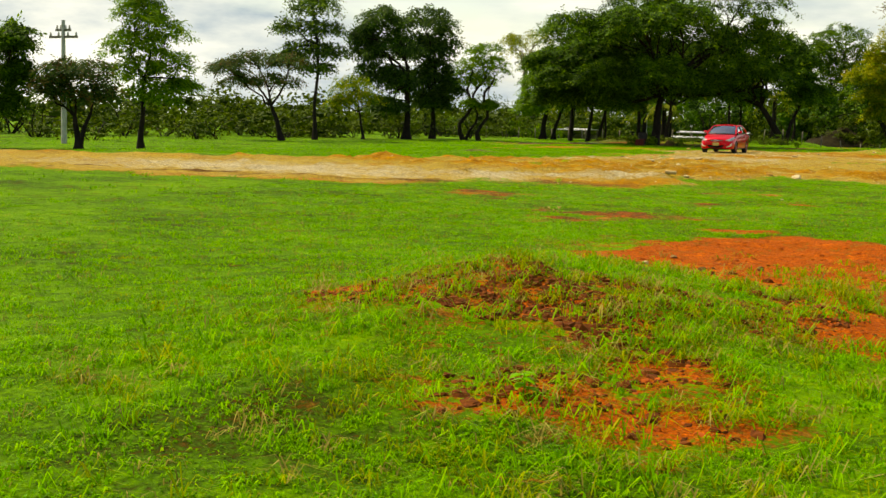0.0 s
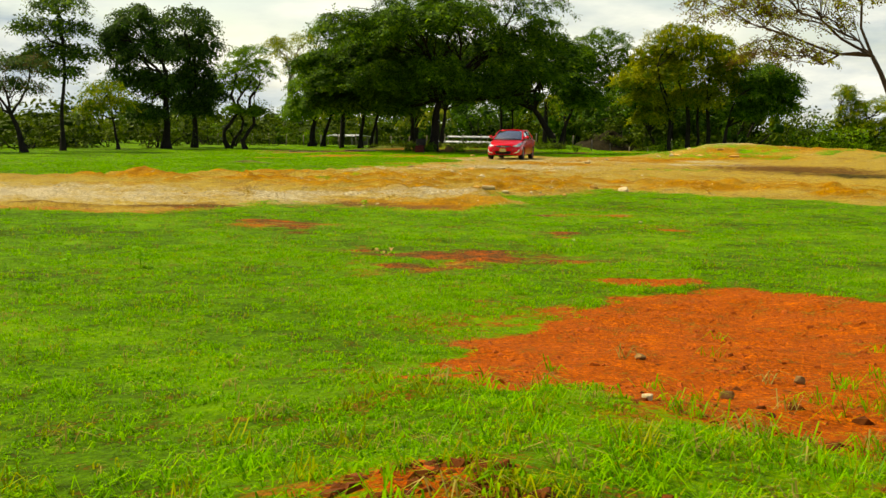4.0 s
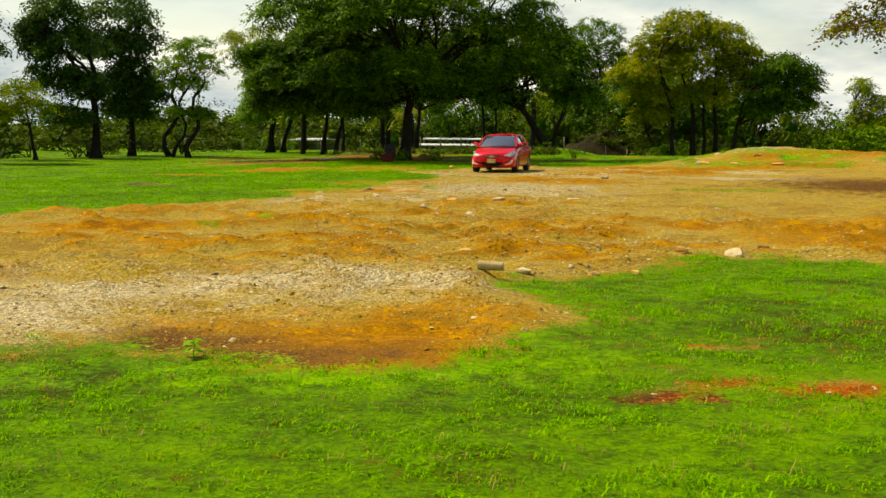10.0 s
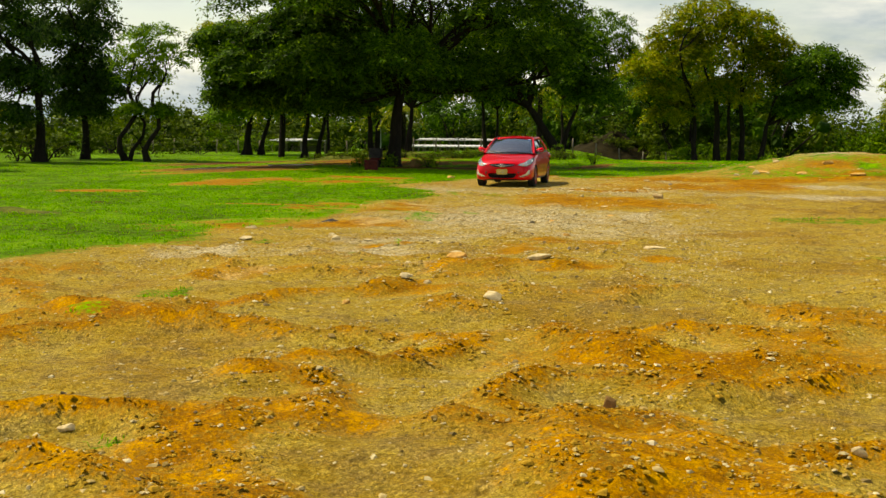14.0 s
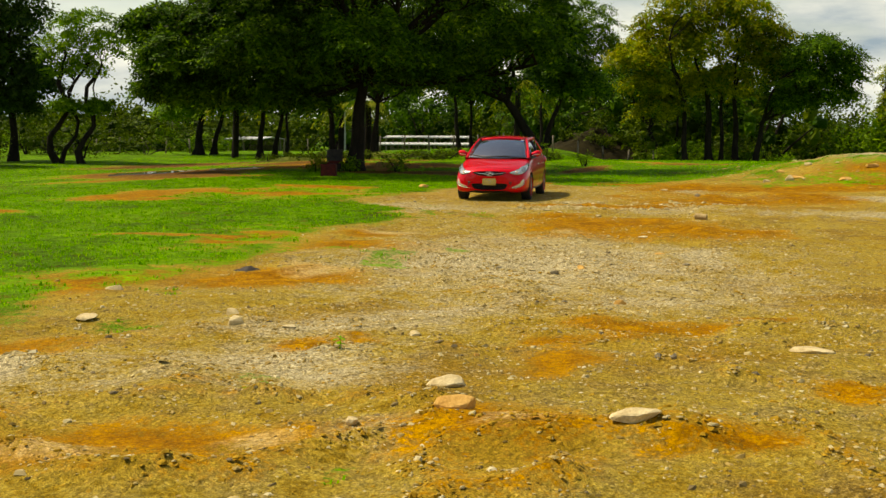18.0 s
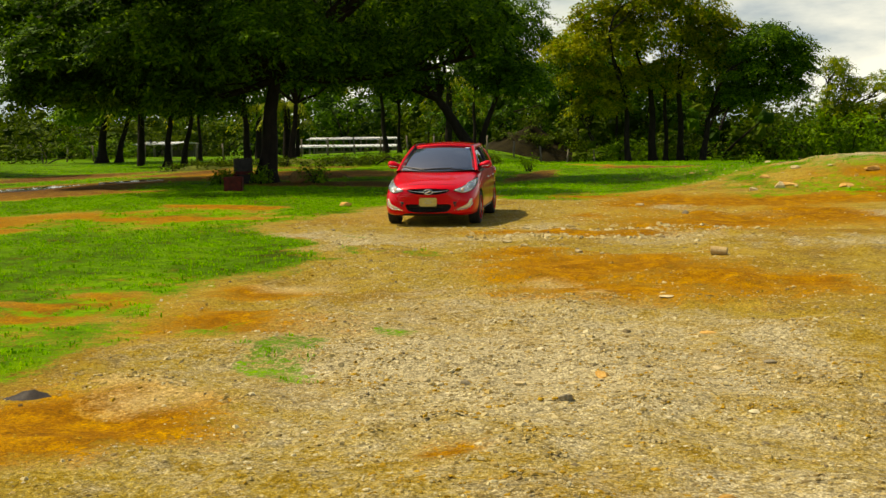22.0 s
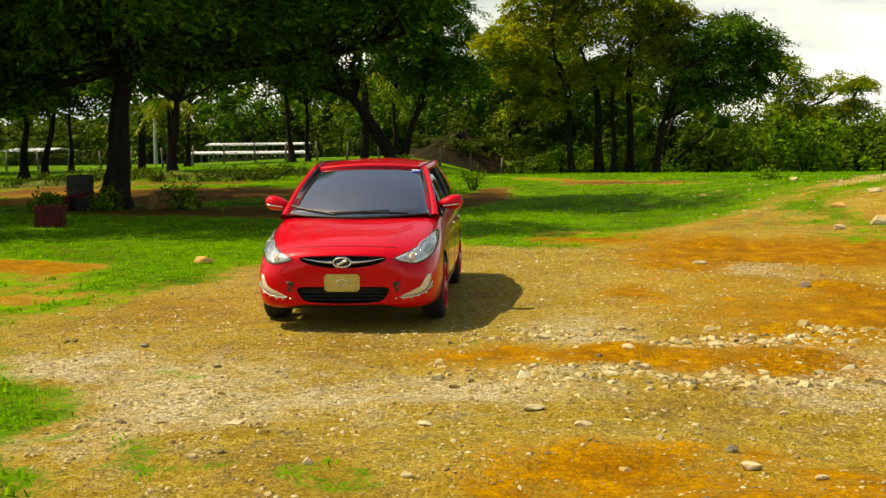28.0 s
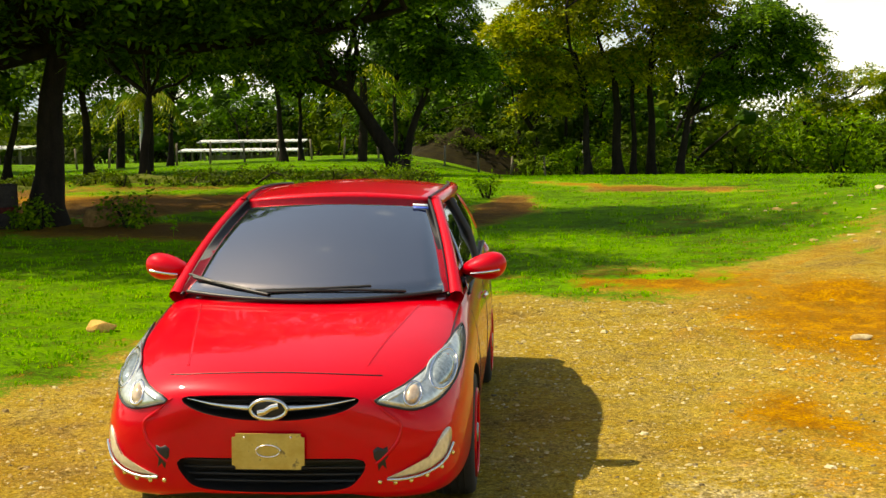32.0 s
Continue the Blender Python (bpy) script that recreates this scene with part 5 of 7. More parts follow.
        geo.append((lv, np.arange(len(lv)).reshape(-1, 4)))
        child("frond", mesh_np("frond", *join_geo(geo), LEAF_YELLOW if k % 4 else LEAF_MID), palm)


make_palm(-21.8, 56.5, 3.4, 1, "palm with long drooping fronds beside the fence")
make_palm(-8.6, 54.0, 4.2, 2, "palm with a dark shaggy trunk and drooping fronds")
make_palm(-16.8, 46.5, 3.2, 3, "low palm with drooping yellow-green fronds")
make_palm(-25.5, 46.0, 4.2, 4, "palm with long drooping fronds at the wood's edge")

# ---------------------------------------------------------------- built things
CONCRETE = speckled("concrete", (0.30, 0.29, 0.26), (0.52, 0.51, 0.46), 4.0, 0.9, 0.3, 0.01)
WOOD_GREY = speckled("weathered_wood", (0.10, 0.085, 0.065), (0.30, 0.26, 0.20), 8.0, 0.9, 0.5, 0.01, stretch=(1, 1, 0.2))
ROOF_WHITE = plain("white_sheet_roof", (0.62, 0.64, 0.62), 0.45, 0.1, vary=0.12, scale=3)
# rusty red paint, toned down to include the shade near the trunk
RUST_RED_SHADED = speckled("rusty_red_paint_shaded", (0.035, 0.008, 0.006), (0.14, 0.018, 0.012), 9.0, 0.7, 0.3, 0.005)
DRUM_BLACK = speckled("dark_drum", (0.012, 0.011, 0.010), (0.06, 0.05, 0.04), 9.0, 0.65, 0.3, 0.005)
# brown earth of the heap, its colour lowered to hold the trees' shade
EARTH_SHADED = speckled("shaded_earth", (0.008, 0.005, 0.001), (0.026, 0.022, 0.003), 2.2, 0.95, 0.9, 0.08, fine=14)
EARTH_MOSSY = speckled("mossy_earth", (0.03, 0.035, 0.004), (0.13, 0.16, 0.015), 3.0, 0.95, 0.9, 0.06, fine=16)
WIRE = plain("dark_wire", (0.04, 0.04, 0.04), 0.6, 0.5)


def box(bm, x0, x1, y0, y1, z0, z1):
    return bmesh.ops.create_cube(bm, size=1, matrix=Matrix.Translation(((x0 + x1) / 2, (y0 + y1) / 2, (z0 + z1) / 2)) @ Matrix.Diagonal((x1 - x0, y1 - y0, z1 - z0, 1)))


def make_shed(x, y, z, w, d, h, posts, label, turn=0.0):
    z = float(height(x, y))
    shed = thing("shed", (x, y, z), label, "shed", "sheds", turn=turn)
    bm = bmesh.new()
    n = int(w / 0.25)
    for s in (0, 1):
        cols = []
        for i in range(n + 1):
            u = -w / 2 + w * i / n
            dz = 0.03 * (i % 2)
            cols.append([bm.verts.new((u, (-d / 2 if not s else d / 2), h + dz)), bm.verts.new((u, 0, h + 0.16 + dz))])
        for a, b in zip(cols, cols[1:]):
            bm.faces.new((a[0], b[0], b[1], a[1]) if not s else (a[1], b[1], b[0], a[0]))
    roof = part("roof", bm, ROOF_WHITE, shed, "corrugated white sheet roof", smooth=False)
    so = roof.modifiers.new("thick", "SOLIDIFY")
    so.thickness = 0.06
    for i in range(posts):
        u = -w / 2 + 0.3 + (w - 0.6) * i / (posts - 1)
        for v in (-d / 2 + 0.3, d / 2 - 0.3):
            bm = bmesh.new()
            box(bm, u - 0.07, u + 0.07, v - 0.07, v + 0.07, -0.2, h + 0.1)
            part("post", bm, WOOD_GREY, shed, smooth=False)
    bm = bmesh.new()
    box(bm, -w / 2 + 0.4, w / 2 - 0.4, d / 2 - 0.4, d / 2 - 0.25, 0, h * 0.55)
    part("wall", bm, WOOD_GREY, shed, smooth=False)
    for v in (-d / 2 + 0.3, d / 2 - 0.3):
        bm = bmesh.new()
        box(bm, -w / 2, w / 2, v - 0.05, v + 0.05, h - 0.08, h + 0.06)
        part("beam", bm, WOOD_GREY, shed, smooth=False)
    return shed


make_shed(-24.7, 92.0, None, 9.9, 5.0, 2.2, 6, "long open shed with a white sheet roof beyond the fence", 6)
make_shed(-25.6, 99.0, None, 9.2, 5.0, 2.75, 6, "second long open shed with a white roof", 6)
make_shed(-33.8, 70.0, None, 3.6, 4.0, 1.2, 3, "small low shed with a pale sheet roof", -10)


def make_pole(x, y, h, r0, arms, label):
    z = float(height(x, y)) - 0.1
    pole = thing("utility_pole", (x, y, z), label, "utility pole", "utility poles")
    v, f = tube([(0, 0, h * t) for t in np.linspace(0, 1, 6)], [r0 * (1 - 0.4 * t) for t in np.linspace(0, 1, 6)], 10)
    child("mast", mesh_np("mast", *join_geo([(v, f)]), CONCRETE, True), pole)
    for za, w in arms:
        bm = bmesh.new()
        box(bm, -w / 2, w / 2, -0.05, 0.05, za - 0.06, za + 0.06)
        arm = part("crossarm", bm, WOOD_GREY, pole, smooth=False)
        for u in (-w / 2 + 0.08, -w / 6, w / 6, w / 2 - 0.08):
            bm = bmesh.new()
            bmesh.ops.create_cone(bm, cap_ends=True, segments=8, radius1=0.06, radius2=0.035, depth=0.2, matrix=Matrix.Translation((u, 0, za + 0.15)))
            part("insulator", bm, CONCRETE, arm)
    return pole


make_pole(-30.4, -13.8, 6.4, 0.15, [(5.9, 1.0), (5.55, 1.9)], "grey utility pole with two crossarms")
make_pole(-29.2, 80.6, 5.2, 0.17, [], "pale concrete pole beyond the fence")
make_pole(2.3, 62.0, 2.2, 0.10, [], "thin pale post at the wood's edge")

# fence: posts with three wires
fence = thing("fence", (-44, 55.0, 0), "wire fence on grey wooden posts along the wood", "fence")
F0, F1, FN = Vector((0, 0)), Vector((46, 5.5)), 26
tops = []
for i in range(FN + 1):
    q = F0.lerp(F1, i / FN)
    z = float(height(-44 + q.x, 55.0 + q.y)) - 0.05
    bm = bmesh.new()
    lean = Matrix.Rotation(0.08 * math.sin(i * 2.7), 4, "Y") @ Matrix.Rotation(0.05 * math.cos(i * 1.9), 4, "X")
    bmesh.ops.create_cone(bm, cap_ends=True, segments=7, radius1=0.065, radius2=0.05, depth=1.2 + 0.12 * math.sin(i * 5.1), matrix=Matrix.Translation((q.x, q.y, z + 0.58)) @ lean)
    part("post", bm, WOOD_GREY, fence)
    tops.append((q.x, q.y, z))
for hgt in (0.35, 0.7, 1.02):
    strip_pts = [Vector((a, b, c + hgt)) for a, b, c in tops]
    v, f = tube(strip_pts, [0.008] * len(strip_pts), 4)
    child("wire", mesh_np("wire", *join_geo([(v, f)]), WIRE), fence)


def heap(name, x, y, rx, ry, h, material, label, category, seed, n=44):
    """A loose heap with a rough skin, sitting on the ground."""
    u, v = (q.ravel() for q in np.meshgrid(np.linspace(-1, 1, n), np.linspace(-1, 1, n), indexing="ij"))
    px, py = x + u * rx, y + v * ry
    top = np.clip(1 - np.hypot(u, v), 0, 1) ** 0.85
    k = h * top * (1 + 0.5 * vnoise(px, py, 0.3 * rx, seed)) + 0.25 * h * top * vnoise(px, py, 0.12 * rx, seed + 2)
    vs = np.stack([u * rx, v * ry, height(px, py) - 0.06 + k], -1)
    f = [(i * n + j, (i + 1) * n + j, (i + 1) * n + j + 1, i * n + j + 1) for i in range(n - 1) for j in range(n - 1)]
    ob = new(name, mesh_np(name, vs, f, material, True))
    ob.location = (x, y, 0)
    return tagged(ob, label, category)


heap("mound", -5.2, 74.5, 5.0, 3.6, 3.0, EARTH_SHADED, "tall heap of brown earth, darkened for tree shade, overgrown with weeds", "earth heap", 5)
heap("spoil_bank", -11.5, 31.0, 2.6, 0.8, 0.3, EARTH_MOSSY, "low bank of turned earth in the grass", "earth bank", 6, 24)
heap("spoil_bank", -16.0, 30.0, 2.2, 0.7, 0.26, EARTH_MOSSY, "low bank of turned earth in the grass", "earth bank", 7, 24)
heap("spoil_bank", -6.8, -13.6, 1.5, 0.4, 0.16, EARTH_MOSSY, "ragged strip of turned dark earth in the lawn", "earth bank", 10, 24)
heap("rubble_heap", 14.0, 26.5, 2.6, 0.8, 0.4, STONE_GREY, "low heap of grey rubble on the bank", "rubble heap", 8, 26)


def make_drum(x, y, r, h):
    z = float(height(x, y)) - 0.02
    drum = thing("oil_drum", (x, y, z), "dark steel drum under the tree with a faded red band, darkened for shade", "drum")
    prof = [(0, 0.0), (r, 0.0), (r, 0.02)]
    for k in range(1, 24):
        t = k / 24
        prof.append((r * (1 + (0.035 if k in (8, 16) else 0)), h * t))
    prof += [(r, h), (r - 0.03, h), (r - 0.03, h - 0.05), (0, h - 0.05)]
    n = 28
    for name, lo, hi, m in (("barrel", 0, 99, DRUM_BLACK), ("band", 11, 14, RUST_RED_SHADED)):
        seg = prof[lo:hi + 1] if name == "band" else prof
        grow = 0.004 if name == "band" else 0
        v = [((q + grow) * math.cos(2 * math.pi * k / n), (q + grow) * math.sin(2 * math.pi * k / n), zz) for k in range(n) for q, zz in seg]
        mm = len(seg)
        f = [(k * mm + i, ((k + 1) % n) * mm + i, ((k + 1) % n) * mm + i + 1, k * mm + i + 1) for k in range(n) for i in range(mm - 1)]
        child(name, mesh_np(name, v, f, m, True), drum)


make_drum(-9.0, 16.3, 0.30, 0.82)


def rock(name, x, y, sx, sy, sz, material, label, category="stone", group="stones", seed=1, turn=0.0, sink=0.25, blocky=0.0, detail=3):
    r = np.random.default_rng(seed)
    bm = bmesh.new()
    bmesh.ops.create_icosphere(bm, subdivisions=detail, radius=1)
    cuts = [Vector(r.normal(0, 1, 3)).normalized() for _ in range(14)]
    for v in bm.verts:
        p = v.co.copy()
        if blocky:
            m = max(abs(p.x), abs(p.y), abs(p.z))
            p = p.lerp(p / m * 0.85, blocky)
        for c in cuts:
            d = p.dot(c) - 0.64
            if d > 0:
                p -= c * d * 0.95
        p *= 1 + 0.10 * float(vnoise(p.x * 3 + seed * 7.1, p.y * 3 + p.z * 2.1, 1.0, seed))
        v.co = Vector((p.x * sx, p.y * sy, p.z * sz))
    me = bpy.data.meshes.new(name)
    bm.to_mesh(me)
    bm.free()
    me.materials.append(material)
    ob = new(name, me)
    ob.matrix_world = pose(x, y, float(height(x, y)) + sz * (0.80 - 2 * sink) + 0.0, 0, 0, turn)
    return tagged(ob, label, category, group)


def make_block(x, y, w, d, h, turn, label, seed):
    """A cast block with chipped, rounded edges."""
    bm = bmesh.new()
    box(bm, -w / 2, w / 2, -d / 2, d / 2, -0.06, h)
    bmesh.ops.subdivide_edges(bm, edges=bm.edges[:], cuts=3, use_grid_fill=True)
    for v in bm.verts:
        v.co.x += 0.05 * w * float(vnoise(v.co.y * 9 + seed, v.co.z * 9, 1.0, seed))
        v.co.z += 0.06 * h * float(vnoise(v.co.x * 9 + seed, v.co.y * 9, 1.0, seed + 1))
    bmesh.ops.bevel(bm, geom=[e for e in bm.edges if len(e.link_faces) == 2 and e.calc_face_angle() > 1], offset=0.025, segments=2, affect="EDGES")
    me = bpy.data.meshes.new("block")
    bm.to_mesh(me)
    bm.free()
    me.materials.append(RUST_RED_SHADED)
    ob = new("block", me)
    ob.matrix_world = pose(x, y, float(height(x, y)), 0, 0, turn)
    return tagged(ob, label, "block", "blocks")


make_block(-7.6, 11.4, 0.50, 0.42, 0.40, 10, "weathered red concrete block in the grass, paint darkened for shade", 3)
make_block(-9.25, 15.9, 0.30, 0.30, 0.32, 20, "small bright red block beside the drum", 4)
rock("boulder", -7.25, 16.5, 0.36, 0.28, 0.27, CLOD, "dark earth-stained boulder against the tree's foot", "boulder", "stones", 6, 0, 0.1)
STONE_OCHRE = speckled("ochre_stone", (0.40, 0.20, 0.04), (0.74, 0.46, 0.14), 9.0, 0.9, 0.6, 0.01, fine=70)
# stones one by one: x, y, half length, half height, and P pale, O ochre, G grey or C clod
STONES_RUT = [(6.75, -31.30, 0.070, 0.044, "O"), (3.54, -28.38, 0.067, 0.022, "P"), (7.74, -27.84, 0.055, 0.034, "P"), (7.87, -28.70, 0.034, 0.023, "G"), (6.29, -29.46, 0.106, 0.028, "O"), (6.42, -27.40, 0.058, 0.045, "C"), (7.81, -30.67, 0.038, 0.026, "P"), (7.99, -30.51, 0.030, 0.027, "G"), (8.11, -30.99, 0.097, 0.042, "O"), (7.42, -31.52, 0.102, 0.044, "P"), (8.56, -30.73, 0.076, 0.038, "O"), (8.92, -29.03, 0.108, 0.042, "O"), (9.59, -28.79, 0.152, 0.067, "P"), (9.92, -27.76, 0.089, 0.044, "C")]
STONES_MID = [(4.79, -23.09, 0.113, 0.059, "P"), (3.63, -19.93, 0.164, 0.050, "P"), (3.87, -20.75, 0.152, 0.046, "O"), (1.29, -17.69, 0.088, 0.050, "P"), (5.93, -18.19, 0.210, 0.029, "P"), (4.86, -20.98, 0.152, 0.036, "P"), (3.34, -20.97, 0.053, 0.030, "P"), (4.85, -18.71, 0.037, 0.023, "G"), (4.96, -18.74, 0.028, 0.023, "G"), (-0.22, -17.48, 0.124, 0.029, "P")]
STONES_NEAR = [(-0.88, -15.71, 0.135, 0.034, "P"), (3.78, -22.59, 0.090, 0.033, "P"), (4.00, -22.53, 0.054, 0.024, "P"), (4.79, -22.13, 0.053, 0.022, "O"), (5.27, -22.40, 0.033, 0.009, "P"), (1.46, -19.85, 0.055, 0.014, "P"), (4.67, -23.36, 0.023, 0.021, "P"), (3.55, -23.73, 0.046, 0.031, "O"), (1.07, -17.23, 0.099, 0.042, "P"), (2.93, -17.99, 0.060, 0.025, "P"), (1.83, -17.86, 0.074, 0.017, "P"), (4.31, -15.41, 0.072, 0.038, "O"), (2.71, -17.23, 0.032, 0.014, "P"), (3.60, -18.86, 0.030, 0.011, "O")]
STONES_GRAVEL = [(1.59, -12.24, 0.033, 0.022, "P"), (4.10, -8.94, 0.085, 0.015, "P"), (4.44, -10.64, 0.093, 0.017, "O"), (2.36, -12.90, 0.065, 0.026, "P"), (3.04, -12.82, 0.059, 0.026, "P"), (2.68, -13.03, 0.060, 0.022, "G"), (3.60, -12.52, 0.064, 0.037, "O"), (3.40, -13.49, 0.065, 0.029, "G"), (3.87, -13.41, 0.054, 0.018, "P"), (4.43, -12.21, 0.060, 0.021, "P"), (3.41, -12.87, 0.048, 0.019, "P"), (2.87, -11.58, 0.050, 0.015, "P"), (4.83, -11.94, 0.055, 0.022, "G"), (2.32, -13.85, 0.048, 0.023, "P")]
STONES_CAR = [(2.09, -3.36, 0.072, 0.021, "P"), (1.79, -3.00, 0.086, 0.022, "P"), (2.58, -1.55, 0.072, 0.034, "P"), (2.95, -4.21, 0.065, 0.031, "P"), (2.91, -3.81, 0.049, 0.029, "G"), (3.35, -2.86, 0.033, 0.022, "P"), (3.44, -1.59, 0.051, 0.030, "P"), (0.64, -4.37, 0.036, 0.027, "P"), (-0.02, -3.43, 0.088, 0.018, "P"), (2.31, -1.85, 0.082, 0.016, "P"), (2.90, -1.20, 0.066, 0.022, "O"), (3.25, -0.25, 0.098, 0.024, "P"), (2.52, -3.76, 0.026, 0.020, "P"), (1.18, -4.49, 0.050, 0.021, "P")]
STONES_SIDE = [(2.49, -0.86, 0.069, 0.023, "P"), (1.80, -0.25, 0.097, 0.024, "P"), (2.49, 0.24, 0.061, 0.025, "P"), (1.15, -3.44, 0.068, 0.020, "P"), (-0.01, -4.28, 0.047, 0.019, "P"), (3.28, -4.36, 0.046, 0.018, "P"), (-1.49, -0.84, 0.058, 0.024, "G"), (4.61, 2.96, 0.097, 0.045, "G"), (-2.85, 5.39, 0.187, 0.070, "O"), (6.42, 9.55, 0.144, 0.067, "P"), (7.09, 9.75, 0.146, 0.117, "P"), (7.81, 20.97, 0.119, 0.060, "P"), (3.72, 5.03, 0.110, 0.037, "P"), (3.43, -1.34, 0.044, 0.018, "P")]
STONES_BANK = [(7.30, 10.1, 0.30, 0.06, "O"), (6.9, 11.8, 0.20, 0.07, "O"), (8.6, 9.4, 0.22, 0.06, "O"), (9.6, 11.6, 0.24, 0.08, "O"), (7.8, 12.8, 0.16, 0.06, "P"), (10.4, 9.0, 0.3, 0.08, "O")]
STONES_MEADOW = [(12.62, -51.2, 0.035, 0.025, "P"), (12.95, -50.6, 0.045, 0.03, "C"), (12.4, -49.6, 0.05, 0.02, "C"), (13.3, -49.9, 0.04, 0.03, "C"), (11.0, -37.6, 0.05, 0.02, "P"), (10.56, -41.26, 0.04, 0.02, "P")]
STONE_KINDS = {
    "P": (STONE, "pale limestone lying on the gravel", "broad flat pale limestone lying on the ground"),
    "O": (STONE_OCHRE, "ochre-stained stone on the bare earth", "large ochre-stained stone sunk in the earth"),
    "G": (STONE_GREY, "grey stone lying on the gravel", "large grey stone lying on the gravel"),
    "C": (CLOD, "dark earth clod on the bare ground", "large dark earth clod"),
}
for i, (x, y, sx, sz, kind) in enumerate(STONES_RUT + STONES_MID + STONES_NEAR + STONES_GRAVEL + STONES_CAR + STONES_SIDE + STONES_BANK + STONES_MEADOW):
    m, small_words, large_words = STONE_KINDS[kind]
    rock("stone", x, y, sx, sx * (0.6 + 0.25 * math.sin(i * 2.3)), max(0.018, sz * 1.25), m, large_words if sx > 0.13 else small_words, seed=20 + i,
         turn=25 * math.sin(i * 1.7), detail=3 if sx > 0.06 else 2, blocky=0.35 + 0.3 * math.sin(i * 3.1))


def lying_cylinder(name, x, y, length, r, turn, material, label, category):
    z = float(height(x, y)) + r * 0.85
    bm = bmesh.new()
    bmesh.ops.create_cone(bm, cap_ends=True, segments=14, radius1=r, radius2=r * 0.94, depth=length, matrix=Matrix.Rotation(math.pi / 2, 4, "Y"))
    bmesh.ops.bevel(bm, geom=[e for e in bm.edges if len(e.link_faces) == 2 and e.calc_face_angle() > 1], offset=r * 0.12, segments=2, affect="EDGES")
    for v in bm.verts:
        v.co += Vector((0, 0.06 * r, 0.08 * r)) * math.sin(9 * v.co.x / length)
    me = bpy.data.meshes.new(name)
    bm.to_mesh(me)
    bm.free()
    me.materials.append(material)
    ob = new(name, me)
    ob.matrix_world = pose(x, y, z, 0, 0, turn)
    return tagged(ob, label, category)


LOG = speckled("cut_log", (0.30, 0.20, 0.08), (0.55, 0.42, 0.20), 14.0, 0.8, 0.3, 0.005)
lying_cylinder("log", 7.18, -32.05, 0.27, 0.05, 8, LOG, "short pale cut log at the gravel's rim", "log")
lying_cylinder("log", 4.85, -4.55, 0.22, 0.06, -12, LOG, "short pale concrete core lying on wet earth", "log")
heap("rag", -0.29, -13.6, 0.30, 0.16, 0.115, DRUM_BLACK, "crumpled black plastic rag on the ground", "rag", 12, 18)

# a dead pale branch propped by the gnarled tree
branch = thing("dead_branch", (16.6, 83.0, float(height(16.6, 83.0))), "bleached dead forked branch by the tree's foot", "dead branch")
bark_white = speckled("bleached_wood", (0.40, 0.36, 0.30), (0.72, 0.68, 0.60), 8.0, 0.8, 0.3, 0.005)
for pts in ([(0, 0, -0.05), (0.1, 0, 0.4), (0.2, 0, 0.75), (0.5, 0, 0.85), (0.85, 0, 0.7)], [(0.1, 0, 0.42), (-0.3, 0, 0.62), (-0.6, 0.1, 0.55)], [(0.5, 0, 0.84), (0.8, 0.1, 0.5), (0.7, 0.1, 0.2)]):
    v, f = tube([tuple(1.8 * c for c in q) for q in pts], [0.10 - 0.012 * k for k in range(len(pts))], 7)
    child("stick", mesh_np("stick", *join_geo([(v, f)]), bark_white, True), branch)

# a shallow puddle in the rutted earth
def puddle_material():
    m, nt, b = mat("puddle_water", 0.06)
    b.inputs["Base Color"].default_value = (0.16, 0.12, 0.08, 1)
    b.inputs["Coat Weight"].default_value = 1.0
    bumped(nt, b, noise_tex(nt, 5.0, 3.0, 0.5), 0.05, 0.01)
    return m


PUDDLE = puddle_material()
for px, py, pl, pw, turn in ((-15.8, 15.0, 2.3, 0.5, 78), (-13.6, 18.6, 1.2, 0.3, 60)):
    ring = []
    for a in np.linspace(0, 2 * math.pi, 41)[:-1]:
        q = 1 + 0.35 * math.sin(3 * a + px) * math.cos(2 * a)
        ring.append((pl * q * math.cos(a), pw * q * math.sin(a)))
    zz = max(float(height(px + 0.3 * i, py + 0.3 * j)) for i in range(-2, 3) for j in range(-2, 3)) + 0.012
    vs = [(0, 0, 0.004)] + [(u, v, 0.004) for u, v in ring] + [(u * 1.02, v * 1.05, -0.15) for u, v in ring]
    n = len(ring)
    fs = [(0, 1 + i, 1 + (i + 1) % n) for i in range(n)] + [(1 + i, 1 + n + i, 1 + (i + 1) % n) for i in range(n)] + [(1 + (i + 1) % n, 1 + n + i, 1 + n + (i + 1) % n) for i in range(n)]
    ob = new("water", mesh_np("water", vs, fs, PUDDLE))
    ob.matrix_world = pose(px, py, zz, 0, 0, turn)
    tagged(ob, "shallow muddy puddle in the rutted earth", "puddle", kind="structure")

# ---------------------------------------------------------------- the red sedan
# Built about its own origin: the nose at y = 0, its tail at y = 4.37, the ground at z = 0.
def car_paint():
    m, nt, b = mat("car_red_paint", 0.35)
    n = noise_tex(nt, 3.0, 5.0, 0.6)
    f = noise_tex(nt, 900.0, 2.0, 0.5)
    col = ramp(nt, n, (0.3, (0.60, 0.0006, 0.010)), (0.7, (0.68, 0.0008, 0.014)))
    nt.links.new(col, b.inputs["Base Color"])
    b.inputs["Metallic"].default_value = 0.2
    b.inputs["Specular IOR Level"].default_value = 0.05
    b.inputs["Coat Weight"].default_value, b.inputs["Coat Roughness"].default_value, b.inputs["Coat IOR"].default_value = 0.85, 0.03, 1.36
    bumped(nt, b, f, 0.06, 0.001)
    return m


PAINT = car_paint()
BLACK = plain("black_plastic", (0.012, 0.012, 0.012), 0.45, scale=60)
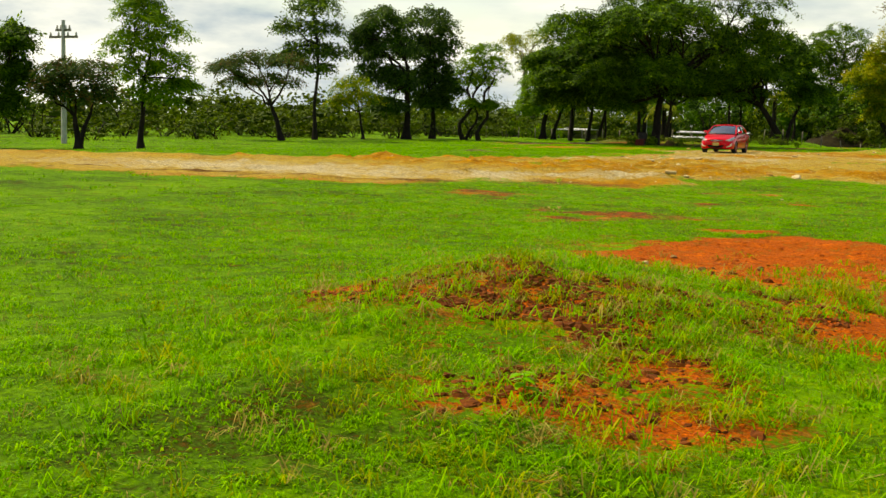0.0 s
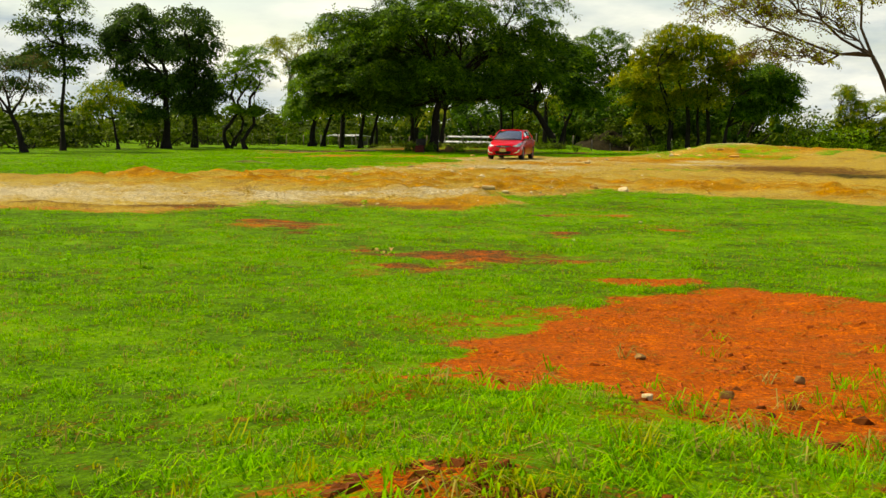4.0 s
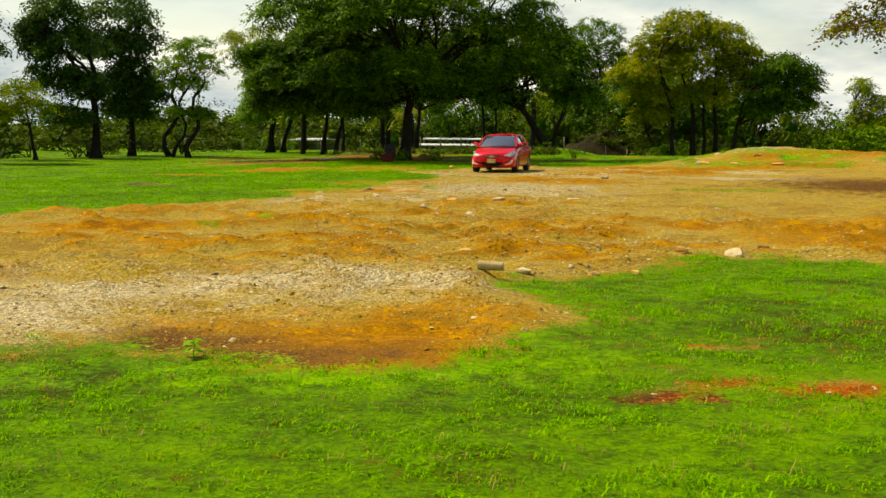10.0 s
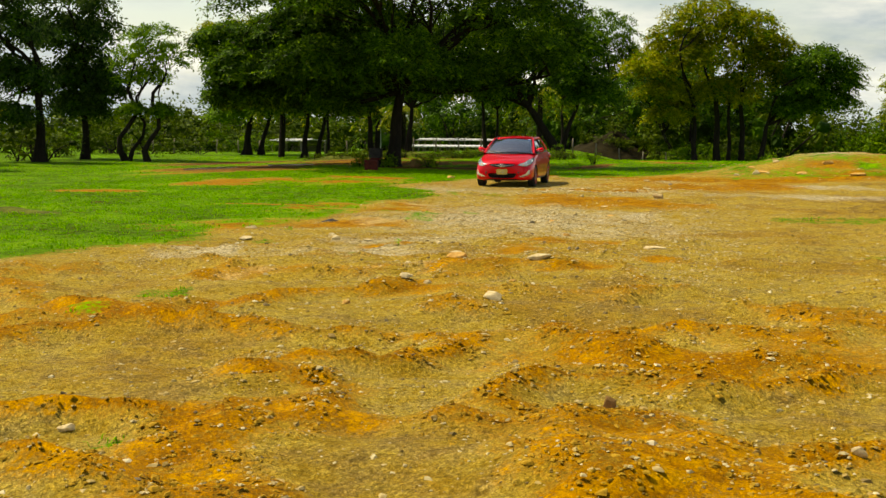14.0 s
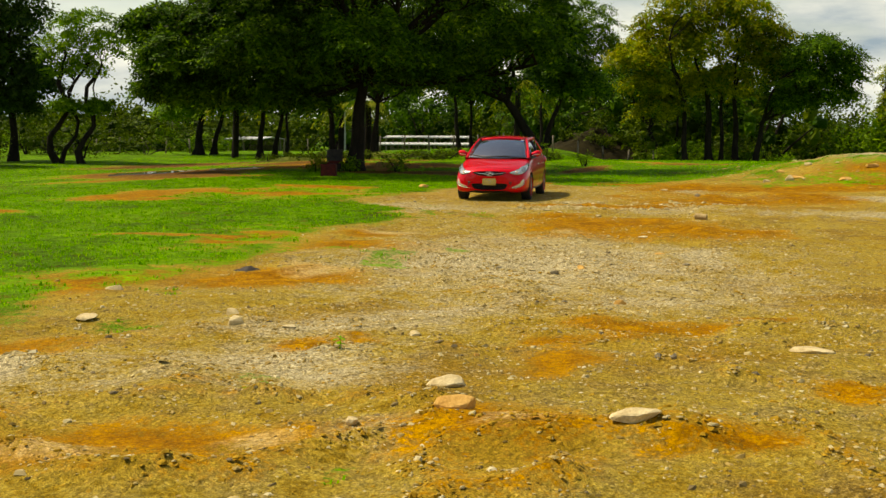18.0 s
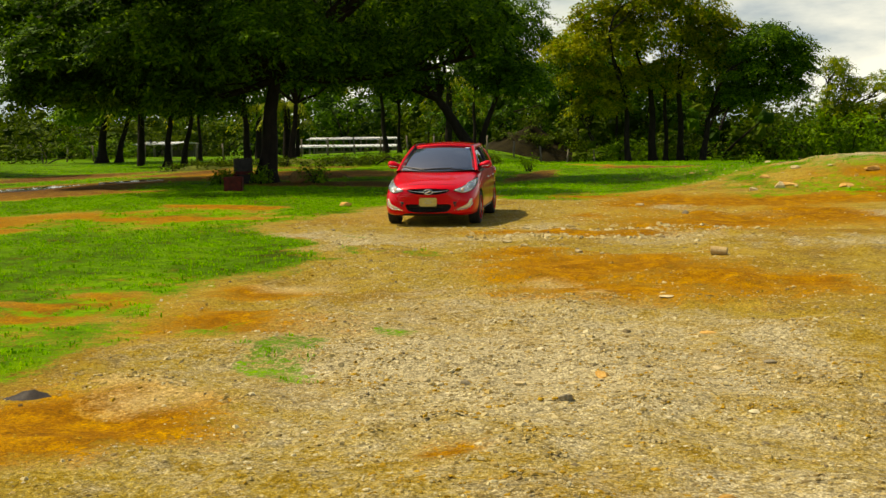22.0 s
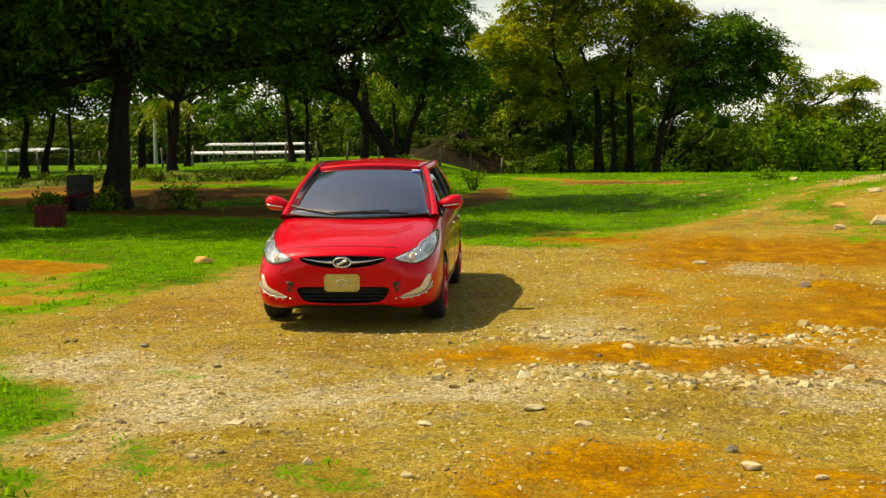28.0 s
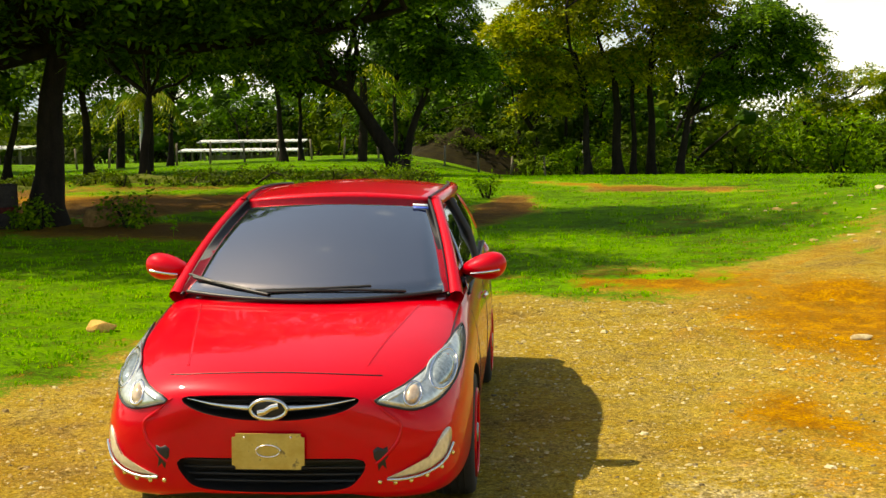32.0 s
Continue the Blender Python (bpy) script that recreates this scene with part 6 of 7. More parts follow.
RUBBER = plain("tyre_rubber", (0.02, 0.02, 0.02), 0.85, scale=40)
CHROME = plain("chrome", (0.75, 0.75, 0.76), 0.12, 1.0, vary=0.05)
ALLOY = plain("alloy_rim", (0.30, 0.30, 0.31), 0.35, 0.9)
LAMP_SILVER = plain("lamp_reflector", (0.62, 0.68, 0.65), 0.20, 0.6, vary=0.3, scale=30)
LAMP_CREAM = plain("fog_lamp_lens", (0.72, 0.66, 0.48), 0.2, 0.2, vary=0.2, scale=40, Coat_Weight=1.0)
DULL = plain("dark_cabin", (0.02, 0.02, 0.022), 0.8)
GOLD = plain("gold_stud", (0.80, 0.68, 0.30), 0.25, 0.9)
WHITE = plain("white_sticker", (0.75, 0.78, 0.78), 0.5)
BLUE = plain("blue_sticker", (0.05, 0.12, 0.55), 0.5)
RED_LENS = plain("tail_lens", (0.45, 0.01, 0.01), 0.15, Coat_Weight=1.0)


def plate_material():
    m, nt, b = mat("weathered_gold_plate", 0.4, 0.35)
    n = noise_tex(nt, 16.0, 5.0, 0.65)
    nt.links.new(ramp(nt, n, (0.40, (0.50, 0.35, 0.07)), (0.60, (0.58, 0.43, 0.11)), (0.66, (0.20, 0.15, 0.05))), b.inputs["Base Color"])
    return m


def tinted_glass():
    m, nt, b = mat("tinted_glass", 0.02, Transmission_Weight=0.75, IOR=1.5)
    b.inputs["Base Color"].default_value = (0.03, 0.036, 0.055, 1)
    b.inputs["Coat Weight"].default_value, b.inputs["Coat Roughness"].default_value, b.inputs["Coat IOR"].default_value = 1.0, 0.03, 3.2
    n = noise_tex(nt, 5.0, 4.0, 0.6, stretch=(2.0, 0.6, 0.6))
    nt.links.new(ramp(nt, n, (0.35, (0.015,)), (0.75, (0.10,))), b.inputs["Roughness"])
    return m


PLATE, GLASS = plate_material(), tinted_glass()
CAR_AT = (0.045, 0.0, 0.0)
car = thing("car", CAR_AT, "glossy red compact sedan with tinted windows parked on the gravel", "car", turn=1.8)

# cross-sections of the lower body: y, then (half width, height) from the bottom middle, round the side, to the top middle
SECTIONS = [
    (-0.035, [(0, .25), (.40, .25), (.47, .29), (.49, .40), (.48, .50), (.45, .60), (.30, .685), (0, .70)]),
    (0.03, [(0, .20), (.60, .20), (.66, .25), (.68, .40), (.67, .52), (.60, .655), (.36, .735), (0, .75)]),
    (0.16, [(0, .18), (.73, .18), (.785, .24), (.80, .40), (.785, .54), (.69, .69), (.44, .785), (0, .80)]),
    (0.45, [(0, .18), (.79, .18), (.835, .26), (.85, .42), (.84, .60), (.77, .785), (.53, .85), (0, .865)]),
    (0.84, [(0, .18), (.80, .18), (.85, .28), (.865, .45), (.855, .66), (.79, .86), (.58, .905), (0, .92)]),
    (1.12, [(0, .18), (.80, .18), (.845, .28), (.858, .45), (.853, .69), (.79, .915), (.62, .955), (0, .965)]),
    (1.5, [(0, .18), (.80, .18), (.845, .28), (.855, .48), (.852, .72), (.80, .94), (.70, .96), (0, .965)]),
    (2.4, [(0, .18), (.80, .18), (.845, .28), (.86, .50), (.855, .75), (.80, .97), (.70, .99), (0, .99)]),
    (3.0, [(0, .18), (.80, .18), (.845, .28), (.86, .50), (.855, .76), (.80, .99), (.70, 1.01), (0, 1.01)]),
    (3.45, [(0, .20), (.80, .20), (.85, .30), (.865, .50), (.855, .78), (.79, 1.01), (.68, 1.04), (0, 1.04)]),
    (3.95, [(0, .22), (.78, .22), (.83, .30), (.84, .50), (.83, .80), (.76, 1.04), (.62, 1.09), (0, 1.10)]),
    (4.25, [(0, .25), (.70, .25), (.77, .32), (.79, .50), (.77, .78), (.70, 1.01), (.55, 1.07), (0, 1.09)]),
    (4.40, [(0, .32), (.56, .32), (.63, .38), (.65, .50), (.63, .75), (.58, .93), (.45, .98), (0, 1.0)]),
]
PANELS = ["front_bumper", "hood", "fender", "side_panel", "trunk_lid", "rear_bumper", "underbody", "wheel_well", "grille_well"]


def panel_of(s, i):
    if i == 0:
        return 6
    if s < 2:
        return 0 if i < 6 else (0 if s == 0 else 1)
    if s < 5:
        return 1 if i >= 5 else (0 if s == 2 and i < 3 else 2)
    if s < 9:
        return 3
    return 4 if i >= 5 else (5 if s >= 10 else 3)


def solid(name, bm):
    me = bpy.data.meshes.new(name)
    bm.normal_update()
    bm.to_mesh(me)
    bm.free()
    return new(name, me)


def prism(outline, y0, y1, index):
    """A closed cutter: an outline in (x, z) drawn out along y."""
    bm = bmesh.new()
    a = [bm.verts.new((x, y0, z)) for x, z in outline]
    b = [bm.verts.new((x, y1, z)) for x, z in outline]
    n = len(outline)
    fs = [bm.faces.new(a), bm.faces.new(b[::-1])] + [bm.faces.new((a[i], b[i], b[(i + 1) % n], a[(i + 1) % n])) for i in range(n)]
    bmesh.ops.recalc_face_normals(bm, faces=bm.faces)
    for f in fs:
        f.material_index = index
    return solid("cutter", bm)


def round_outline(pts, per=6):
    """A smooth closed curve through the given corners."""
    out, n = [], len(pts)
    for i in range(n):
        p0, p1, p2, p3 = (np.array(pts[(i + k - 1) % n], float) for k in range(4))
        for k in range(per):
            t = k / per
            out.append(tuple(0.5 * (2 * p1 + (p2 - p0) * t + (2 * p0 - 5 * p1 + 4 * p2 - p3) * t * t + (3 * p1 - p0 - 3 * p2 + p3) * t ** 3)))
    return out


UPPER_GRILLE = round_outline([(-.385, .654), (-.30, .673), (0, .680), (.30, .673), (.385, .654), (.31, .607), (.16, .577), (0, .570), (-.16, .577), (-.31, .607)], 4)
LOWER_GRILLE = round_outline([(-.40, .395), (-.2, .405), (.2, .405), (.40, .395), (.375, .31), (.285, .266), (0, .256), (-.285, .266), (-.375, .31)], 4)


def build_body():
    bm = bmesh.new()
    rows = []
    for y, prof in SECTIONS:
        right = [bm.verts.new((x, y, z)) for x, z in prof]
        left = [right[0]] + [bm.verts.new((-x, y, z)) for x, z in prof[1:-1]] + [right[-1]]
        rows.append((right, left))
    for s in range(len(rows) - 1):
        for side in (0, 1):
            a, b = rows[s][side], rows[s + 1][side]
            for i in range(7):
                q = (a[i], a[i + 1], b[i + 1], b[i])
                f = bm.faces.new(q if side else q[::-1])
                f.material_index = panel_of(s, i)
    for (right, left), idx in ((rows[0], 0), (rows[-1], 5)):
        y = right[0].co.y + (-0.012 if idx == 0 else 0.02)
        mids = [right[0]] + [bm.verts.new((0, y, right[i].co.z)) for i in range(1, 7)] + [right[7]]
        for half in (right, left):
            for i in range(7):
                q = [half[i], half[i + 1], mids[i + 1], mids[i]]
                q = [v for k, v in enumerate(q) if v not in q[:k]]
                f = bm.faces.new(q)
                f.material_index = idx
    bmesh.ops.recalc_face_normals(bm, faces=bm.faces)
    shell = solid("shell", bm)
    for name in PANELS:
        shell.data.materials.append(BLACK if name in ("underbody", "wheel_well", "grille_well") else PAINT)
    sub = shell.modifiers.new("round", "SUBSURF")
    sub.levels = sub.render_levels = 3
    cutters = [prism(UPPER_GRILLE, -0.3, 0.10, 8), prism(LOWER_GRILLE, -0.3, 0.10, 8)]
    for cx in (-0.86, 0.86):
        for cy in (0.84, 3.42):
            bm = bmesh.new()
            bmesh.ops.create_cone(bm, cap_ends=True, segments=40, radius1=0.345, radius2=0.345, depth=0.52,
                                  matrix=Matrix.Translation((cx, cy, 0.30)) @ Matrix.Rotation(math.pi / 2, 4, "Y"))
            for f in bm.faces:
                f.material_index = 7
            cutters.append(solid("cutter", bm))
    for c in cutters:
        for name in PANELS:
            c.data.materials.append(BLACK)
        m = shell.modifiers.new("cut", "BOOLEAN")
        m.operation, m.solver, m.object = "DIFFERENCE", "EXACT", c
    bpy.context.view_layer.update()
    dg = bpy.context.evaluated_depsgraph_get()
    whole = bpy.data.meshes.new_from_object(shell.evaluated_get(dg))
    from_bvh = bmesh.new()
    from_bvh.from_mesh(whole)
    for i, name in enumerate(PANELS):
        sub_bm = from_bvh.copy()
        bmesh.ops.delete(sub_bm, geom=[f for f in sub_bm.faces if f.material_index != i], context="FACES")
        if not sub_bm.faces:
            sub_bm.free()
            continue
        for f in sub_bm.faces:
            f.material_index = 0
        if name in ("fender", "side_panel", "wheel_well"):
            halves = []
            ends = ((-9, 2.1), (2.1, 9)) if name == "wheel_well" else ((-9, 9),)
            for sgn, (y0, y1) in [(s, e) for s in (-1, 1) for e in ends]:
                half = sub_bm.copy()
                drop = [f for f in half.faces if f.calc_center_median().x * sgn < 0 or not y0 <= f.calc_center_median().y < y1]
                bmesh.ops.delete(half, geom=drop, context="FACES")
                halves.append(half)
            sub_bm.free()
            for half in halves:
                part(name, half, BLACK if name == "wheel_well" else PAINT, car)
        else:
            part(name, sub_bm, BLACK if name in ("underbody", "grille_well") else PAINT, car)
    for o in (shell, *cutters):
        bpy.data.objects.remove(o)
    return from_bvh


from mathutils.bvhtree import BVHTree  # noqa: E402

body_bm = build_body()
body_tree = BVHTree.FromBMesh(body_bm)


def on_body(x, z, proud=0.0, way=(0, 1, 0), start=None):
    """The place on the body's front behind (x, z), lifted off it by proud."""
    hit, nrm, _, _ = body_tree.ray_cast(Vector(start or (x, -1.0, z)), Vector(way))
    if hit is None:
        return None
    if nrm.dot(Vector(way)) > 0:
        nrm = -nrm
    return hit + nrm * proud


def overlay(name, outline, material, proud=0.004, thick=0.012, label="", fine=5, parent=None):
    """A thin shell laid over the body's front, with the given outline in (x, z)."""
    cx, cz = np.mean([p[0] for p in outline]), np.mean([p[1] for p in outline])
    bm = bmesh.new()
    rings = []
    for k in range(fine + 1):
        t = k / fine
        ring = []
        for x, z in outline:
            q = on_body(cx + (x - cx) * t, cz + (z - cz) * t, proud + thick * (1 - t ** 4))
            ring.append(q or (ring[-1] if ring else Vector((x, 0.2, z))))
        rings.append([bm.verts.new(q) for q in ring])
    edge = [bm.verts.new((on_body(x, z, -0.01) or rings[-1][i].co)) for i, (x, z) in enumerate(outline)]
    rings.append(edge)
    n = len(outline)
    for a, b in zip(rings, rings[1:]):
        for i in range(n):
            bm.faces.new((a[i], a[(i + 1) % n], b[(i + 1) % n], b[i]))
    bmesh.ops.remove_doubles(bm, verts=bm.verts, dist=1e-5)
    bmesh.ops.recalc_face_normals(bm, faces=bm.faces)
    return part(name, bm, material, parent or car, label)


def strip(name, pts, r, material, label="", closed=False, sides=6, parent=None):
    """A thin bent bar through the points."""
    pts = [Vector(p) for p in pts if p is not None]
    v, f = tube(pts + ([pts[0]] if closed else []), [r] * (len(pts) + closed), sides)
    return child(name, mesh_np(name, *join_geo([(v, f)]), material, True), parent or car, label)


def along(pts, per=6):
    """A smooth open curve through the points."""
    P = [np.array(p, float) for p in pts]
    P = [2 * P[0] - P[1]] + P + [2 * P[-1] - P[-2]]
    out = []
    for i in range(1, len(P) - 2):
        for k in range(per):
            t = k / per
            p0, p1, p2, p3 = P[i - 1:i + 3]
            out.append(tuple(0.5 * (2 * p1 + (p2 - p0) * t + (2 * p0 - 5 * p1 + 4 * p2 - p3) * t * t + (3 * p1 - p0 - 3 * p2 + p3) * t ** 3)))
    return out + [tuple(P[-2])]


def patch(rows):
    """Verts and quads through rows of points."""
    v = [p for row in rows for p in row]
    n = len(rows[0])
    return v, [(i * n + j, i * n + j + 1, (i + 1) * n + j + 1, (i + 1) * n + j) for i in range(len(rows) - 1) for j in range(n - 1)]


def panel(name, rows, material, label="", thick=0.006):
    v, f = patch(rows)
    me = mesh_np(name, [tuple(p) for p in v], f, material, True)
    ob = child(name, me, car, label)
    s = ob.modifiers.new("thick", "SOLIDIFY")
    s.thickness, s.offset = thick, 0.0
    return ob


# -- glasshouse
def lerp(a, b, t):
    return tuple(p + (q - p) * t for p, q in zip(a, b))


def bowed(a, b, push, n=13):
    """A bowed edge between two points, mirrored evenly."""
    return [tuple(p + q * (1 - (2 * k / (n - 1) - 1) ** 2) for p, q in zip(lerp(a, b, k / (n - 1)), push)) for k in range(n)]


ws_low, ws_top = bowed((-.70, 1.13, .965), (.70, 1.13, .965), (0, -.20, -.024)), bowed((-.55, 1.98, 1.372), (.55, 1.98, 1.372), (0, -.10, .035))
rows = []
for k in range(9):
    t = k / 8
    rows.append([(p[0], p[1] - 0.02 * math.sin(math.pi * t), p[2] + 0.035 * math.sin(math.pi * t)) for p in (lerp(a, b, t) for a, b in zip(ws_low, ws_top))])
panel("windscreen", rows, GLASS, "dark tinted windscreen reflecting the clouds")
rail = lambda y: (0.555 + 0.055 * math.sin(math.pi * min(1, max(0, (y - 1.98) / 1.5))), 1.368 + 0.035 * math.sin(math.pi * min(1, max(0, (y - 1.9) / 1.9))))  # noqa: E731
rows = []
for k in range(13):
    t = k / 12
    if k == 0:
        rows.append([(x, y, z + 0.002) for x, y, z in ws_top])
        continue
    y = 1.98 + 1.42 * t
    w, z = rail(y)
    rows.append([(w * (2 * j / 12 - 1), y - 0.10 * (1 - t) * (1 - (2 * j / 12 - 1) ** 2) + 0.08 * t * (1 - (2 * j / 12 - 1) ** 2), z + (0.038 + 0.016 * math.sin(math.pi * t)) * (1 - (2 * j / 12 - 1) ** 2)) for j in range(13)])
panel("roof", rows, PAINT, thick=0.02)
rg_top, rg_low = rows[-1], bowed((-.68, 3.96, 1.075), (.68, 3.96, 1.075), (0, .16, .02))
panel("rear_window", [[lerp(a, b, k / 6) for a, b in zip(rg_top, rg_low)] for k in range(7)], GLASS)
for sgn in (-1, 1):
    belt = lambda y: (sgn * (0.795 - 0.004 * abs(y - 2)), 0.935 + 0.028 * (y - 1.2))  # noqa: E731
    pil = [(sgn * (0.735 - 0.165 * t ** 1.1), 1.14 + 0.86 * t, 0.935 + 0.44 * t + 0.04 * math.sin(math.pi * t)) for t in np.linspace(0, 1, 9)]
    v, f = tube(pil, [0.042, 0.038, 0.036, 0.034, 0.033, 0.032, 0.032, 0.033, 0.036], 8)
    child("pillar", mesh_np("pillar", *join_geo([(v, f)]), PAINT, True), car)
    strip("window_seal", [(p[0] - sgn * 0.035, p[1] - 0.022, p[2] + 0.012) for p in pil], 0.010, BLACK)
    railpts = [(sgn * (rail(y)[0] + 0.012), y, rail(y)[1] - 0.005) for y in np.linspace(1.96, 3.42, 10)]
    v, f = tube(railpts, [0.036] * 10, 8)
    child("roof_rail", mesh_np("roof_rail", *join_geo([(v, f)]), PAINT, True), car)
    strip("rain_gutter", [(p[0] - sgn * 0.03, p[1], p[2] + 0.034) for p in railpts], 0.008, BLACK)
    v, f = tube([(sgn * .545, 3.36, 1.355), (sgn * .60, 3.60, 1.26), (sgn * .65, 3.84, 1.13), (sgn * .68, 4.00, 1.05)], [0.045, 0.055, 0.06, 0.05], 8)
    child("rear_pillar", mesh_np("rear_pillar", *join_geo([(v, f)]), PAINT, True), car)
    for y0, y1 in ((1.30, 2.36), (2.42, 3.30)):
        rows = []
        for k in range(7):
            t = k / 6
            row = []
            for j in range(9):
                y = y0 + (y1 - y0) * j / 8
                top_y = max(y, 2.0 + 0.2 * (j / 8)) if y0 < 2 else min(y, 3.28)
                b, tp = belt(y), (sgn * (rail(top_y)[0] + 0.02), rail(top_y)[1] - 0.03)
                yy = y + (top_y - y) * t
                row.append((b[0] + (tp[0] - b[0]) * t + sgn * 0.02 * math.sin(math.pi * t), yy, b[1] + (tp[1] - b[1]) * t))
            rows.append(row)
        panel("side_window", rows, GLASS)
    strip("door_pillar", [(belt(2.39)[0], 2.39, belt(2.39)[1]), (sgn * 0.74, 2.39, 1.16), (sgn * (rail(2.39)[0] + 0.03), 2.39, rail(2.39)[1] - 0.03)], 0.028, BLACK)
    strip("belt_moulding", [(belt(y)[0] + sgn * 0.006, y, belt(y)[1]) for y in np.linspace(1.25, 3.45, 12)], 0.010, BLACK)
    # doors: handle and shut lines on the flank
    flank = lambda y, z, p: on_body(0, 0, p, (-sgn, 0, 0), (sgn * 2.0, y, z))  # noqa: E731
    for y in (1.28, 2.38, 3.18):
        strip("door_gap", [flank(y + 0.04 * k * (y > 3), (0.26 if y < 3 else 0.68) + (0.66 if y < 3 else 0.26) * k / 8, -0.001) for k in range(9)], 0.004, BLACK)
    for y in (2.18, 3.05):
        h = strip("door_handle", [flank(y - 0.10 + 0.05 * k, 0.80, 0.012 + 0.012 * (k % 4 > 0)) for k in range(5)], 0.012, CHROME, "chrome door handle")
    strip("sill_trim", [flank(1.2 + 0.18 * k, 0.24, 0.004) for k in range(11)], 0.012, BLACK)
    # mirrors
    bm = bmesh.new()
    bmesh.ops.create_icosphere(bm, subdivisions=4, radius=1.0)
    for v in bm.verts:
        x, y, z = v.co
        y = max(y, -1) if y < 0 else min(y, 0.55)
        taper = 0.80 + 0.28 * (x * sgn)
        v.co = (x * 0.125, y * 0.09, z * 0.088 * taper + 0.014 * x * sgn)
    bmesh.ops.translate(bm, vec=(sgn * 0.868, 1.46, 1.055), verts=bm.verts)
    mirror = part("door_mirror", bm, PAINT, car, "red door mirror with a turn signal strip")
    strip("signal_strip", [(sgn * (0.80 + 0.022 * k), 1.46 - 0.083 * math.sqrt(max(0.05, 1 - ((0.80 + 0.022 * k - 0.868) / 0.125) ** 2)), 1.022 + 0.003 * k) for k in range(8)], 0.009, CHROME, parent=mirror)
    strip("mirror_foot", [(sgn * 0.75, 1.42, 0.965), (sgn * 0.775, 1.44, 0.99), (sgn * 0.81, 1.46, 1.015)], 0.03, BLACK, parent=mirror)
    # headlamps
    out = round_outline([(sgn * x, z) for x, z in [(.45, .648), (.53, .618), (.62, .600), (.71, .618), (.775, .672), (.797, .755), (.775, .835), (.725, .80), (.655, .742), (.56, .692)]], 3)
    if sgn < 0:
        out = out[::-1]
    lamp = overlay("headlamp", out, LAMP_SILVER, 0.004, 0.014, "clear headlamp with a silver reflector")
    strip("lamp_bezel", [on_body(x, z, 0.006) for x, z in out], 0.0045, BLACK, closed=True, parent=lamp)
    for (cx, cz), rr, m, nm in (((.715, .715), .062, CHROME, "projector_ring"), ((.60, .655), .040, CHROME, "projector_ring")):
        ring = [on_body(sgn * (cx + rr * 0.85 * math.cos(a)), cz + rr * math.sin(a), 0.016) for a in np.linspace(0, 2 * math.pi, 25)[:-1]]
        strip(nm, ring, 0.006, m, closed=True, parent=lamp)
        overlay("lamp_lens", [(sgn * (cx + rr * 0.72 * math.cos(a)), cz + rr * 0.85 * math.sin(a)) for a in np.linspace(0, 2 * math.pi, 21)[:-1]],
                plain("lamp_glass", (0.35, 0.42, 0.42), 0.06, 0.6, vary=0.4, scale=60) if cx > 0.7 else plain("lamp_bulb", (0.65, 0.5, 0.36), 0.1, 0.3, vary=0.3), 0.012, 0.02, parent=lamp)
    strip("lamp_rib", [on_body(sgn * x, z, 0.015) for x, z in along([(.50, .645), (.57, .672), (.64, .70), (.66, .75), (.73, .79)], 4)], 0.007, LAMP_SILVER, parent=lamp)
    # fog lamp housings with studs below
    out = round_outline([(sgn * x, z) for x, z in [(.715, .462), (.745, .50), (.765, .492), (.765, .435), (.735, .375), (.66, .335), (.565, .318), (.50, .318), (.585, .345), (.665, .385), (.70, .43)]], 3)
    fog = overlay("fog_lamp", out if sgn > 0 else out[::-1], LAMP_CREAM, 0.003, 0.010, "cream coloured fog lamp in a chrome housing")
    strip("fog_trim", [on_body(sgn * x, z, 0.008) for x, z in along([(.50, .312), (.565, .31), (.66, .325), (.735, .365), (.77, .43)], 4)], 0.007, CHROME, parent=fog)
    for x, z in ((.47, .300), (.535, .296), (.60, .300), (.665, .314), (.725, .338), (.768, .385)):
        c = on_body(sgn * x, z, 0.004)
        if c:
            bm = bmesh.new()
            bmesh.ops.create_icosphere(bm, subdivisions=2, radius=0.011, matrix=Matrix.Translation(c))
            part("stud", bm, GOLD, car, "small gold stud")
    # bumper crease and dark worn decal
    strip("bumper_crease", [on_body(sgn * x, z, -0.004) for x, z in along([(.43, .66), (.50, .60), (.56, .55), (.55, .48), (.50, .42), (.455, .38)], 4)], 0.009, PAINT)
    overlay("decal", [(sgn * (.475 + px * 0.032), .405 + pz * 0.05) for px, pz in
                      [(-1, .7), (-.4, 1), (.3, .8), (.9, 1), (1, .1), (.6, -.2), (.8, -1), (.2, -.6), (-.3, -1.1), (-.5, -.3), (-.9, 0)]][::sgn], BLACK, 0.0012, 0.001, "worn black decal", 3)

# hood shut line and creases
strip("hood_gap", [on_body(x, .757 - 0.022 * (x / .47) ** 2, 0.0005) for x in np.linspace(-.47, .47, 23)], 0.0035, BLACK)
down = lambda x, y, p: on_body(0, 0, p, (0, 0, -1), (x, y, 2.0))  # noqa: E731
for sgn in (-1, 1):
    strip("fender_gap", [down(sgn * (.735 + 0.02 * k / 9), 0.62 + 0.055 * k, 0.0005) for k in range(10)], 0.0035, BLACK)
    strip("hood_crease", [down(sgn * (.40 + 0.16 * k / 9), 0.16 + 0.09 * k, -0.006) for k in range(10)], 0.010, PAINT)

# grille bars, emblem, plate
for sgn in (-1, 1):
    wing = [(sgn * x, -0.012 + 0.17 * x * x, z) for x, z in along([(.075, .618), (.15, .622), (.25, .632), (.365, .654)], 4)]
    v, f = tube(wing, [0.019 - 0.014 * (k / (len(wing) - 1)) for k in range(len(wing))], 8)
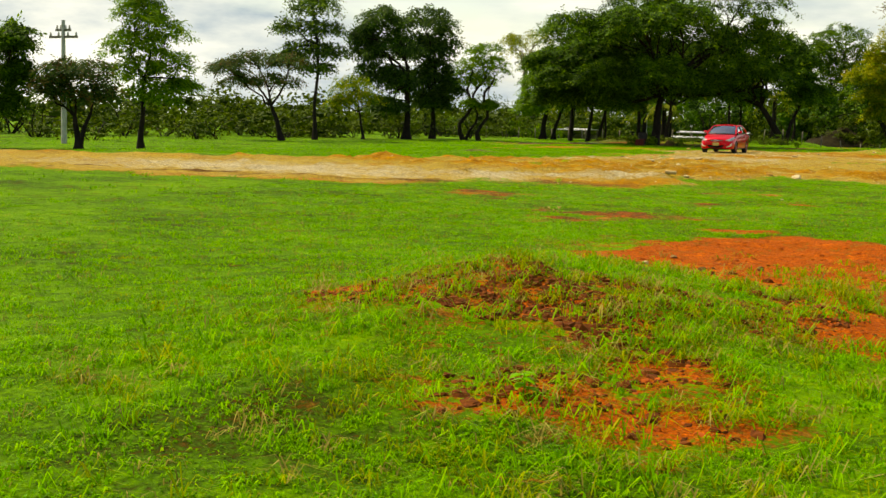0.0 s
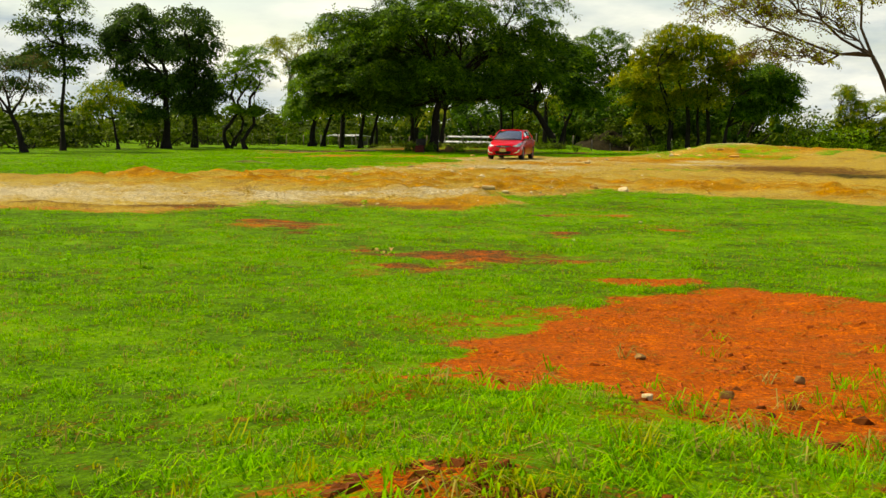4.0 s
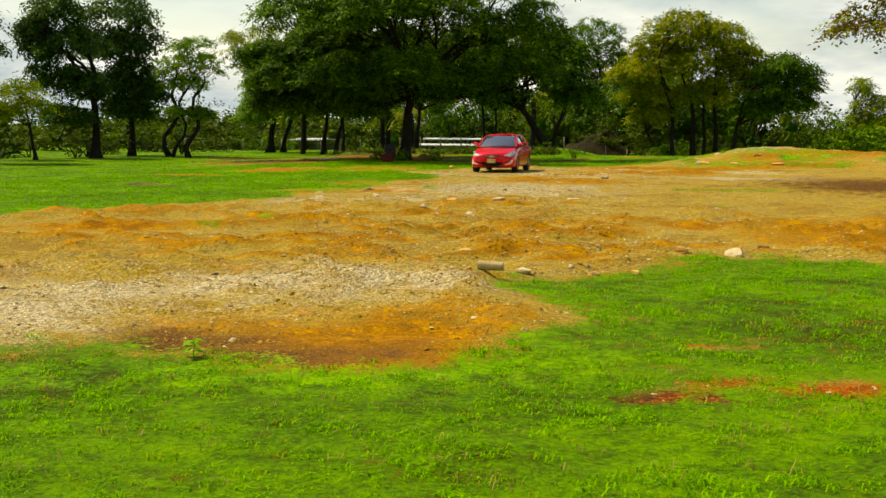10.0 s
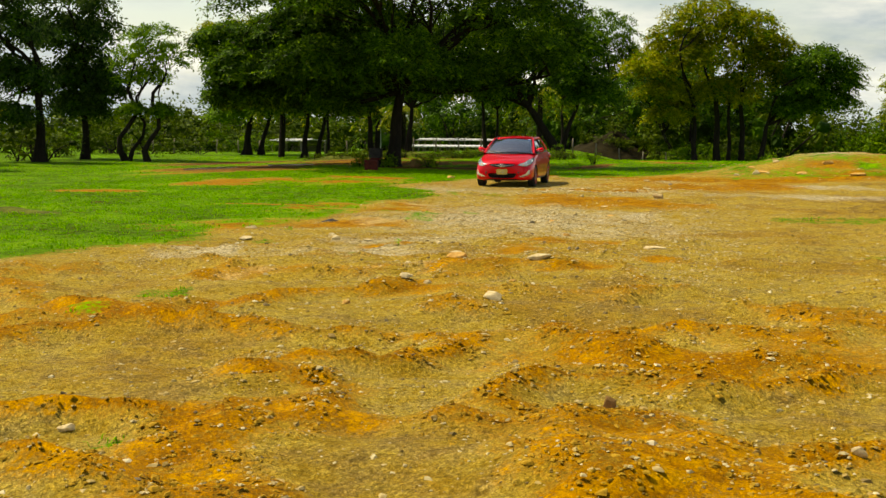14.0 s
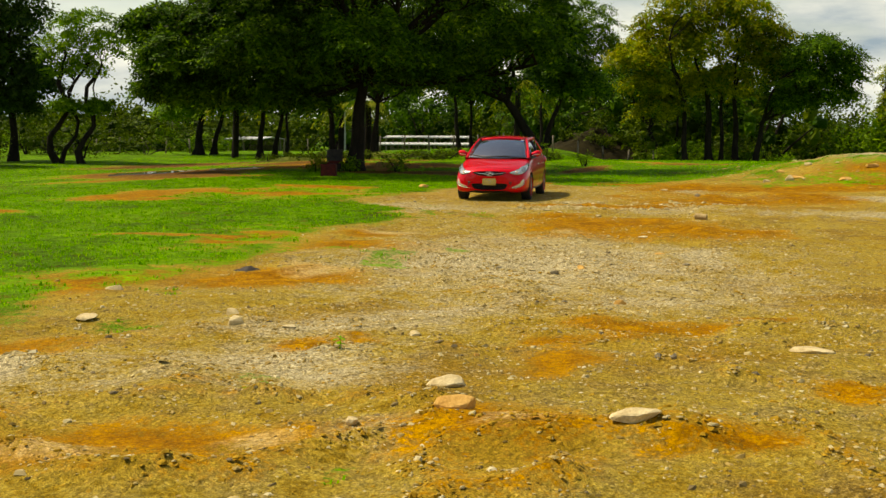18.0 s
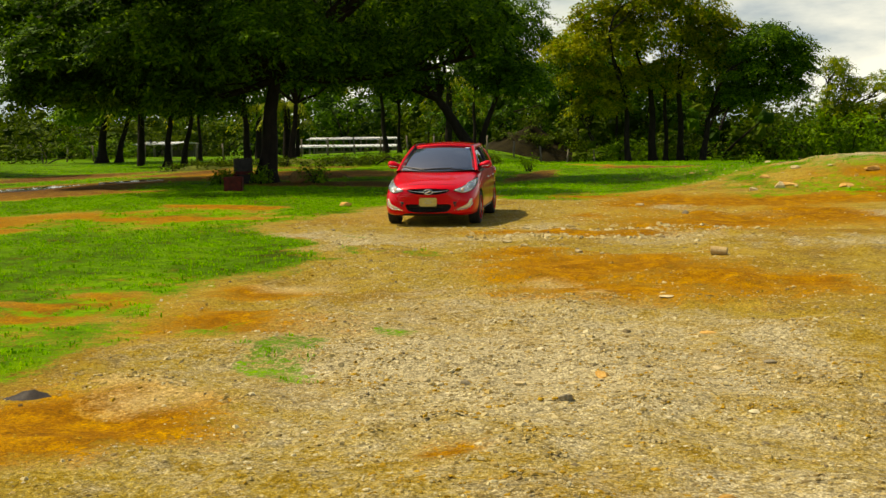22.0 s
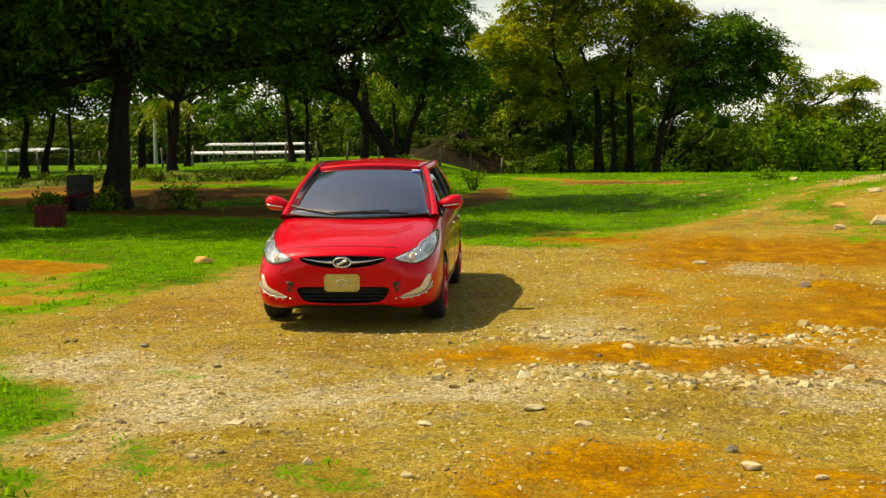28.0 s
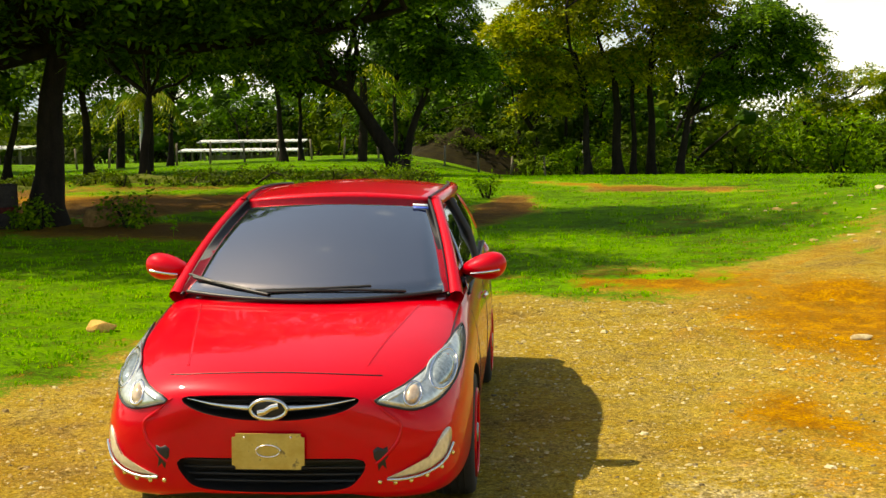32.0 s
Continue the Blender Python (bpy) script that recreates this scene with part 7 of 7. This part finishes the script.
    child("grille_bar", mesh_np("grille_bar", *join_geo([(v, f)]), CHROME, True), car, "chrome grille wing")
for z in (.60, .635, .66):
    strip("grille_slat", [(x, 0.055 + 0.1 * x * x, z) for x in np.linspace(-.36, .36, 9)], 0.006, BLACK)
for z in (.285, .315, .345, .375):
    strip("lower_slat", [(x, 0.03 + 0.1 * x * x, z) for x in np.linspace(-.40, .40, 9)], 0.007, BLACK)
emb = strip("emblem", [(0.078 * math.cos(a), -0.052, .622 + 0.042 * math.sin(a)) for a in np.linspace(0, 2 * math.pi, 33)[:-1]], 0.010, CHROME, "oval chrome emblem", closed=True)
bm = bmesh.new()
bmesh.ops.create_uvsphere(bm, u_segments=24, v_segments=10, radius=1, matrix=Matrix.Translation((0, -0.044, .622)) @ Matrix.Diagonal((.074, .008, .040, 1)))
part("emblem_field", bm, BLACK, emb)
strip("emblem_bar", [(-.045, -0.053, .606), (-.015, -0.053, .612), (.015, -0.053, .632), (.045, -0.053, .638)], 0.017, CHROME, parent=emb)
bm = bmesh.new()
bmesh.ops.create_cube(bm, size=1, matrix=Matrix.Translation((0, -0.075, .445)) @ Matrix.Rotation(radians(-4), 4, "X") @ Matrix.Diagonal((.312, .012, .152, 1)))
bmesh.ops.bevel(bm, geom=[e for e in bm.edges if abs((e.verts[0].co - e.verts[1].co).y) > 0.005 and abs((e.verts[0].co - e.verts[1].co).z) < 0.05], offset=0.016, segments=3, affect="EDGES")
plate = part("number_plate", bm, PLATE, car, "weathered gold coloured front plate", smooth=False)
strip("plate_oval", [(0.052 * math.cos(a), -0.083, .448 + 0.026 * math.sin(a)) for a in np.linspace(0, 2 * math.pi, 25)[:-1]], 0.004, CHROME, closed=True, parent=plate)
for dx in (-.10, .10):
    bm = bmesh.new()
    bmesh.ops.create_icosphere(bm, subdivisions=2, radius=0.006, matrix=Matrix.Translation((dx, -0.086, .508)))
    part("plate_screw", bm, CHROME, plate)
strip("plate_holder", [(x, -0.045, .445) for x in (-.12, 0, .12)], 0.03, BLACK, parent=plate)

# wipers and stickers on the windscreen
ws = lambda u, t, lift: tuple(np.array(lerp(bowed((-.70, 1.13, .965), (.70, 1.13, .965), (0, -.20, -.024), 41)[int(round(20 + 20 * u))],  # noqa: E731
                                            bowed((-.55, 1.98, 1.372), (.55, 1.98, 1.372), (0, -.10, .035), 41)[int(round(20 + 20 * u))], t)) + np.array((0, -0.02 * math.sin(math.pi * t) - lift, 0.035 * math.sin(math.pi * t) + lift * 1.6)))
for pts in ([(-.32, .02), (-.6, .06), (-.97, .10)], [(-.45, .05), (-.75, .085), (-.98, .12)]):
    strip("wiper", [ws(u, t, 0.012) for u, t in pts], 0.008, BLACK)
for pts in ([(.72, .015), (.3, .055), (-.35, .035)], [(.45, .075), (.1, .07), (-.42, .045)]):
    strip("wiper", [ws(u, t, 0.012) for u, t in pts], 0.008, BLACK)
strip("cowl", [ws(u, 0.0, 0.004) for u in np.linspace(-.95, .95, 21)], 0.011, BLACK)
for (t0, t1), m in (((.90, .925), WHITE), ((.86, .888), BLUE)):
    panel("sticker", [[ws(u, t, 0.006) for u in (.80, .85, .90, .95)] for t in (t0, (t0 + t1) / 2, t1)], m, "small inspection sticker", 0.002)

# cabin seen dimly through the glass
bm = bmesh.new()
bmesh.ops.create_cube(bm, size=1, matrix=Matrix.Translation((0, 2.6, 1.035)) @ Matrix.Diagonal((1.34, 2.3, 0.03, 1)))
part("cabin_liner", bm, DULL, car)
bm = bmesh.new()
bmesh.ops.create_cube(bm, size=1, matrix=Matrix.Translation((0, 1.36, 1.0)) @ Matrix.Diagonal((1.28, 0.34, 0.08, 1)))
bmesh.ops.bevel(bm, geom=bm.edges[:], offset=0.03, segments=2, affect="EDGES")
part("dashboard", bm, DULL, car)
for sx in (-.36, .36):
    for sy, hh in ((2.2, 0.30), (3.1, 0.24)):
        bm = bmesh.new()
        bmesh.ops.create_cube(bm, size=1, matrix=Matrix.Translation((sx, sy, 1.04 + hh / 2)) @ Matrix.Diagonal((0.44 if sy < 3 else 0.5, 0.12, hh, 1)))
        bmesh.ops.bevel(bm, geom=bm.edges[:], offset=0.05, segments=3, affect="EDGES")
        part("seat", bm, DULL, car)

# tail lamps and wheels
for sgn in (-1, 1):
    bm = bmesh.new()
    bmesh.ops.create_icosphere(bm, subdivisions=3, radius=1, matrix=Matrix.Translation((sgn * 0.69, 4.20, 0.84)) @ Matrix.Diagonal((0.13, 0.16, 0.11, 1)))
    part("tail_lamp", bm, RED_LENS, car)


def make_wheel(cx, cy, sgn):
    prof = [(0.205, -0.10), (0.25, -0.105), (0.285, -0.10), (0.300, -0.085), (0.303, -0.04), (0.303, 0.04), (0.300, 0.085), (0.285, 0.10), (0.25, 0.105), (0.205, 0.10)]
    n = 48
    v = [(cx + o, cy + r * math.cos(2 * math.pi * k / n), 0.30 + r * math.sin(2 * math.pi * k / n)) for k in range(n) for r, o in prof]
    m = len(prof)
    f = [(k * m + i, k * m + (i + 1) % m, ((k + 1) % n) * m + (i + 1) % m, ((k + 1) % n) * m + i) for k in range(n) for i in range(m)]
    tyre = child("wheel", mesh_np("wheel", v, f, RUBBER, True), car, "black tyre on an alloy rim")
    bm = bmesh.new()
    for k in range(10):
        a = 2 * math.pi * k / 10
        bmesh.ops.create_cube(bm, size=1, matrix=Matrix.Translation((cx + sgn * 0.085, cy, 0.30)) @ Matrix.Rotation(a, 4, "X") @ Matrix.Translation((0, 0, 0.115)) @ Matrix.Diagonal((0.02, 0.034, 0.17, 1)))
    bmesh.ops.create_cone(bm, cap_ends=True, segments=20, radius1=0.055, radius2=0.045, depth=0.05, matrix=Matrix.Translation((cx + sgn * 0.09, cy, 0.30)) @ Matrix.Rotation(math.pi / 2, 4, "Y"))
    part("rim", bm, ALLOY, tyre)
    strip("rim_edge", [(cx + sgn * 0.104, cy + 0.212 * math.cos(a), 0.30 + 0.212 * math.sin(a)) for a in np.linspace(0, 2 * math.pi, 41)[:-1]], 0.011,
          PAINT if cx * sgn > 0 else ALLOY, "red painted rim edge", closed=True, parent=tyre)
    for dx in (-.055, -.02, .02, .055):
        strip("tread", [(cx + dx, cy + 0.3035 * math.cos(a), 0.30 + 0.3035 * math.sin(a)) for a in np.linspace(0, 2 * math.pi, 49)[:-1]], 0.004, BLACK, closed=True, parent=tyre, sides=4)


for sgn in (-1, 1):
    for cy in (0.84, 3.42):
        make_wheel(sgn * 0.745, cy, sgn)
body_bm.free()

# ---------------------------------------------------------------- grass, weeds and gravel
def path_x(y):
    """The middle of the strip that is walked."""
    return np.where(y < -36, 15.4 - 0.315 * (y + 60), np.where(y < 0, 7.8 - 0.18 * (y + 36), 1.3))


def blades(name, label, x, y, h, w, lean, material, seed):
    """Bent, tapered grass blades at the places (x, y)."""
    r = np.random.default_rng(seed)
    n = len(x)
    z = height(x, y) - 0.008
    a = r.uniform(0, 2 * np.pi, n)
    d = np.stack([np.cos(a), np.sin(a), np.zeros(n)], -1)
    s = np.stack([-np.sin(a), np.cos(a), np.zeros(n)], -1) * (w * 0.5)[:, None]
    foot = np.stack([x, y, z], -1)
    up = np.array([0, 0, 1.0])
    mid = foot + up * (h * 0.62)[:, None] + d * (lean * h * 0.28)[:, None]
    tip = foot + up * (h * (1.02 - 0.42 * lean))[:, None] + d * (lean * h * 0.95)[:, None]
    v = np.stack([foot - s, foot + s, mid - s * 0.8, mid + s * 0.8, tip], 1).reshape(-1, 3)
    b = 5 * np.arange(n)[:, None]
    f = np.concatenate([b + np.array([0, 1, 3]), b + np.array([0, 3, 2]), b + np.array([2, 3, 4])], 0)
    return tagged(new(name, mesh_np(name, v, f, material)), label, "grass", kind="stuff")


def tufted(count, xr, yr, per, spread_r, seed, density):
    r = np.random.default_rng(seed)
    n = count // per
    cx, cy = r.uniform(*xr, n), r.uniform(*yr, n)
    k = r.uniform(0, 1, n) < density(cx, cy)
    cx, cy = cx[k], cy[k]
    x = np.repeat(cx, per) + r.normal(0, spread_r, len(cx) * per)
    y = np.repeat(cy, per) + r.normal(0, spread_r, len(cx) * per)
    return x, y, r


def near_density(reach):
    def fn(x, y):
        g = covers(x, y)[0] + 0.8 * vnoise(x, y, 0.4, 61, 2)
        return np.clip((g - 0.30) * 2.6, 0.0, 1.0) * np.exp(-(np.maximum(0, np.abs(x - path_x(y)) - 1.5) / reach) ** 2 * 0.7)
    return fn


x, y, r = tufted(310000, (2, 24), (-60, -27.5), 22, 0.06, 101, near_density(6.0))
n = len(x)
big = 1 + 0.7 * vnoise(x, y, 1.4, 63) + 1.3 * vnoise(x, y, 0.3, 64, 1)
blades("meadow_grass", "short bright green meadow grass", x, y, r.uniform(0.022, 0.048, n) * big, r.uniform(0.006, 0.012, n), r.uniform(0.8, 2.0, n), GRASS_LEAF, 1)
x, y, r = tufted(26000, (4, 22), (-60, -27.5), 6, 0.05, 102, near_density(4.5))
n = len(x)
blades("straw", "dry straw among the meadow grass", x, y, r.uniform(0.04, 0.09, n), r.uniform(0.004, 0.007, n), r.uniform(0.8, 1.5, n), GRASS_DRY, 2)
# sprawling clumps on the mound and round the bare earth, green, olive and straw
def mound_density(x, y):
    on = np.clip(1.3 * bell(x, y, 13.7, -54.8, 1.9, 3.2) + 0.5 * bell(x, y, 14.6, -52.0, 1.6, 2.2), 0, 1)
    return np.clip(on * (0.35 + 1.7 * vnoise(x, y, 0.45, 67, 2)), 0, 1)


for k, (count, material, words) in enumerate(((60000, GRASS_LEAF, "coarse green grass sprawling on the earth mound"), (40000, GRASS_OLIVE, "olive coloured grass sprawling on the earth mound"), (14000, GRASS_DRY, "dry straw and dead stalks on the earth mound"))):
    x, y, r = tufted(count, (9, 18), (-60, -48), 11, 0.035, 103 + 10 * k, mound_density)
    n = len(x)
    blades("coarse_grass", words, x, y, r.uniform(0.05, 0.15, n), r.uniform(0.004, 0.009, n), r.uniform(1.1, 2.25, n), material, 3 + 20 * k)
# finer turf close to where the walk begins
x, y, r = tufted(200000, (6, 20), (-60.5, -44), 16, 0.035, 141, near_density(4.0))
n = len(x)
blades("meadow_grass", "short dense green turf", x, y, r.uniform(0.018, 0.05, n) * (1 + 1.2 * vnoise(x, y, 0.5, 65, 2)), r.uniform(0.004, 0.008, n), r.uniform(0.7, 2.1, n), GRASS_LEAF, 41)
x, y, r = tufted(32000, (3, 20), (-60.5, -30), 9, 0.05, 151, near_density(5.0))
n = len(x)
blades("meadow_grass", "olive blades among the meadow grass", x, y, r.uniform(0.02, 0.055, n), r.uniform(0.005, 0.009, n), r.uniform(0.9, 2.2, n), GRASS_OLIVE, 51)
# lawn beyond the yard and tufts in it
far_ok = lambda x, y: np.clip((covers(x, y)[0] - 0.38) * 3.0, 0, 1)  # noqa: E731
x, y, r = tufted(150000, (-12, 11), (-28, 15), 7, 0.04, 104, far_ok)
n = len(x)
blades("lawn_grass", "green grass beside the gravel yard", x, y, r.uniform(0.03, 0.065, n), r.uniform(0.010, 0.018, n), r.uniform(0.4, 1.3, n), GRASS_LEAF, 4)
x, y, r = tufted(46000, (-30, 16), (14, 56), 6, 0.07, 105, far_ok)
n = len(x)
blades("lawn_grass", "green grass under and behind the trees", x, y, r.uniform(0.05, 0.10, n), r.uniform(0.014, 0.026, n), r.uniform(0.4, 1.3, n), GRASS_LEAF, 5)
x, y, r = tufted(30000, (-40, 2), (-50, 14), 6, 0.07, 106, far_ok)
n = len(x)
blades("lawn_grass", "green meadow grass further off", x, y, r.uniform(0.05, 0.09, n), r.uniform(0.014, 0.026, n), r.uniform(0.4, 1.3, n), GRASS_LEAF, 6)


def pebble_material():
    m, nt, b = mat("pebble", 0.9)
    geo = nt.nodes.new("ShaderNodeNewGeometry")
    col = ramp(nt, geo.outputs["Random Per Island"], (0.0, (0.12, 0.095, 0.05)), (0.2, (0.26, 0.17, 0.03)), (0.45, (0.40, 0.29, 0.085)), (0.7, (0.44, 0.355, 0.16)), (0.9, (0.48, 0.41, 0.20)), (1.0, (0.60, 0.53, 0.32)))
    nt.links.new(col, b.inputs["Base Color"])
    bumped(nt, b, noise_tex(nt, 90.0, 3.0, 0.6), 0.5, 0.004)
    return m


def pebbles(name, label, x, y, size, seed, material):
    r = np.random.default_rng(seed)
    n = len(x)
    base = np.array([(1, 0.1, 0), (0.1, 0.9, 0), (-0.95, 0.3, 0), (-0.2, -0.9, 0), (0.62, 0.05, 0.62), (-0.25, 0.5, 0.66), (-0.3, -0.45, 0.58)])
    tri = np.array([(4, 5, 6), (0, 1, 4), (1, 5, 4), (1, 2, 5), (2, 6, 5), (2, 3, 6), (3, 4, 6), (3, 0, 4)])
    v = base[None] * r.uniform(0.7, 1.3, (n, 7, 3)) * size[:, None, None] * np.stack([np.ones(n), r.uniform(0.55, 0.95, n), r.uniform(0.35, 0.85, n)], -1)[:, None]
    a = r.uniform(0, 2 * np.pi, n)
    c, s = np.cos(a)[:, None], np.sin(a)[:, None]
    v = np.stack([v[..., 0] * c - v[..., 1] * s, v[..., 0] * s + v[..., 1] * c, v[..., 2]], -1)
    v += np.stack([x, y, height(x, y) - 0.12 * size], -1)[:, None]
    f = (7 * np.arange(n)[:, None, None] + tri[None]).reshape(-1, 3)
    return tagged(new(name, mesh_np(name, v.reshape(-1, 3), f, material)), label, "gravel", kind="stuff")


PEBBLE = pebble_material()
r = np.random.default_rng(201)
N = 170000
y = r.uniform(-39, 9, N)
x = path_x(y) + r.normal(0, 3.6, N)
g, red, grey, wet, dark = covers(x, y)
ok = (g < 0.42) & (r.uniform(0, 1, N) < 0.24 + 0.9 * np.clip(grey - 0.35, 0, 1) + 0.3 * vnoise(x, y, 1.1, 71) + 0.9 * churn(x, y) - 1.2 * np.clip(wet - 0.4, 0, 0.4)) & ~((np.abs(x) < 0.9) & (y > 0) & (y < 4.4))
x, y = x[ok], y[ok]
pebbles("gravel", "loose tan and grey gravel of the yard", x, y, np.clip(r.lognormal(-4.5, 0.55, len(x)), 0.005, 0.04), 202, PEBBLE)
# finer gravel, thickest round the car and on the grey stretches
for seed, (x0, x1), (y0, y1), N in ((221, (-2.6, 5.5), (-6.5, 7.0), 52000), (223, (-0.5, 7.0), (-22.0, -6.5), 60000)):
    r = np.random.default_rng(seed)
    x, y = r.uniform(x0, x1, N), r.uniform(y0, y1, N)
    g, red, grey, wet, dark = covers(x, y)
    ok = (g < 0.42) & (r.uniform(0, 1, N) < 0.45 + 0.9 * np.clip(grey - 0.4, 0, 1) + 0.8 * vnoise(x, y, 0.7, 75) - 1.3 * np.clip(wet - 0.4, 0, 0.5)) & ~((np.abs(x) < 0.8) & (y > 0.1) & (y < 4.3))
    x, y = x[ok], y[ok]
    pebbles("gravel", "fine tan and grey gravel of the yard", x, y, np.clip(r.lognormal(-4.65, 0.5, len(x)), 0.005, 0.03), seed + 1, PEBBLE)
r = np.random.default_rng(203)
N = 26000
y = r.uniform(-36, 8, N)
x = path_x(y) + r.normal(0, 3.2, N)
g, red, grey, wet, dark = covers(x, y)
heaped = np.clip(0.15 + 2.0 * vnoise(x, y, 0.6, 73, 2) + 0.8 * vnoise(x, y, 2.0, 74), 0, 1)
ok = (g < 0.40) & (r.uniform(0, 1, N) < heaped * (0.14 + 1.0 * np.clip(grey - 0.35, 0, 1)) * np.where(y < -23, 0.35, 1.0)) & ~((np.abs(x) < 0.95) & (y > -0.2) & (y < 4.5))
x, y = x[ok], y[ok]
pebbles("stones", "scattered larger stones of the yard", x, y, np.clip(r.lognormal(-3.65, 0.42, len(x)), 0.014, 0.065) * np.where(y < -23, 0.7, 1.0), 204, PEBBLE)
# a belt of stones and grey gravel along the wet hollow beside the car
r = np.random.default_rng(231)
N = 2600
y = np.where(r.uniform(0, 1, N) < 0.55, -0.1, -1.9) + r.normal(0, 0.28, N)
x = 2.9 + r.normal(0, 1.5, N)
ok = (covers(x, y)[0] < 0.4) & (x > 0.95) & (r.uniform(0, 1, N) < 0.45 + 1.6 * vnoise(x, y, 0.35, 77, 2))
x, y = x[ok], y[ok]
pebbles("stones", "pale stones bedded along the wet hollow", x, y, np.clip(r.lognormal(-3.45, 0.45, len(x)), 0.014, 0.085), 232, PEBBLE)
r = np.random.default_rng(205)
N = 14000
y, x = r.uniform(-57, -42, N), r.uniform(8.5, 16.5, N)
g, red, *_ = covers(x, y)
ok = (red > 0.5) & (g < 0.5)
x, y = x[ok], y[ok]
pebbles("clods", "small clods of red earth", x, y, np.clip(r.lognormal(-4.3, 0.5, len(x)), 0.006, 0.05), 206, speckled("red_clod", (0.16, 0.028, 0.003), (0.52, 0.11, 0.010), 20.0, 0.95, 0.5, 0.006))
r = np.random.default_rng(211)
N = 230000
y = r.uniform(-37, -6, N)
x = path_x(y) + r.normal(0, 3.4, N)
ok = (covers(x, y)[0] < 0.42) & (r.uniform(0, 1, N) < 0.05 * (y < -18) + churn(x, y) * 0.85)
x, y = x[ok], y[ok]
pebbles("clods", "crumbly ochre clods along the wheel ruts", x, y, np.clip(r.lognormal(-4.5, 0.48, len(x)), 0.006, 0.035), 212, speckled("ochre_clod", (0.20, 0.105, 0.004), (0.50, 0.31, 0.03), 26.0, 0.95, 0.5, 0.006))
r = np.random.default_rng(209)
N = 6000
y, x = -54.2 + r.normal(0, 1.2, N), 13.1 + r.normal(0, 0.8, N)
ok = covers(x, y)[0] < 0.55
x, y = x[ok], y[ok]
pebbles("clods", "dark crumbled clods on the earth mound", x, y, np.clip(r.lognormal(-3.7, 0.5, len(x)), 0.01, 0.07), 210, speckled("brown_clod", (0.05, 0.013, 0.001), (0.20, 0.052, 0.004), 20.0, 0.95, 0.5, 0.006))
r = np.random.default_rng(207)
N = 420
x, y = r.uniform(4.5, 15, N), r.uniform(7.5, 24, N)
ok = blob(x, y, 10.5, 15.0, 6.5, 6.5) > 0.45
x, y = x[ok], y[ok]
pebbles("rubble", "pale rubble strewn over the spoil bank", x, y, np.clip(r.lognormal(-3.1, 0.5, len(x)), 0.02, 0.12), 208, PEBBLE)


def make_weed(x, y, h, n, leaf, seed, label):
    r = np.random.default_rng(seed)
    z = float(height(x, y))
    weed = thing("weed", (x, y, z), label, "weed", "weeds")
    v, f = tube([(0, 0, -0.02), (0.01, 0, h * 0.5), (0.0, 0.01, h)], [0.005, 0.004, 0.002], 5)
    child("stem", mesh_np("stem", *join_geo([(v, f)]), GRASS_LEAF, True), weed)
    for k in range(n):
        a, t = 2.4 * k + r.uniform(-0.3, 0.3), 0.35 + 0.65 * k / n
        d, s, L = np.array([math.cos(a), math.sin(a), 0]), np.array([-math.sin(a), math.cos(a), 0]), leaf * r.uniform(0.7, 1.2)
        o = np.array([0, 0, h * t])
        row = [(o + d * L * q + np.array([0, 0, L * (0.35 * q - 0.6 * q * q)]), L * 0.32 * math.sin(math.pi * min(1, q * 0.94 + 0.06))) for q in (0.05, 0.3, 0.6, 0.85, 1.0)]
        vs = [p + s * w * k2 + np.array([0, 0, -0.12 * w * abs(k2)]) for p, w in row for k2 in (-1, 0, 1)]
        fs = [(i * 3 + j, i * 3 + j + 1, i * 3 + j + 4, i * 3 + j + 3) for i in range(4) for j in range(2)]
        child("leaf", mesh_np("leaf", vs, fs, GRASS_LEAF, True), weed)


make_weed(13.60, -56.10, 0.12, 9, 0.08, 1, "broad-leaved seedling growing on the earth mound")
make_weed(7.15, -46.2, 0.22, 8, 0.09, 2, "small leafy weed in the meadow")
make_weed(6.6, -46.6, 0.18, 7, 0.08, 3, "small leafy weed in the meadow")
make_weed(2.6, -18.9, 0.09, 7, 0.06, 4, "small weed sprouting from the gravel")
make_weed(6.1, -36.7, 0.14, 9, 0.09, 5, "spiky weed at the meadow's edge")
make_weed(-5.2, 14.6, 0.3, 8, 0.12, 6, "leafy weed in the shade")


DEAD_LEAF = speckled("dead_leaf", (0.20, 0.12, 0.03), (0.42, 0.28, 0.08), 30.0, 0.8, 0.3, 0.003)


def make_dry_leaves(x, y, n, seed):
    """A few curled dead leaves lying together."""
    r = np.random.default_rng(seed)
    heap_of = thing("dry_leaves", (x, y, float(height(x, y))), "curled pale dead leaves lying in the grass", "dead leaves")
    for k in range(n):
        a, L = r.uniform(0, 6.28), r.uniform(0.07, 0.12)
        d, s = np.array([math.cos(a), math.sin(a), 0]), np.array([-math.sin(a), math.cos(a), 0])
        o = np.array([r.normal(0, 0.07), r.normal(0, 0.05), 0.02 + 0.012 * k])
        row = [(o + d * L * q + np.array([0, 0, 0.25 * L * math.sin(3.1 * q)]), 0.3 * L * math.sin(math.pi * (q * 0.92 + 0.06))) for q in (0.0, 0.25, 0.5, 0.75, 1.0)]
        vs = [p + s * w * j + np.array([0, 0, 0.5 * w * abs(j)]) for p, w in row for j in (-1, 0, 1)]
        fs = [(i * 3 + j, i * 3 + j + 1, i * 3 + j + 4, i * 3 + j + 3) for i in range(4) for j in range(2)]
        child("leaf", mesh_np("leaf", vs, fs, DEAD_LEAF, True), heap_of)


make_dry_leaves(9.0, -44.2, 5, 3)
